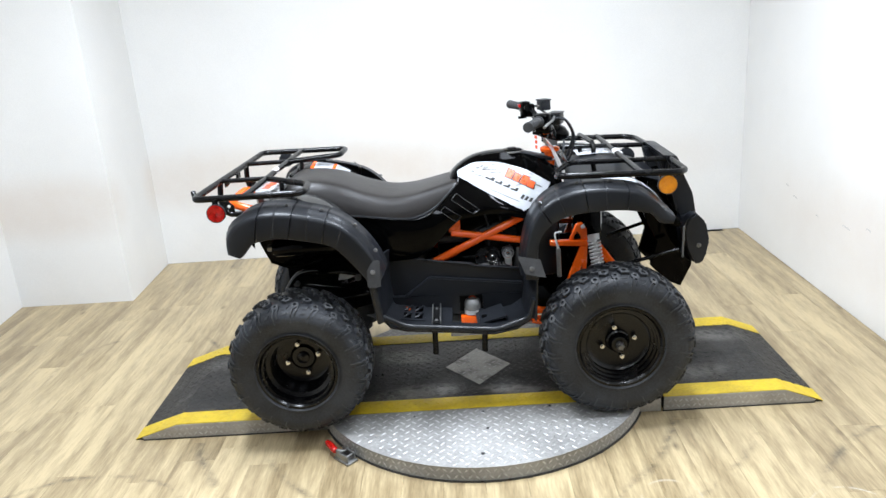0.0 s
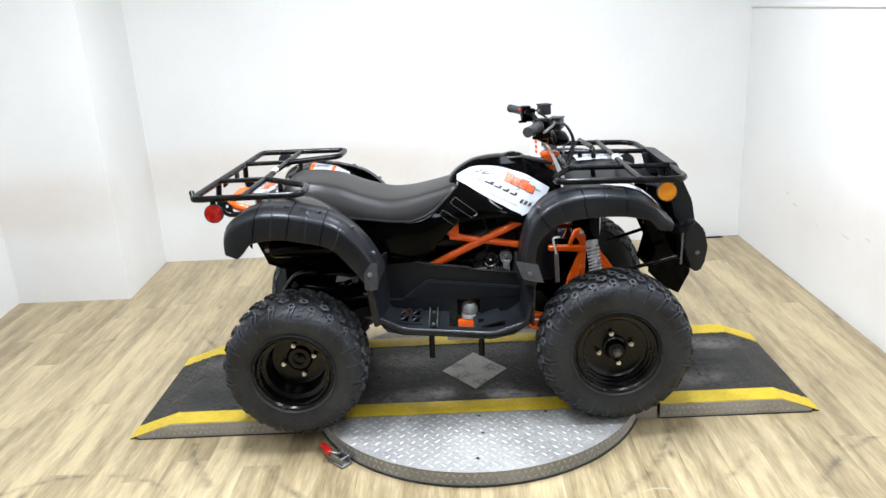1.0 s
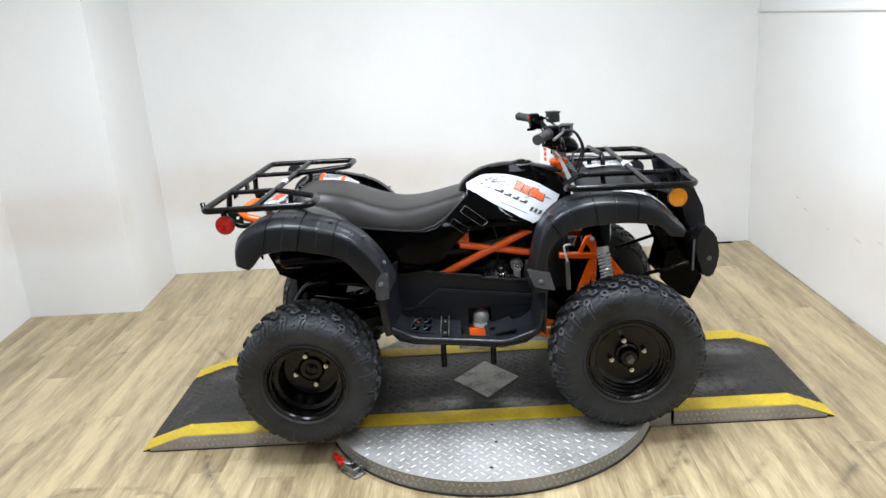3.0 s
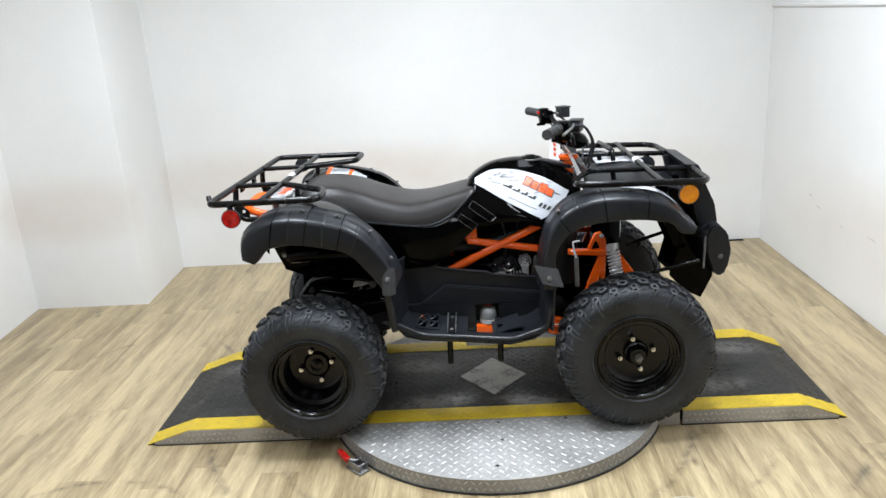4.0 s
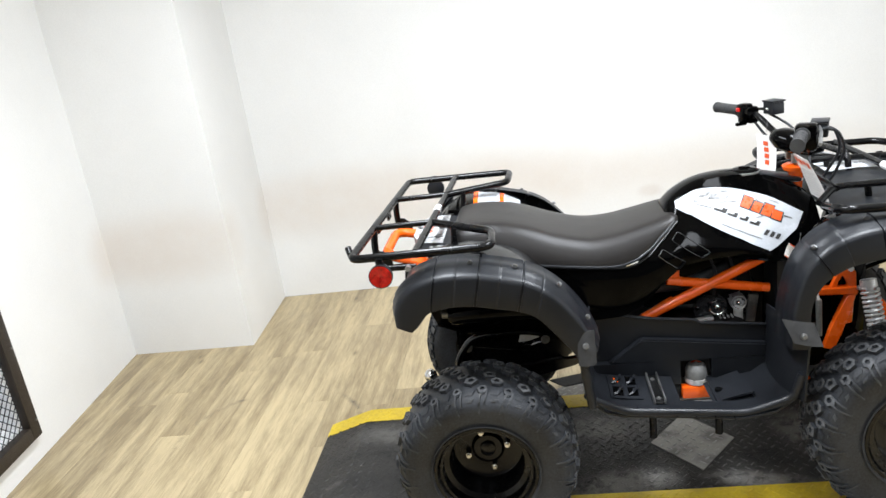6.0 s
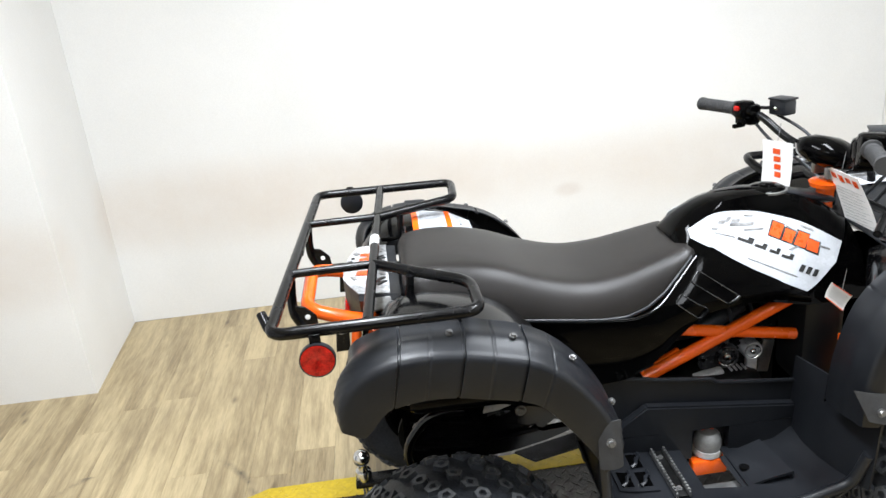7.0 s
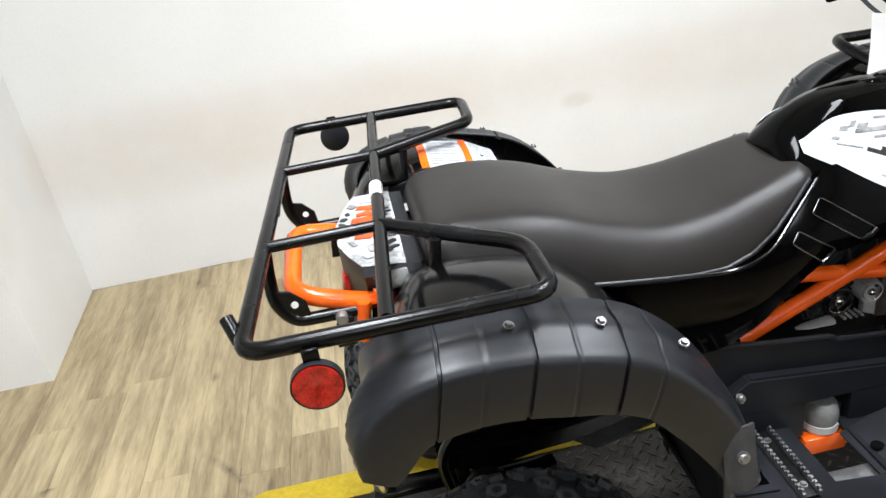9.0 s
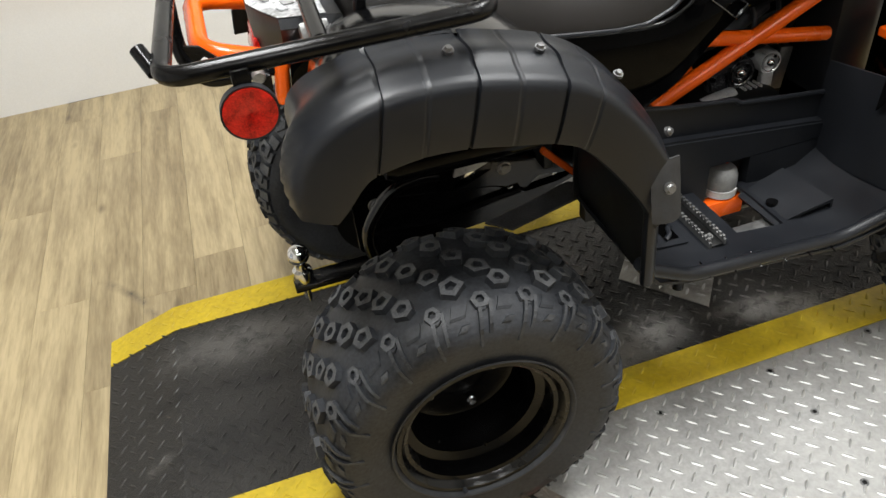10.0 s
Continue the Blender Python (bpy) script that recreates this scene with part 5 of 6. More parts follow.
# ---- handlebar ----
hb = part("handlebar", tube(B(), [(0.240, -0.35, 1.204), (0.285, -0.245, 1.203), (0.335, -0.165, 1.170), (0.365, -0.07, 1.105), (0.370, 0.09, 1.100), (0.345, 0.20, 1.120), (0.308, 0.290, 1.180), (0.240, 0.45, 1.181)], 0.011, 12, rad=0.05), TUBE, quad, "black steel handlebar")
for s, a, b in ((-1, Vector((0.226, -0.380, 1.204)), Vector((0.276, -0.265, 1.204))), (1, Vector((0.228, 0.480, 1.180)), Vector((0.272, 0.345, 1.184)))):
    d = (b - a).normalized()
    e1 = d.orthogonal().normalized()
    e2 = d.cross(e1)
    steps = [(-0.004, 0.0195), (0.004, 0.0195), (0.0045, 0.0172)]
    n_ = int(((b - a).length - 0.016) / 0.011)
    for k in range(n_):
        s0 = 0.008 + 0.011 * k
        steps += [(s0, 0.0168), (s0 + 0.001, 0.0182), (s0 + 0.006, 0.0182), (s0 + 0.007, 0.0168)]
    L_ = (b - a).length
    steps += [(L_ - 0.006, 0.0168), (L_ - 0.005, 0.022), (L_ + 0.002, 0.022)]
    bm = loft(B(), [[a + d * s0 + r0 * (math.cos(w) * e1 + math.sin(w) * e2) for w in np.linspace(0, 2 * math.pi, 20, endpoint=False)] for s0, r0 in steps])
    part("grip", bm, GRIP, hb, "dark grey ribbed rubber grip")
    c = b + d * 0.028
    q = d.to_track_quat("Y", "Z").to_euler()
    e = [math.degrees(w) for w in q]
    bm = box(B(), c, (0.042, 0.046, 0.052), e, bevel=0.009)
    box(bm, c + Vector((-0.004, 0, -0.03)), (0.03, 0.03, 0.02), e, bevel=0.005)
    sw = part("switch_housing", bm, GLOSS, quad, "black switch housing")
    if s < 0:
        bm = box(B(), c + Vector((0.012, 0.006, -0.012)), (0.062, 0.050, 0.078), e, bevel=0.012)
        box(bm, c + Vector((0.020, 0.050, -0.020)), (0.045, 0.045, 0.050), e, bevel=0.010)
        part("throttle_housing", bm, GLOSS, hb, "black throttle housing")
    else:
        bm = box(B(), c + Vector((0.022, 0.0, -0.016)), (0.040, 0.040, 0.060), e, bevel=0.010)
        part("switch_block", bm, GLOSS, hb, "black switch block")
    if s > 0:
        bm = box(B(), c + Vector((-0.022, 0, 0.006)), (0.012, 0.018, 0.014), e, bevel=0.003)
        part("button", bm, RED, sw, "red stop button")
    bm = box(B(), c + Vector((-0.012, s * 0.004, -0.046)), (0.040, 0.014, 0.012), e, bevel=0.003)
    part("thumb_lever", bm, GLOSS, sw, "black thumb lever")
    bm = rod(B(), c + d * 0.024, c + d * 0.040, 0.017, 16)
    part("collar", bm, GLOSS, sw)
    c2 = b + d * 0.098
    off = Vector((0.042, 0, -0.012)) if s < 0 else Vector((0.056, 0, 0.004))
    bm = box(B(), c2 + off + Vector((0, 0, 0.006)), (0.044, 0.058, 0.042), e, bevel=0.005)
    rs = part("brake_reservoir", bm, PLASTIC, quad, "square black brake fluid reservoir")
    bm = box(B(), c2 + off + Vector((0, 0, 0.0295)), (0.049, 0.063, 0.006), e, bevel=0.0015)
    part("lid", bm, PLASTIC, rs)
    bm = tube(B(), [c2 + Vector((0.035, 0, 0.01)), c + Vector((0.05, 0, 0.0)), a + Vector((0.058, 0, -0.004))], 0.005, 8)
    part("lever", bm, DARKMETAL if s > 0 else ALLOY, hb, "brake lever")
    bm = rod(B(), c2 + Vector((0.03, 0, 0.008)), c2 + Vector((0.055, s * -0.012, 0.004)), 0.006, 10)
    part("banjo_bolt", bm, CHROME, hb, "bright brake hose bolt")
bm = B()
prof = [(-0.075, 0.0, 0.0), (-0.06, 0.05, 0.028), (-0.02, 0.075, 0.040), (0.03, 0.078, 0.040), (0.07, 0.055, 0.026), (0.085, 0.02, 0.008)]
loft(bm, [[Vector((0.345 + x, w * math.sin(t), 1.128 - 0.25 * x + h * math.cos(t))) for t in np.linspace(0, 2 * math.pi, 18, endpoint=False)] for x, w, h in [(p[0], max(p[1], 0.012), max(p[2], 0.008)) for p in prof]])
part("handlebar_pod", bm, GLOSS, hb, "gloss black handlebar cover", angle=60)
for y in (-0.028, 0.03):
    bm = box(B(), (0.352, y, 1.092), (0.05, 0.018, 0.05), bevel=0.004)
    part("bar_clamp", bm, ALLOY, hb, "cast alloy bar clamp")
bm = rod(B(), (0.338, 0, 0.82), (0.350, 0, 1.058), 0.022, 20)
lathe(bm, [(0.0, 0.022), (0.0, 0.038), (0.012, 0.042), (0.016, 0.036), (0.018, 0.01)], (0.349, 0, 1.040), 24, "z")
part("steering_column", bm, ORANGE, quad, "orange steering column")
bm = lathe(B(), [(0, 0.0225), (0.004, 0.0245), (0.008, 0.0225)], (0.347, 0, 1.002), 20, "z")
part("cable_tie", bm, PAPER, quad, "white cable tie")
CABLES = [
    [(0.33, -0.20, 1.20), (0.385, -0.22, 1.205), (0.425, -0.19, 1.14), (0.425, -0.12, 1.05), (0.40, -0.08, 0.98)],
    [(0.32, -0.22, 1.20), (0.38, -0.21, 1.21), (0.43, -0.15, 1.13), (0.41, -0.06, 1.02), (0.38, -0.03, 0.94)],
    [(0.34, 0.27, 1.18), (0.40, 0.22, 1.14), (0.43, 0.12, 1.08), (0.41, 0.05, 1.0), (0.39, 0.03, 0.93)],
    [(0.30, 0.34, 1.17), (0.33, 0.25, 1.10), (0.38, 0.12, 1.05), (0.40, 0.04, 0.98)],
]
for pts in CABLES:
    part("cable", tube(B(), pts, 0.0045, 8, rad=0.08), RUBBER, hb, "black control cable")

# tags hanging from the bar
def tag(name, corners, label, bars, cat="tag"):
    c = [Vector((p[0], p[1] + Y0, p[2])) for p in corners]
    t = anchor(name, (c[0] + c[1]) / 2, (c[0] + c[1]) / 2, label, cat)
    n = (c[1] - c[0]).cross(c[3] - c[0]).normalized()
    grid = [[c[0].lerp(c[1], u).lerp(c[3].lerp(c[2], u), v) + n * 0.004 * math.sin(math.pi * v) for u in np.linspace(0, 1, 5)] for v in np.linspace(0, 1, 8)]
    part("card", sheet(B(), grid, 0.0008), PAPER, t)
    for (u0, u1, v0, v1, mat) in bars:
        q = []
        for v in (v0, v1):
            q.append([c[0].lerp(c[1], u).lerp(c[3].lerp(c[2], u), v) + n * (0.004 * math.sin(math.pi * v) + 0.0016) for u in (u0, (u0 + u1) / 2, u1)])
        part("print", sheet(B(), q, 0.0006), mat, t)
        q = [[p - n * 0.0034 for p in row] for row in q]
        part("print", sheet(B(), q, 0.0006), mat, t)
    part("string", tube(B(), [(c[0] + c[1]) / 2, (c[0] + c[1]) / 2 + Vector((0.006, 0, 0.05))], 0.0007, 6), DECALGREY, t)
    return t
tag("hang_tag", [(0.292, 0.225, 1.118), (0.328, 0.130, 1.122), (0.326, 0.130, 0.985), (0.290, 0.215, 0.988)], "white paper hang tag on the handlebar with red shapes", [(0.36 + 0.03 * k, 0.60 + 0.02 * k, 0.16 + 0.16 * k, 0.27 + 0.16 * k, DECALRED) for k in range(4)])
tag("hang_tag", [(0.325, -0.030, 1.105), (0.335, -0.145, 1.098), (0.402, -0.160, 0.945), (0.390, -0.045, 0.940)], "white paper warning tag on the handlebar with small print", [(0.1 + 0.22 * k, 0.24 + 0.22 * k, 0.08, 0.16 + 0.03 * (k % 2), DECALRED) for k in range(4)] + [(0.1, 0.9 - 0.15 * (k % 2), 0.30 + 0.055 * k, 0.310 + 0.055 * k, FAINT) for k in range(12)])
tag("label_card", [(0.268, -0.190, 0.860), (0.322, -0.194, 0.818), (0.301, -0.194, 0.780), (0.254, -0.190, 0.822)], "small white card with a red edge hanging at the fender", [(0.04, 0.96, 0.0, 0.06, DECALRED), (0.04, 0.96, 0.94, 1.0, DECALRED)] + [(0.12, 0.88, 0.2 + 0.11 * k, 0.225 + 0.11 * k, PRINT) for k in range(6)], "card")

# ---- frame, engine, suspension ----
for side in (-1, 1):
    y = side * 0.115
    bar(quad, (-0.170, y, 0.616), (0.212, y, 0.793), r=0.0165, mat=ORANGE, name="frame_tube", label="orange frame tube")
    bar(quad, (-0.085, y * 0.97, 0.742), (0.232, y * 0.97, 0.687), r=0.0150, mat=ORANGE, name="frame_tube", label="orange frame tube")
    bm = box(B(), (-0.07, y * 0.92, 0.768), (0.05, 0.02, 0.05), bevel=0.004)
    part("gusset", bm, ORANGE, quad, "orange frame gusset")
    bm = box(B(), (-0.092, side * 0.084, 0.640), (0.075, 0.012, 0.036), (0, -29, 0), bevel=0.003)
    part("gusset", bm, ORANGE, quad, "orange frame gusset")
    bar(quad, (0.11, side * 0.16, 0.395), (0.30, side * 0.16, 0.385), r=0.015, mat=ORANGE, name="frame_tube", label="orange frame tube")
    bar(quad, (0.18, side * 0.165, 0.357), (0.31, side * 0.165, 0.354), r=0.011, mat=ORANGE, name="frame_tube", label="orange frame tube")
    # front tower and arms
    for outline, y0, y1 in (([(0.396, 0.690), (0.427, 0.761), (0.453, 0.768), (0.472, 0.739), (0.475, 0.690), (0.449, 0.690), (0.447, 0.714), (0.431, 0.738), (0.417, 0.714), (0.418, 0.690)], 0.158, 0.176),
                            ([(0.320, 0.699), (0.476, 0.692), (0.476, 0.667), (0.320, 0.678)], 0.155, 0.184),
                            ([(0.445, 0.669), (0.474, 0.669), (0.434, 0.542), (0.412, 0.480), (0.378, 0.490), (0.399, 0.552)], 0.160, 0.182),
                            ([(0.460, 0.668), (0.478, 0.668), (0.472, 0.560), (0.452, 0.556)], 0.150, 0.158),
                            ([(0.500, 0.695), (0.528, 0.675), (0.592, 0.585), (0.562, 0.568), (0.492, 0.668)], 0.155, 0.180)):
        bm = slab(B(), outline, side * y0, side * y1)
        bmesh.ops.bevel(bm, geom=bm.edges[:], offset=0.003, segments=1, affect="EDGES")
        part("shock_tower", bm, ORANGE, quad, "orange shock tower")
    screw(quad, (0.455, side * 0.178, 0.752), (0, side, 0), 0.007, SPRING)
    screw(quad, (0.478, side * 0.186, 0.690), (0, side, 0), 0.006, ALLOY)
    bm = rod(B(), (0.347, side * 0.22, 0.678), (0.350, side * 0.22, 0.557), 0.009, 12)
    link = part("link_rod", bm, ALLOY, quad, "grey link rod")
    part("wire", tube(B(), [(0.362, side * 0.22, 0.748), (0.333, side * 0.22, 0.746), (0.340, side * 0.22, 0.705), (0.347, side * 0.22, 0.678)], 0.004, 8, rad=0.012), PAPER, link, "pale wire")
    for z, xs in ((0.40, (0.26, 0.62)), (0.345, (0.24, 0.66))):
        bar(quad, (xs[0], side * 0.17, z), (FX - 0.02, side * 0.32, z - 0.01), (xs[1], side * 0.17, z), r=0.0115, mat=ORANGE, name="a_arm", rad=0.02, label="orange suspension arm")
    top, low = Vector((0.490, side * 0.215, 0.722)), Vector((0.520, side * 0.300, 0.44))
    d = (low - top)
    bm = rod(B(), top, low, 0.011, 14)
    rod(bm, top - d * 0.02, top + d * 0.06, 0.024, 18)
    shock = part("shock_absorber", bm, SPRING, quad, "silver shock absorber")
    e1 = d.normalized().orthogonal().normalized()
    e2 = d.normalized().cross(e1)
    pts = [top + d * (0.06 + 0.74 * k / 150) + 0.0235 * (math.cos(k * 0.66) * e1 + math.sin(k * 0.66) * e2) for k in range(151)]
    part("spring", tube(B(), pts, 0.0045, 6, rad=0.001), SPRING, shock, "silver coil spring")
    bm = rod(B(), (FX, side * 0.30, 0.361), (FX, side * 0.40, 0.361), 0.03, 16)
    box(bm, (FX, side * 0.31, 0.37), (0.04, 0.05, 0.14), bevel=0.006)
    part("knuckle", bm, DARKMETAL, quad, "dark steering knuckle")
bm = B()
box(bm, (0.02, 0, 0.47), (0.30, 0.22, 0.20), bevel=0.03)
box(bm, (-0.12, 0.02, 0.49), (0.22, 0.20, 0.16), bevel=0.03)
engine = part("engine", bm, DARKMETAL, quad, "dark cast engine block")
for k in range(9):
    bm = box(B(), (0.105 + 0.004 * k, 0.01, 0.545 + 0.014 * k), (0.16, 0.085, 0.005), (0, -14, 0), bevel=0.002)
    part("fin", bm, DARKMETAL, engine, "cast cooling fin")
# added dark block that keeps the far frame tubes out of view
bm = box(B(), (0.05, 0.06, 0.70), (0.40, 0.06, 0.24), bevel=0.02)
part("far_side_blocker", bm, DARKMETAL, engine, "dark block added to hide the far side")
bm = box(B(), (0.13, 0.01, 0.68), (0.15, 0.08, 0.07), (0, -14, 0), bevel=0.015)
part("cylinder_head", bm, DARKMETAL, engine)
bm = slab(B(), [(0.008, 0.598), (0.022, 0.628), (0.050, 0.648), (0.106, 0.640), (0.122, 0.600), (0.112, 0.560), (0.020, 0.560)], -0.046, -0.02)
bmesh.ops.bevel(bm, geom=bm.edges[:], offset=0.006, segments=2, affect="EDGES")
part("crank_cover", bm, GREYBLACK, engine, "grey-black cast cover")
screw(engine, (0.020, -0.046, 0.604), (0, -1, 0), 0.006, CHROME)
for x, y, z, r in ((0.084, -0.052, 0.606, 0.027), (0.153, -0.056, 0.617, 0.021)):
    bm = lathe(B(), [(0.0, 0.0001), (0.0, r * 0.45), (0.006, r * 0.5), (0.008, r), (0.03, r * 0.95)], (x, y, z), 24)
    cover = part("round_cover", bm, GREYBLACK if x < 0.1 else CASTGREY, quad, "gloss black round cover" if x < 0.1 else "bright round cover")
    bm = lathe(B(), [(-0.010, 0.0001), (-0.009, r * 0.20), (-0.005, r * 0.38), (0.004, r * 0.46)], (x, y, z), 20)
    part("hub_cap", bm, CHROME, cover, "bright centre cap")
    for k in range(3):
        a = 0.5 + 2.1 * k
        bm = lathe(B(), [(0.004, 0.0001), (0.004, 0.0028), (0.009, 0.003)], (x + r * 0.78 * math.cos(a), y, z + r * 0.78 * math.sin(a)), 8)
        part("bolt", bm, DARKMETAL, cover)
    bm = lathe(B(), [(0.0, r * 1.02), (-0.003, r * 1.2), (0.01, r * 1.3), (0.05, r * 1.3)], (x, y, z), 24)
    part("cover_ring", bm, GREYBLACK if x < 0.1 else CASTGREY, engine)
    bm = lathe(B(), [(0.006, r * 0.84), (-0.004, r * 0.88), (-0.005, r * 0.94), (0.006, r * 1.0)], (x, y, z), 28)
    part("bright_ring", bm, CHROME, engine, "bright machined ring")
bm = B()
for k in range(4):
    box(bm, (0.086 + 0.013 * k, -0.055, 0.546), (0.0045, 0.03, 0.058), (0, 12, 0), bevel=0.001)
part("cooling_ribs", bm, CASTGREY, engine, "bright ribs")
bm = box(B(), (0.153, -0.048, 0.566), (0.030, 0.02, 0.08), bevel=0.006)
part("cam_cover", bm, CASTGREY, engine, "grey cast cover")
bm = box(B(), (0.008, -0.062, 0.548), (0.13, 0.03, 0.050), (0, -8, 0), bevel=0.010)
part("cover_plate", bm, CASTGREY, engine, "grey cast cover")
bm = box(B(), (0.200, -0.030, 0.585), (0.034, 0.02, 0.10), (0, 8, 0), bevel=0.004)
part("cylinder_cover", bm, ALLOY, engine, "grey cast cover")
# added dark panel, stands in for the bay's shade
bm = box(B(), (0.22, 0.010, 0.62), (0.20, 0.02, 0.30), bevel=0.004)
part("bay_blocker", bm, DARKMETAL, engine, "dark panel added to blacken the engine bay")
bm = tube(B(), [(-0.14, -0.06, 0.70), (0.0, -0.06, 0.705), (0.12, -0.04, 0.75)], 0.02, 14, rad=0.04)
part("intake_pipe", bm, RUBBER, engine, "black rubber intake pipe")
for pts in ([(0.06, -0.06, 0.80), (0.08, -0.08, 0.73), (0.07, -0.07, 0.66)], [(0.12, -0.06, 0.81), (0.13, -0.08, 0.75), (0.14, -0.07, 0.70)]):
    part("hose", tube(B(), pts, 0.005, 8, rad=0.03), RUBBER, engine, "thin black hose")
bm = lathe(B(), [(-0.030, 0.0001), (-0.030, 0.033), (-0.006, 0.035), (0.014, 0.0345), (0.027, 0.031), (0.035, 0.023), (0.037, 0.0001)], (-0.014, -0.165, 0.428), 28, "z")
filler = part("oil_cap", bm, CLEARGREY, quad, "grey plastic cap")
bm = lathe(B(), [(-0.029, 0.0330), (-0.029, 0.0365), (-0.012, 0.0365), (-0.012, 0.0340)], (-0.014, -0.165, 0.428), 28, "z")
part("cap_rim", bm, FAINT, filler, "pale rim")
for a in (0.3, 1.5, 2.6):
    part("cap_wire", tube(B(), [(-0.014 + 0.02 * math.cos(a), -0.165 + 0.02 * math.sin(a), 0.460), (-0.014, -0.165, 0.474), (-0.014 - 0.015 * math.cos(a), -0.150, 0.472)], 0.0022, 6, rad=0.01), DECALRED, filler, "thin red wire")
bm = box(B(), (-0.045, -0.315, 0.385), (0.13, 0.05, 0.030), bevel=0.003)
part("belly_pan", bm, ALLOY, quad, "grey metal belly pan")
bm = box(B(), (-0.020, -0.186, 0.374), (0.092, 0.030, 0.042), bevel=0.004)
part("frame_foot", bm, ORANGE, quad, "orange frame foot")
bm = box(B(), (0.02, 0, 0.335), (0.46, 0.34, 0.012), bevel=0.004)
part("skid_plate", bm, STEEL, quad, "bare tread-plate skid plate")
bm = slab(B(), [(-0.495, 0.027), (-0.25, 0.097), (-0.205, 0.038), (-0.446, -0.024)], 0.330, 0.336, "z")
part("rear_skid", bm, BARRUBBER, quad, "dark grey rear skid strip", smooth=False)
bm = slab(B(), [(-0.362, 0.078), (-0.305, 0.150), (-0.236, 0.162), (-0.300, 0.100)], 0.352, 0.358, "z")
part("skid_tab", bm, SPRING, quad, "bare bright skid tab", smooth=False)
bm = slab(B(), [(-0.577, 0.582), (-0.588, 0.548), (-0.545, 0.552), (-0.505, 0.566)], -0.0765, -0.0715)
part("bright_plate", bm, SPRING, quad, "bare bright swingarm cover", smooth=False)
# ---- footwells ----
for side in (-1, 1):
    def Y(y):
        return side * y
    # floor, with an inner wall of three pieces round the opening
    FLOOR = ((-0.366, 0.505), (-0.335, 0.468), (-0.275, 0.452), (-0.10, 0.436), (0.06, 0.418), (0.15, 0.434), (0.205, 0.472))

    def tray(stations, ys):
        return sheet(B(), [[Vector((x, Y(y), z + (0.006 if y > 0.43 else 0.0))) for y in ys] for x, z in stations], 0.006)
    well = part("footwell", tray(FLOOR, (0.345, 0.40, 0.434, 0.449)), PLASTIC, quad, "matte black moulded footwell")
    part("floor_panel", tray(FLOOR[:4], (0.182, 0.26, 0.345)), PLASTIC, well)
    part("floor_panel", tray(((0.010, 0.423), *FLOOR[4:]), (0.182, 0.26, 0.345)), PLASTIC, well)
    bm = tube(B(), [(-0.386, Y(0.460), 0.545), (-0.372, Y(0.455), 0.525), (-0.278, Y(0.450), 0.473), (-0.10, Y(0.442), 0.452), (0.075, Y(0.432), 0.430), (0.205, Y(0.440), 0.476), (0.222, Y(0.455), 0.56)], 0.013, 10, rad=0.03)
    part("lip", bm, PLASTIC, well, "rounded outer lip")
    for k in range(6):
        bm = tube(B(), [(-0.24 + 0.055 * k, Y(0.425), 0.468 - 0.007 * k + 0.003), (-0.24 + 0.055 * k, Y(0.460), 0.462 - 0.007 * k)], 0.0015, 6)
        part("lip_seam", bm, GLOSS, well)
    def wall(name, xa, xb, lo, hi, y, t=0.006):
        """hi and lo: heights at xa and xb."""
        bm = slab(B(), [(xa, lo[0]), (xb, lo[1]), (xb, hi[1]), (xa, hi[0])], Y(y), Y(y - t))
        part(name, bm, PLASTIC, well, smooth=False)
    bm = slab(B(), [(-0.365, 0.48), (0.225, 0.47), (0.225, 0.582), (0.161, 0.590), (0.000, 0.609), (-0.010, 0.619), (-0.148, 0.637), (-0.29, 0.664), (-0.365, 0.678)], Y(0.166), Y(0.160))
    part("inner_wall", bm, PLASTIC, well, smooth=False)
    bm = tube(B(), [(0.225, Y(0.167), 0.582), (0.161, Y(0.167), 0.590), (0.000, Y(0.167), 0.609), (-0.010, Y(0.167), 0.619), (-0.148, Y(0.167), 0.637), (-0.29, Y(0.167), 0.664), (-0.395, Y(0.167), 0.683)], 0.0055, 8, rad=0.012)
    part("wall_lip", bm, PLASTIC, well, "rounded wall edge")
    bm = slab(B(), [(-0.188, 0.577), (0.207, 0.529), (0.207, 0.486), (-0.086, 0.490), (-0.300, 0.495), (-0.240, 0.536)], Y(0.166), Y(0.193))
    bmesh.ops.bevel(bm, geom=bm.edges[:], offset=0.005, segments=2, affect="EDGES")
    part("wall_step", bm, PLASTIC, well)
    wall("inner_wall", -0.352, -0.068, (0.44, 0.405), (0.497, 0.491), 0.193, 0.026)
    wall("inner_wall", 0.030, 0.215, (0.40, 0.44), (0.489, 0.487), 0.193, 0.026)
    # rear shield with a curled edge and a clip for the fender
    rows = [[Vector((-0.345 - 0.032 * u - 0.012 * math.sin(math.pi * v), Y(0.160 + 0.305 * u), 0.46 + 0.05 * u + (0.245 + 0.01 * u) * v)) for u in np.linspace(0, 1, 7)] for v in np.linspace(0, 1, 8)]
    part("rear_shield", sheet(B(), rows, 0.006), PLASTIC, well, angle=60)
    bm = tube(B(), [(-0.372, Y(0.462), 0.505), (-0.384, Y(0.476), 0.62), (-0.390, Y(0.482), 0.72)], 0.012, 10, rad=0.05, flat=1.4)
    part("shield_edge", bm, PLASTIC, well)
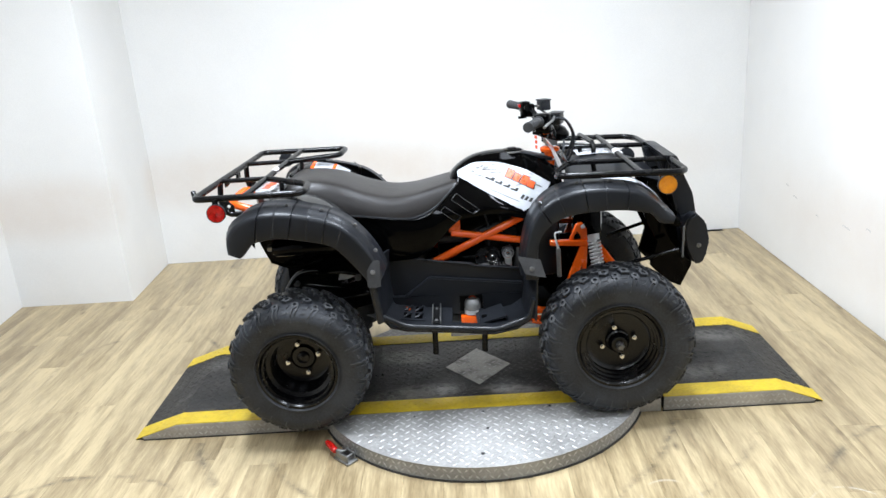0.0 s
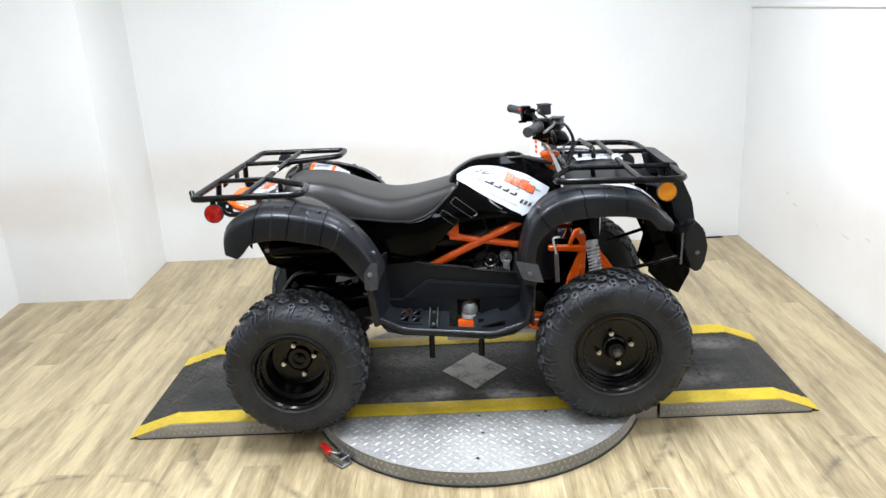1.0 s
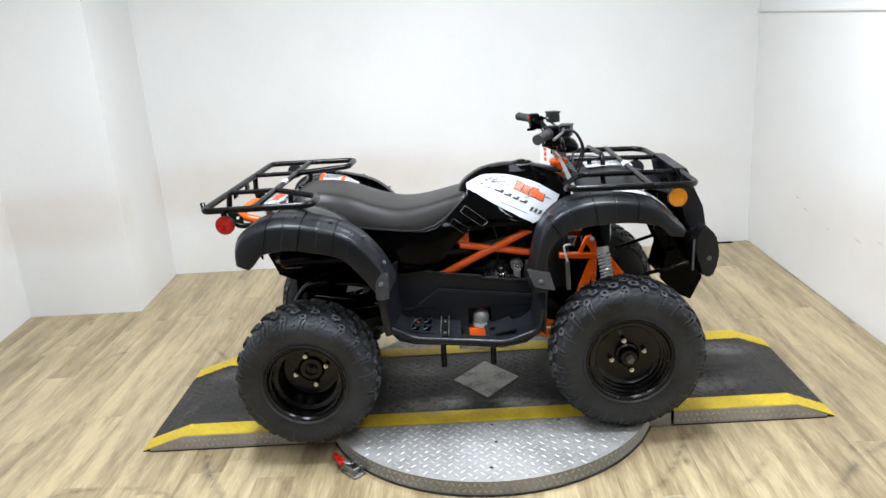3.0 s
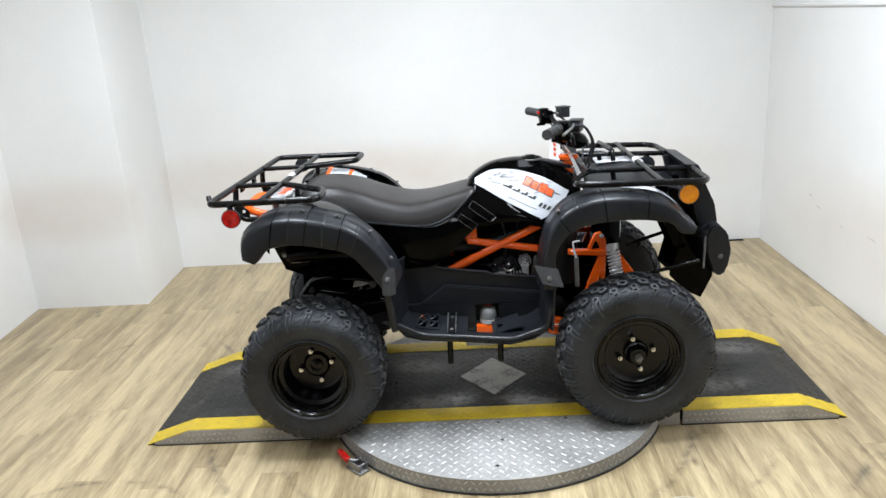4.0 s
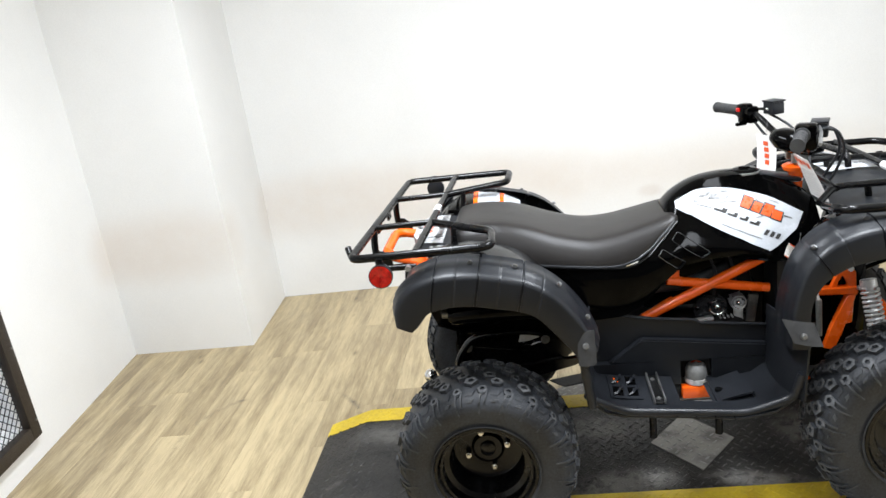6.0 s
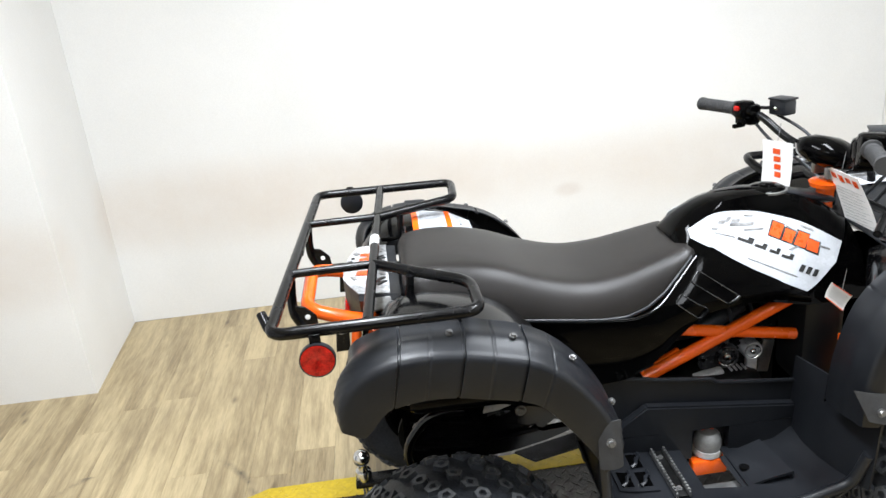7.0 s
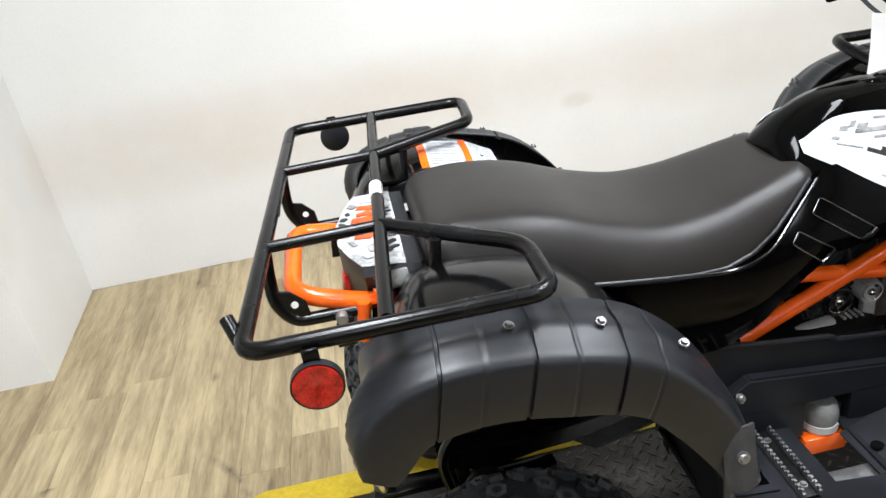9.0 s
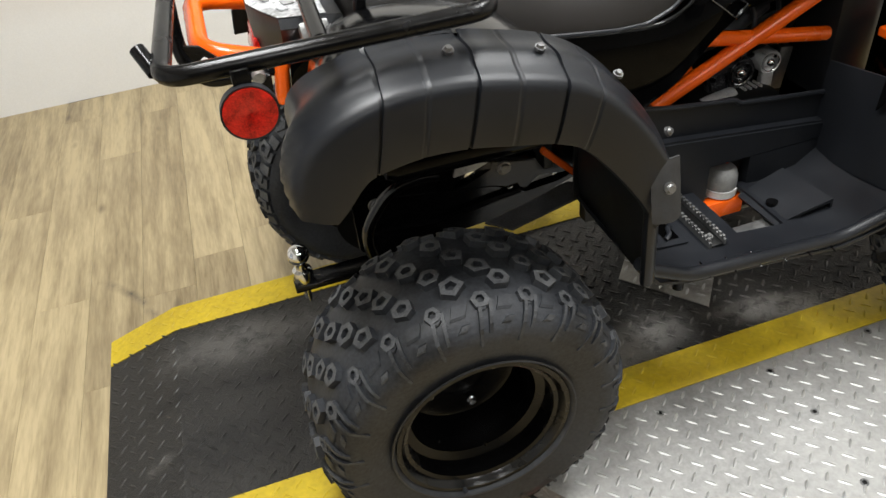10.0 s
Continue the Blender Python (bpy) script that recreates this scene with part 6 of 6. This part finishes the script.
    def clip(tl, tr, br, bl, y, out):
        """A small bulged strap; its corners in x and z."""
        tl, tr, br, bl = (np.array(p) for p in (tl, tr, br, bl))
        grid = []
        for v in np.linspace(0, 1, 8):
            a, c = tl + (bl - tl) * v, tr + (br - tr) * v
            grid.append([Vector((p[0], Y(y - 0.020 * (1 - v) + out * math.sin(math.pi * (0.15 + 0.7 * u)) * (0.5 + 0.5 * v)), p[1])) for u, p in ((u, a + (c - a) * u) for u in np.linspace(0, 1, 6))])
        # lighter than the footwell plastic: the strap's sheen is put into its colour
        part("clip", sheet(B(), grid, 0.004), GRIP, well, "plastic strap with its sheen painted as dark grey", angle=60)

    clip((-0.402, 0.768), (-0.352, 0.764), (-0.354, 0.668), (-0.404, 0.668), 0.502, 0.016)
    screw(well, (-0.380, Y(0.511), 0.728), (0, side, 0.3), 0.0075, ALLOY)
    # front shield
    rows = [[Vector((0.205 + 0.022 * u - 0.02 * math.sin(math.pi * u) * (1 - v) + 0.012 * v, Y(0.160 + 0.310 * u), 0.455 + 0.02 * u + 0.215 * v - 0.02 * v * (1 - u))) for u in np.linspace(0, 1, 7)] for v in np.linspace(0, 1, 8)]
    part("front_shield", sheet(B(), rows, 0.006), PLASTIC, well, angle=60)
    clip((0.160, 0.742), (0.246, 0.722), (0.264, 0.658), (0.186, 0.676), 0.484, 0.014)
    screw(well, (0.212, Y(0.491), 0.694), (0, side, 0.2), 0.0075, ALLOY)
    rows = [[Vector((xa, Y(ya), z)), Vector(((xa + xb) / 2, Y((ya + yb) / 2), z)), Vector((xb, Y(yb), z))] for xa, ya, xb, yb, z in ((-0.004, 0.215, 0.000, 0.335, 0.414), (0.050, 0.212, 0.060, 0.340, 0.434), (0.104, 0.210, 0.120, 0.345, 0.450), (0.108, 0.210, 0.124, 0.345, 0.412))]
    part("toe_board", sheet(B(), rows, 0.006), PLASTIC, well, smooth=False)
    # foot peg and drain grid
    for x in (-0.180, -0.148):
        bm = B()
        for k in range(15):
            box(bm, (x, Y(0.205 + 0.0115 * k), 0.458), (0.005, 0.006, 0.008))
        box(bm, (x, Y(0.286), 0.450), (0.005, 0.175, 0.012))
        part("foot_peg", bm, ALLOY if side < 0 else PLASTIC, well, "serrated metal foot peg edge", smooth=False)
    part("peg_plate", box(B(), (-0.164, Y(0.286), 0.446), (0.026, 0.175, 0.004), bevel=0.001), DARKMETAL, well)
    for y in (0.225, 0.345):
        screw(well, (-0.164, Y(y), 0.448), (0, 0, 1), 0.006, ALLOY)
    # raised grip pad with four slots, each with a hooked tongue
    def pad_z(x):
        return float(np.interp(x, [-0.335, -0.275, -0.10], [0.468, 0.452, 0.436]))
    rows = [[Vector((x, Y(y), pad_z(x) + 0.005)) for y in (0.198, 0.25, 0.30, 0.346)] for x in (-0.308, -0.285, -0.26, -0.235, -0.210)]
    part("grip_pad", sheet(B(), rows, 0.003), PLASTIC, well, smooth=False)
    for i in range(2):
        for j in range(2):
            x, y = -0.282 + 0.046 * i, 0.234 + 0.070 * j
            small = 0.45 if (i, j, side) == (0, 0, -1) else 1.0
            rows = [[Vector((x + u * small, Y(y + v * small), pad_z(x + u) + 0.0072)) for v in (-0.026, 0.0, 0.026)] for u in (-0.015, 0.0, 0.015)]
            part("grip_slot", sheet(B(), rows, 0.001), ORANGE if (i, j, side) == (0, 0, -1) else GLOSS, well, "slot in the grip pad", smooth=False)
            bm = tube(B(), [(x - 0.015, Y(y + 0.026), pad_z(x) + 0.010), (x - 0.002, Y(y + 0.020), pad_z(x) + 0.013), (x + 0.004, Y(y), pad_z(x) + 0.014), (x + 0.014, Y(y - 0.006), pad_z(x) + 0.011), (x + 0.016, Y(y - 0.026), pad_z(x) + 0.009)], 0.0050, 6, rad=0.008)
            part("tongue", bm, PLASTIC, well)
    for x in (-0.175, 0.030):
        bm = rod(B(), (x, Y(0.28), 0.43), (x - 0.004, Y(0.29), 0.275), 0.012, 14)
        part("peg_mount", bm, TUBE, quad, "short black peg mount")

# ---- tail ----
bm = B()
secs = [(-0.765, 0.168, 0.957, 0.88), (-0.789, 0.168, 0.960, 0.88), (-0.862, 0.160, 0.964, 0.872), (-0.883, 0.108, 0.962, 0.868), (-0.900, 0.046, 0.958, 0.872)]
loft(bm, [[Vector((x, y * w, z)) for y, z in ((-0.72, lo), (-0.92, hi - 0.035), (-1, hi - 0.014), (-0.95, hi), (0.95, hi), (1, hi - 0.014), (0.92, hi - 0.035), (0.72, lo))] for x, w, hi, lo in secs])
tail = part("tail_box", bm, PLASTIC, quad, "black tail box", angle=25)
rows = [[Vector((x, y * w, hi + 0.003)) for y in np.linspace(-0.95, 0.95, 6)] for x, w, hi, lo in secs[1:]]
tdec = part("tail_decal", sheet(B(), rows, 0.001), GRUBBYDECAL, quad, "white decal with red and black shapes", smooth=False)
RED_SHAPES = ((-0.838, 0.086, 0.040, 0.020, -12), (-0.844, 0.058, 0.034, 0.016, 8), (-0.848, 0.030, 0.046, 0.026, -10), (-0.850, 0.000, 0.030, 0.018, 14), (-0.850, -0.036, 0.036, 0.030, -8), (-0.834, 0.046, 0.014, 0.060, 10))
BLACK_SHAPES = ((-0.806, 0.070, 0.020, 0.008, 20), (-0.804, 0.056, 0.024, 0.006, 4), (-0.808, 0.044, 0.016, 0.009, -30), (-0.804, 0.016, 0.020, 0.007, 25), (-0.812, 0.006, 0.010, 0.012, 50), (-0.802, -0.004, 0.022, 0.006, 10), (-0.806, -0.076, 0.022, 0.012, 30), (-0.816, -0.090, 0.012, 0.018, -20), (-0.804, -0.098, 0.024, 0.009, 15), (-0.812, -0.108, 0.012, 0.012, 40), (-0.884, 0.050, 0.014, 0.014, 60), (-0.888, 0.030, 0.010, 0.020, 40), (-0.880, 0.016, 0.012, 0.012, 70), (-0.876, 0.070, 0.010, 0.014, 15))
GREY_SHAPES = ((-0.838, -0.090, 0.020, 0.030, 15), (-0.872, -0.062, 0.010, 0.026, 25), (-0.808, 0.120, 0.018, 0.040, 5), (-0.866, 0.100, 0.016, 0.020, 40), (-0.802, -0.040, 0.016, 0.030, 8), (-0.822, 0.092, 0.008, 0.030, 12))
PALE_SHAPES = ((-0.850, -0.120, 0.014, 0.020, 30), (-0.838, 0.118, 0.030, 0.016, 0))
for x, y, sx, sy, tw, m in [(*q, m) for group, m in ((RED_SHAPES, DECALRED), (BLACK_SHAPES, INK), (GREY_SHAPES, DECALGREY), (PALE_SHAPES, DECALPALE)) for q in group]:
    zz = float(np.interp(-x, [0.765, 0.789, 0.862, 0.883, 0.900], [0.957, 0.960, 0.964, 0.962, 0.958]))
    bm = slab(B(), [(x + u * math.cos(radians(tw)) - v * math.sin(radians(tw)), y + u * math.sin(radians(tw)) + v * math.cos(radians(tw))) for u, v in ((-sx / 2, -sy * 0.42), (sx * 0.35, -sy / 2), (sx / 2, -sy * 0.1), (sx * 0.3, sy / 2), (-sx * 0.45, sy * 0.38))], zz + 0.0042, zz + 0.0056, "z")
    part("decal_shape", bm, m, tdec, smooth=False)
bm = box(B(), (-0.812, -0.166, 0.940), (0.046, 0.020, 0.030), (-32, 0, 4), bevel=0.004)
part("latch", bm, ALLOY, tail, "bright square latch")
bm = box(B(), (-0.897, 0, 0.880), (0.02, 0.10, 0.045), (0, 12, 0), bevel=0.006)
part("tail_light", bm, RED, tail, "red tail light")
bar(quad, (-0.82, -0.140, 0.885), (-0.89, -0.148, 0.905), (-0.988, -0.132, 0.932), (-0.988, 0.118, 0.932), (-0.885, 0.128, 0.908), (-0.80, 0.118, 0.885), r=0.0165, mat=ORANGE, name="grab_bar", rad=0.06, label="orange tubular grab bar")
for s in (-1, 1):
    bm = box(B(), (-0.845, s * 0.150, 0.892), (0.035, 0.014, 0.045), bevel=0.004)
    part("tail_bracket", bm, ORANGE, quad, "orange tail bracket")
    rod_bm = lathe(B(), [(-0.005, 0.0001), (-0.005, 0.008), (0.005, 0.008), (0.007, 0.0001)], (-0.845, s * 0.150, 0.919), 12, "z")
    part("nut", rod_bm, CHROME, quad, "bright nut")
    bar(quad, (-0.872, s * 0.162, 0.908), (-0.884, s * 0.162, 0.835), r=0.012, mat=ORANGE, name="frame_tube", label="orange frame tube")
    bm = slab(B(), [(-0.930, 0.835), (-0.924, 0.882), (-0.908, 0.898), (-0.893, 0.890), (-0.897, 0.835)], s * 0.166, s * 0.176)
    bmesh.ops.bevel(bm, geom=bm.edges[:], offset=0.002, segments=1, affect="EDGES")
    lug = part("rack_foot", bm, TUBE, quad, "black rack foot plate", smooth=False)
    bm = lathe(B(), [(-0.006, 0.0001), (-0.006, 0.009), (0.0, 0.011), (0.010, 0.011)], (-0.912, s * 0.174, 0.890), 16)
    part("bolt", bm, ALLOY, lug, "round bolt head")
def fender_z(x, y):
    """Height of the rear inner fender there."""
    return float(np.interp(x, [-0.79, -0.70, -0.60, -0.53, -0.475], [0.985, 0.991, 0.972, 0.933, 0.875]) + np.interp(y, [0.13, 0.18, 0.215, 0.26, 0.32, 0.385], [-0.045, -0.03, -0.012, 0.0, 0.002, -0.002]))


def on_fender(x0, x1, y0, y1, up):
    return sheet(B(), [[Vector((x, y, fender_z(x, y) + up)) for y in np.linspace(y0, y1, 5)] for x in np.linspace(x0, x1, 7)], 0.0008)


sticker = part("warning_sticker", on_fender(-0.708, -0.540, 0.205, 0.325, 0.0045), WHITE, quad, "white and orange warning sticker", smooth=False)
for x0, x1 in ((-0.709, -0.692), (-0.613, -0.598)):
    part("sticker_band", on_fender(x0, x1, 0.204, 0.326, 0.0058), ORANGE, sticker, smooth=False)
for k in range(12):
    for x0, x1 in ((-0.686, -0.664 + 0.004 * (k % 3)), (-0.656, -0.622 - 0.004 * (k % 2)), (-0.592, -0.572 + 0.003 * (k % 3)), (-0.566, -0.546 - 0.003 * (k % 2))):
        part("print", on_fender(x0, x1, 0.214 + 0.009 * k, 0.2155 + 0.009 * k, 0.0056), PRINT, sticker, smooth=False)
part("print", on_fender(-0.580, -0.560, 0.224, 0.232, 0.0060), DECALRED, sticker, smooth=False)
bm = box(B(), (-0.745, 0, 0.870), (0.10, 0.36, 0.07), bevel=0.006)
part("tail_bridge", bm, PLASTIC, quad, "matte black tail bridge")
bar(quad, (-0.800, 0.190, 0.966), (-0.730, 0.195, 0.962), r=0.006, mat=GLOSS, name="seat_latch_rod", label="gloss black latch rod")
bm = lathe(B(), [(-0.15, 0.0001), (-0.15, 0.026), (-0.135, 0.036), (0.13, 0.037), (0.145, 0.028), (0.15, 0.0001)], (-0.625, -0.360, 0.800), 28, "x")
part("muffler", bm, GLOSS, quad, "black muffler")
bm = rod(B(), (-0.77, -0.360, 0.800), (-0.795, -0.360, 0.800), 0.014, 14)
part("tail_pipe", bm, ALLOY, quad, "bright exhaust tip")

# rear axle, swingarm, liner
rz = TOP + 0.283
bm = rod(B(), (RX, -0.36, rz), (RX, 0.36, rz), 0.022, 18)
for y in (-0.10, 0.10):
    rod(bm, (RX, y - 0.03, rz), (RX, y + 0.03, rz), 0.05, 22)
part("rear_axle", bm, DARKMETAL, quad, "dark rear axle")
for y in (-0.06, 0.06):
    part("swingarm", box(B(), (-0.63, y, 0.355), (0.16, 0.04, 0.035), bevel=0.008), GLOSS, quad, "gloss black swingarm rail")
for outline in ([(-0.80, 0.42), (-0.70, 0.385), (-0.59, 0.408), (-0.516, 0.413), (-0.41, 0.437), (-0.30, 0.472), (-0.30, 0.489), (-0.352, 0.466), (-0.430, 0.460), (-0.50, 0.50), (-0.586, 0.512), (-0.80, 0.55)],
                [(-0.80, 0.551), (-0.586, 0.513), (-0.570, 0.553), (-0.504, 0.539), (-0.49, 0.64), (-0.62, 0.70), (-0.80, 0.66)],
                [(-0.584, 0.5135), (-0.504, 0.5375), (-0.489, 0.64), (-0.30, 0.66), (-0.30, 0.49), (-0.346, 0.486), (-0.399, 0.500), (-0.427, 0.4715), (-0.499, 0.502)]):
    arm = slab(B(), outline, -0.070, -0.045)
    bmesh.ops.bevel(arm, geom=arm.edges[:], offset=0.003, segments=2, affect="EDGES")
    part("swingarm_plate", arm, FENDER, quad, "gloss black swingarm plate")
for pts in ([(-0.78, -0.074, 0.47), (-0.62, -0.074, 0.455), (-0.50, -0.074, 0.472), (-0.445, -0.074, 0.478)], [(-0.76, -0.074, 0.60), (-0.66, -0.074, 0.585), (-0.56, -0.074, 0.585), (-0.47, -0.074, 0.56), (-0.36, -0.074, 0.54)]):
    part("swingarm_rib", tube(B(), pts, 0.009, 8, rad=0.04), FENDER, quad, "gloss welded rib")
bm = lathe(B(), [(-0.004, 0.03), (-0.004, 0.10), (0.004, 0.10), (0.004, 0.03)], (RX, -0.14, rz), 36)
part("brake_disc", bm, DARKMETAL, quad, "dark brake disc")
bm = lathe(B(), [(-0.006, 0.03), (-0.006, 0.115), (0.006, 0.115), (0.006, 0.03)], (RX, 0.16, rz), 36)
part("sprocket", bm, DARKMETAL, quad, "dark chain sprocket")
bm = tube(B(), [(-0.78, -0.17, 0.44), (-0.80, -0.17, 0.54), (-0.74, -0.17, 0.62), (-0.68, -0.175, 0.635), (-0.645, -0.178, 0.632)], 0.012, 10, rad=0.06)
part("guard_hoop", bm, FENDER, quad, "gloss black guard hoop")
bar(quad, (-0.62, 0.0, 0.46), (-0.50, 0.0, 0.80), r=0.018, mat=DARKMETAL, name="rear_shock", label="rear shock body")
pts = [Vector((-0.62, 0.0, 0.46)).lerp(Vector((-0.50, 0.0, 0.80)), 0.1 + 0.7 * k / 90) + 0.034 * Vector((math.cos(k * 0.6) * 0.94, math.sin(k * 0.6), -math.cos(k * 0.6) * 0.33)) for k in range(91)]
part("rear_spring", tube(B(), pts, 0.006, 6, rad=0.001), DARKMETAL, quad, "black coil spring")
for s in (-1, 1):
    rows = [[Vector((x, s * y, z)) for y in (0.12, 0.20)] for x, z in ((-0.84, 0.86), (-0.72, 0.90), (-0.55, 0.88), (-0.45, 0.80), (-0.41, 0.70), (-0.405, 0.66))]
    part("wheel_liner", sheet(B(), rows, 0.004), GLOSS, quad, "gloss black wheel liner", smooth=False)
for s in (-1, 1):
    bm = slab(B(), [(-0.86, 0.90), (-0.88, 0.78), (-0.84, 0.68), (-0.77, 0.650), (-0.68, 0.655), (-0.60, 0.685), (-0.50, 0.700), (-0.455, 0.76), (-0.40, 0.76), (-0.385, 0.80), (-0.50, 0.90)], s * 0.165, s * 0.177)
    part("arch_liner", bm, GLOSS, quad, "gloss black wheel arch liner", smooth=False)
    bm = tube(B(), [(-0.84, s * 0.178, 0.685), (-0.77, s * 0.180, 0.657), (-0.68, s * 0.180, 0.662), (-0.60, s * 0.180, 0.692), (-0.50, s * 0.180, 0.706)], 0.006, 8, rad=0.05)
    part("liner_rib", bm, GLOSS, quad, "gloss moulded rib")
    screw(quad, (-0.760, s * 0.120, 0.560), (0, s, 0), 0.012)
    screw(quad, (-0.495, s * 0.120, 0.570), (0, s, 0), 0.012)
for s in (-1, 1):
    bm = slab(B(), [(-0.432, 0.606), (-0.316, 0.486), (-0.307, 0.495), (-0.423, 0.616)], s * 0.145, s * 0.158)
    bmesh.ops.bevel(bm, geom=bm.edges[:], offset=0.002, segments=1, affect="EDGES")
    part("frame_plate", bm, ORANGE, quad, "orange frame plate")
bm = box(B(), (-0.40, 0, 0.66), (0.02, 0.24, 0.24), bevel=0.004)
part("bulkhead", bm, PLASTIC, quad, "matte black bulkhead")
bm = box(B(), (-0.56, 0, 0.80), (0.30, 0.26, 0.10), bevel=0.02)
part("under_seat_box", bm, PLASTIC, quad, "matte black box under the seat")
bm = box(B(), (0.31, 0, 0.70), (0.12, 0.24, 0.36), bevel=0.03)
part("steering_shroud", bm, PLASTIC, quad, "matte black shroud")
# added black panel: hides the far arms, stands in for shade there
bm = box(B(), (0.375, 0.010, 0.50), (0.27, 0.02, 0.34), bevel=0.004)
part("front_blocker", bm, GLOSS, quad, "black panel added to blacken the space between the front wheels")
bm = box(B(), (0.50, 0, 0.64), (0.12, 0.12, 0.50), bevel=0.03)
part("radiator_shroud", bm, GLOSS, quad, "matte black front inner shroud")
# hitch
bm = box(B(), (-0.85, 0, 0.330), (0.20, 0.05, 0.016), bevel=0.003)
box(bm, (-0.75, 0, 0.36), (0.03, 0.06, 0.09), bevel=0.004)
hitch = part("hitch_bar", bm, TUBE, quad, "black hitch bar")
bm = B()
bmesh.ops.create_uvsphere(bm, u_segments=28, v_segments=18, radius=0.024, matrix=Matrix.Translation((-0.926, 0, 0.406)))
lathe(bm, [(0.338, 0.0001), (0.338, 0.022), (0.352, 0.023), (0.366, 0.021), (0.370, 0.013), (0.382, 0.0115), (0.39, 0.013)], (-0.926, 0, 0), 24, "z")
lathe(bm, [(0.282, 0.0001), (0.282, 0.008), (0.322, 0.008)], (-0.926, 0, 0), 16, "z")
part("tow_ball", bm, CHROME, hitch, "chrome tow ball")

# ---- mesh screen on the west wall ----
ang = math.atan2(WEST_B[0] - WEST_A[0], WEST_A[1] - WEST_B[1])
screen = anchor("mesh_screen", (west_x(-0.5), -0.5, 0), (0, 0, 0), "black expanded-metal screen in a dark stained wooden frame on the wall", "screen")
screen.rotation_euler = (0, 0, ang)
SN, SS, SLO, SHI, FW = 0.605, -0.70, 0.125, 1.65, 0.062
for name, c, s in (("stile", (0.021, SN - FW / 2, (SLO + SHI) / 2), (0.04, FW, SHI - SLO)), ("stile", (0.021, SS + FW / 2, (SLO + SHI) / 2), (0.04, FW, SHI - SLO)),
                   ("rail", (0.021, (SN + SS) / 2, SLO + FW / 2), (0.04, SN - SS - 2 * FW - 0.002, FW)), ("rail", (0.021, (SN + SS) / 2, SHI - FW / 2), (0.04, SN - SS - 2 * FW - 0.002, FW))):
    part(name, box(B(), c, s, bevel=0.003), WOOD, screen, "dark stained wooden frame piece")
for z in (0.20, 0.55, 0.88, 1.22, 1.56):
    bm = rod(B(), (0.040, SN - 0.012, z), (0.044, SN - 0.012, z), 0.006, 10)
    part("screw", bm, ALLOY, screen)
bm = B()
W_, H_ = 0.042, 0.020
ny, nz = int((SN - SS - 2 * FW) / W_) + 1, int((SHI - SLO - 2 * FW) / H_) + 1
for i in range(ny):
    for k in range(nz):
        y, z = SS + FW + (i + 0.5 * (k % 2)) * W_, SLO + FW + k * H_
        for e in (-1, 1):
            a, b = Vector((0.012, y, z)), Vector((0.012, y + e * W_ / 2, z + H_))
            if not SS + FW - 0.01 < b.y < SN - FW + 0.01 or b.z > SHI - FW + 0.01:
                continue
            d = (b - a).normalized()
            s1, s2 = d.cross(Vector((1, 0, 0))) * 0.0017, Vector((0.0015, 0, 0))
            vs = [bm.verts.new(p + q) for p in (a, b) for q in (s1 + s2, -s1 + s2, -s1 - s2, s1 - s2)]
            for j in range(4):
                bm.faces.new((vs[j], vs[(j + 1) % 4], vs[4 + (j + 1) % 4], vs[4 + j]))
tagged(part("mesh", bm, MESHBLACK, screen, "black expanded metal mesh", smooth=False), kind="stuff")

# ---- floor planks ----
PW, PL = 0.152, 1.22
plank_meshes = {}


def plank_mesh(length):
    key = round(length, 2)
    if key not in plank_meshes:
        bm = box(B(), (0, 0, -0.004), (PW - 0.0006, key - 0.0006, 0.008), bevel=0.0004)
        me = bpy.data.meshes.new("plank")
        bm.to_mesh(me)
        bm.free()
        me.materials.append(PLANK)
        plank_meshes[key] = me
    return plank_meshes[key]


rng = random.Random(4)
x = -3.05
while x < EAST + PW:
    y = SOUTH - rng.random() * PL
    while y < FAR:
        a, b = max(y, SOUTH), min(y + PL, FAR)
        if b - a > 0.05:
            ob = new("plank", plank_mesh(b - a))
            ob.parent = floor
            ob.location = (x + PW / 2, a + round(b - a, 2) / 2, 0)
        y += PL
    x += PW
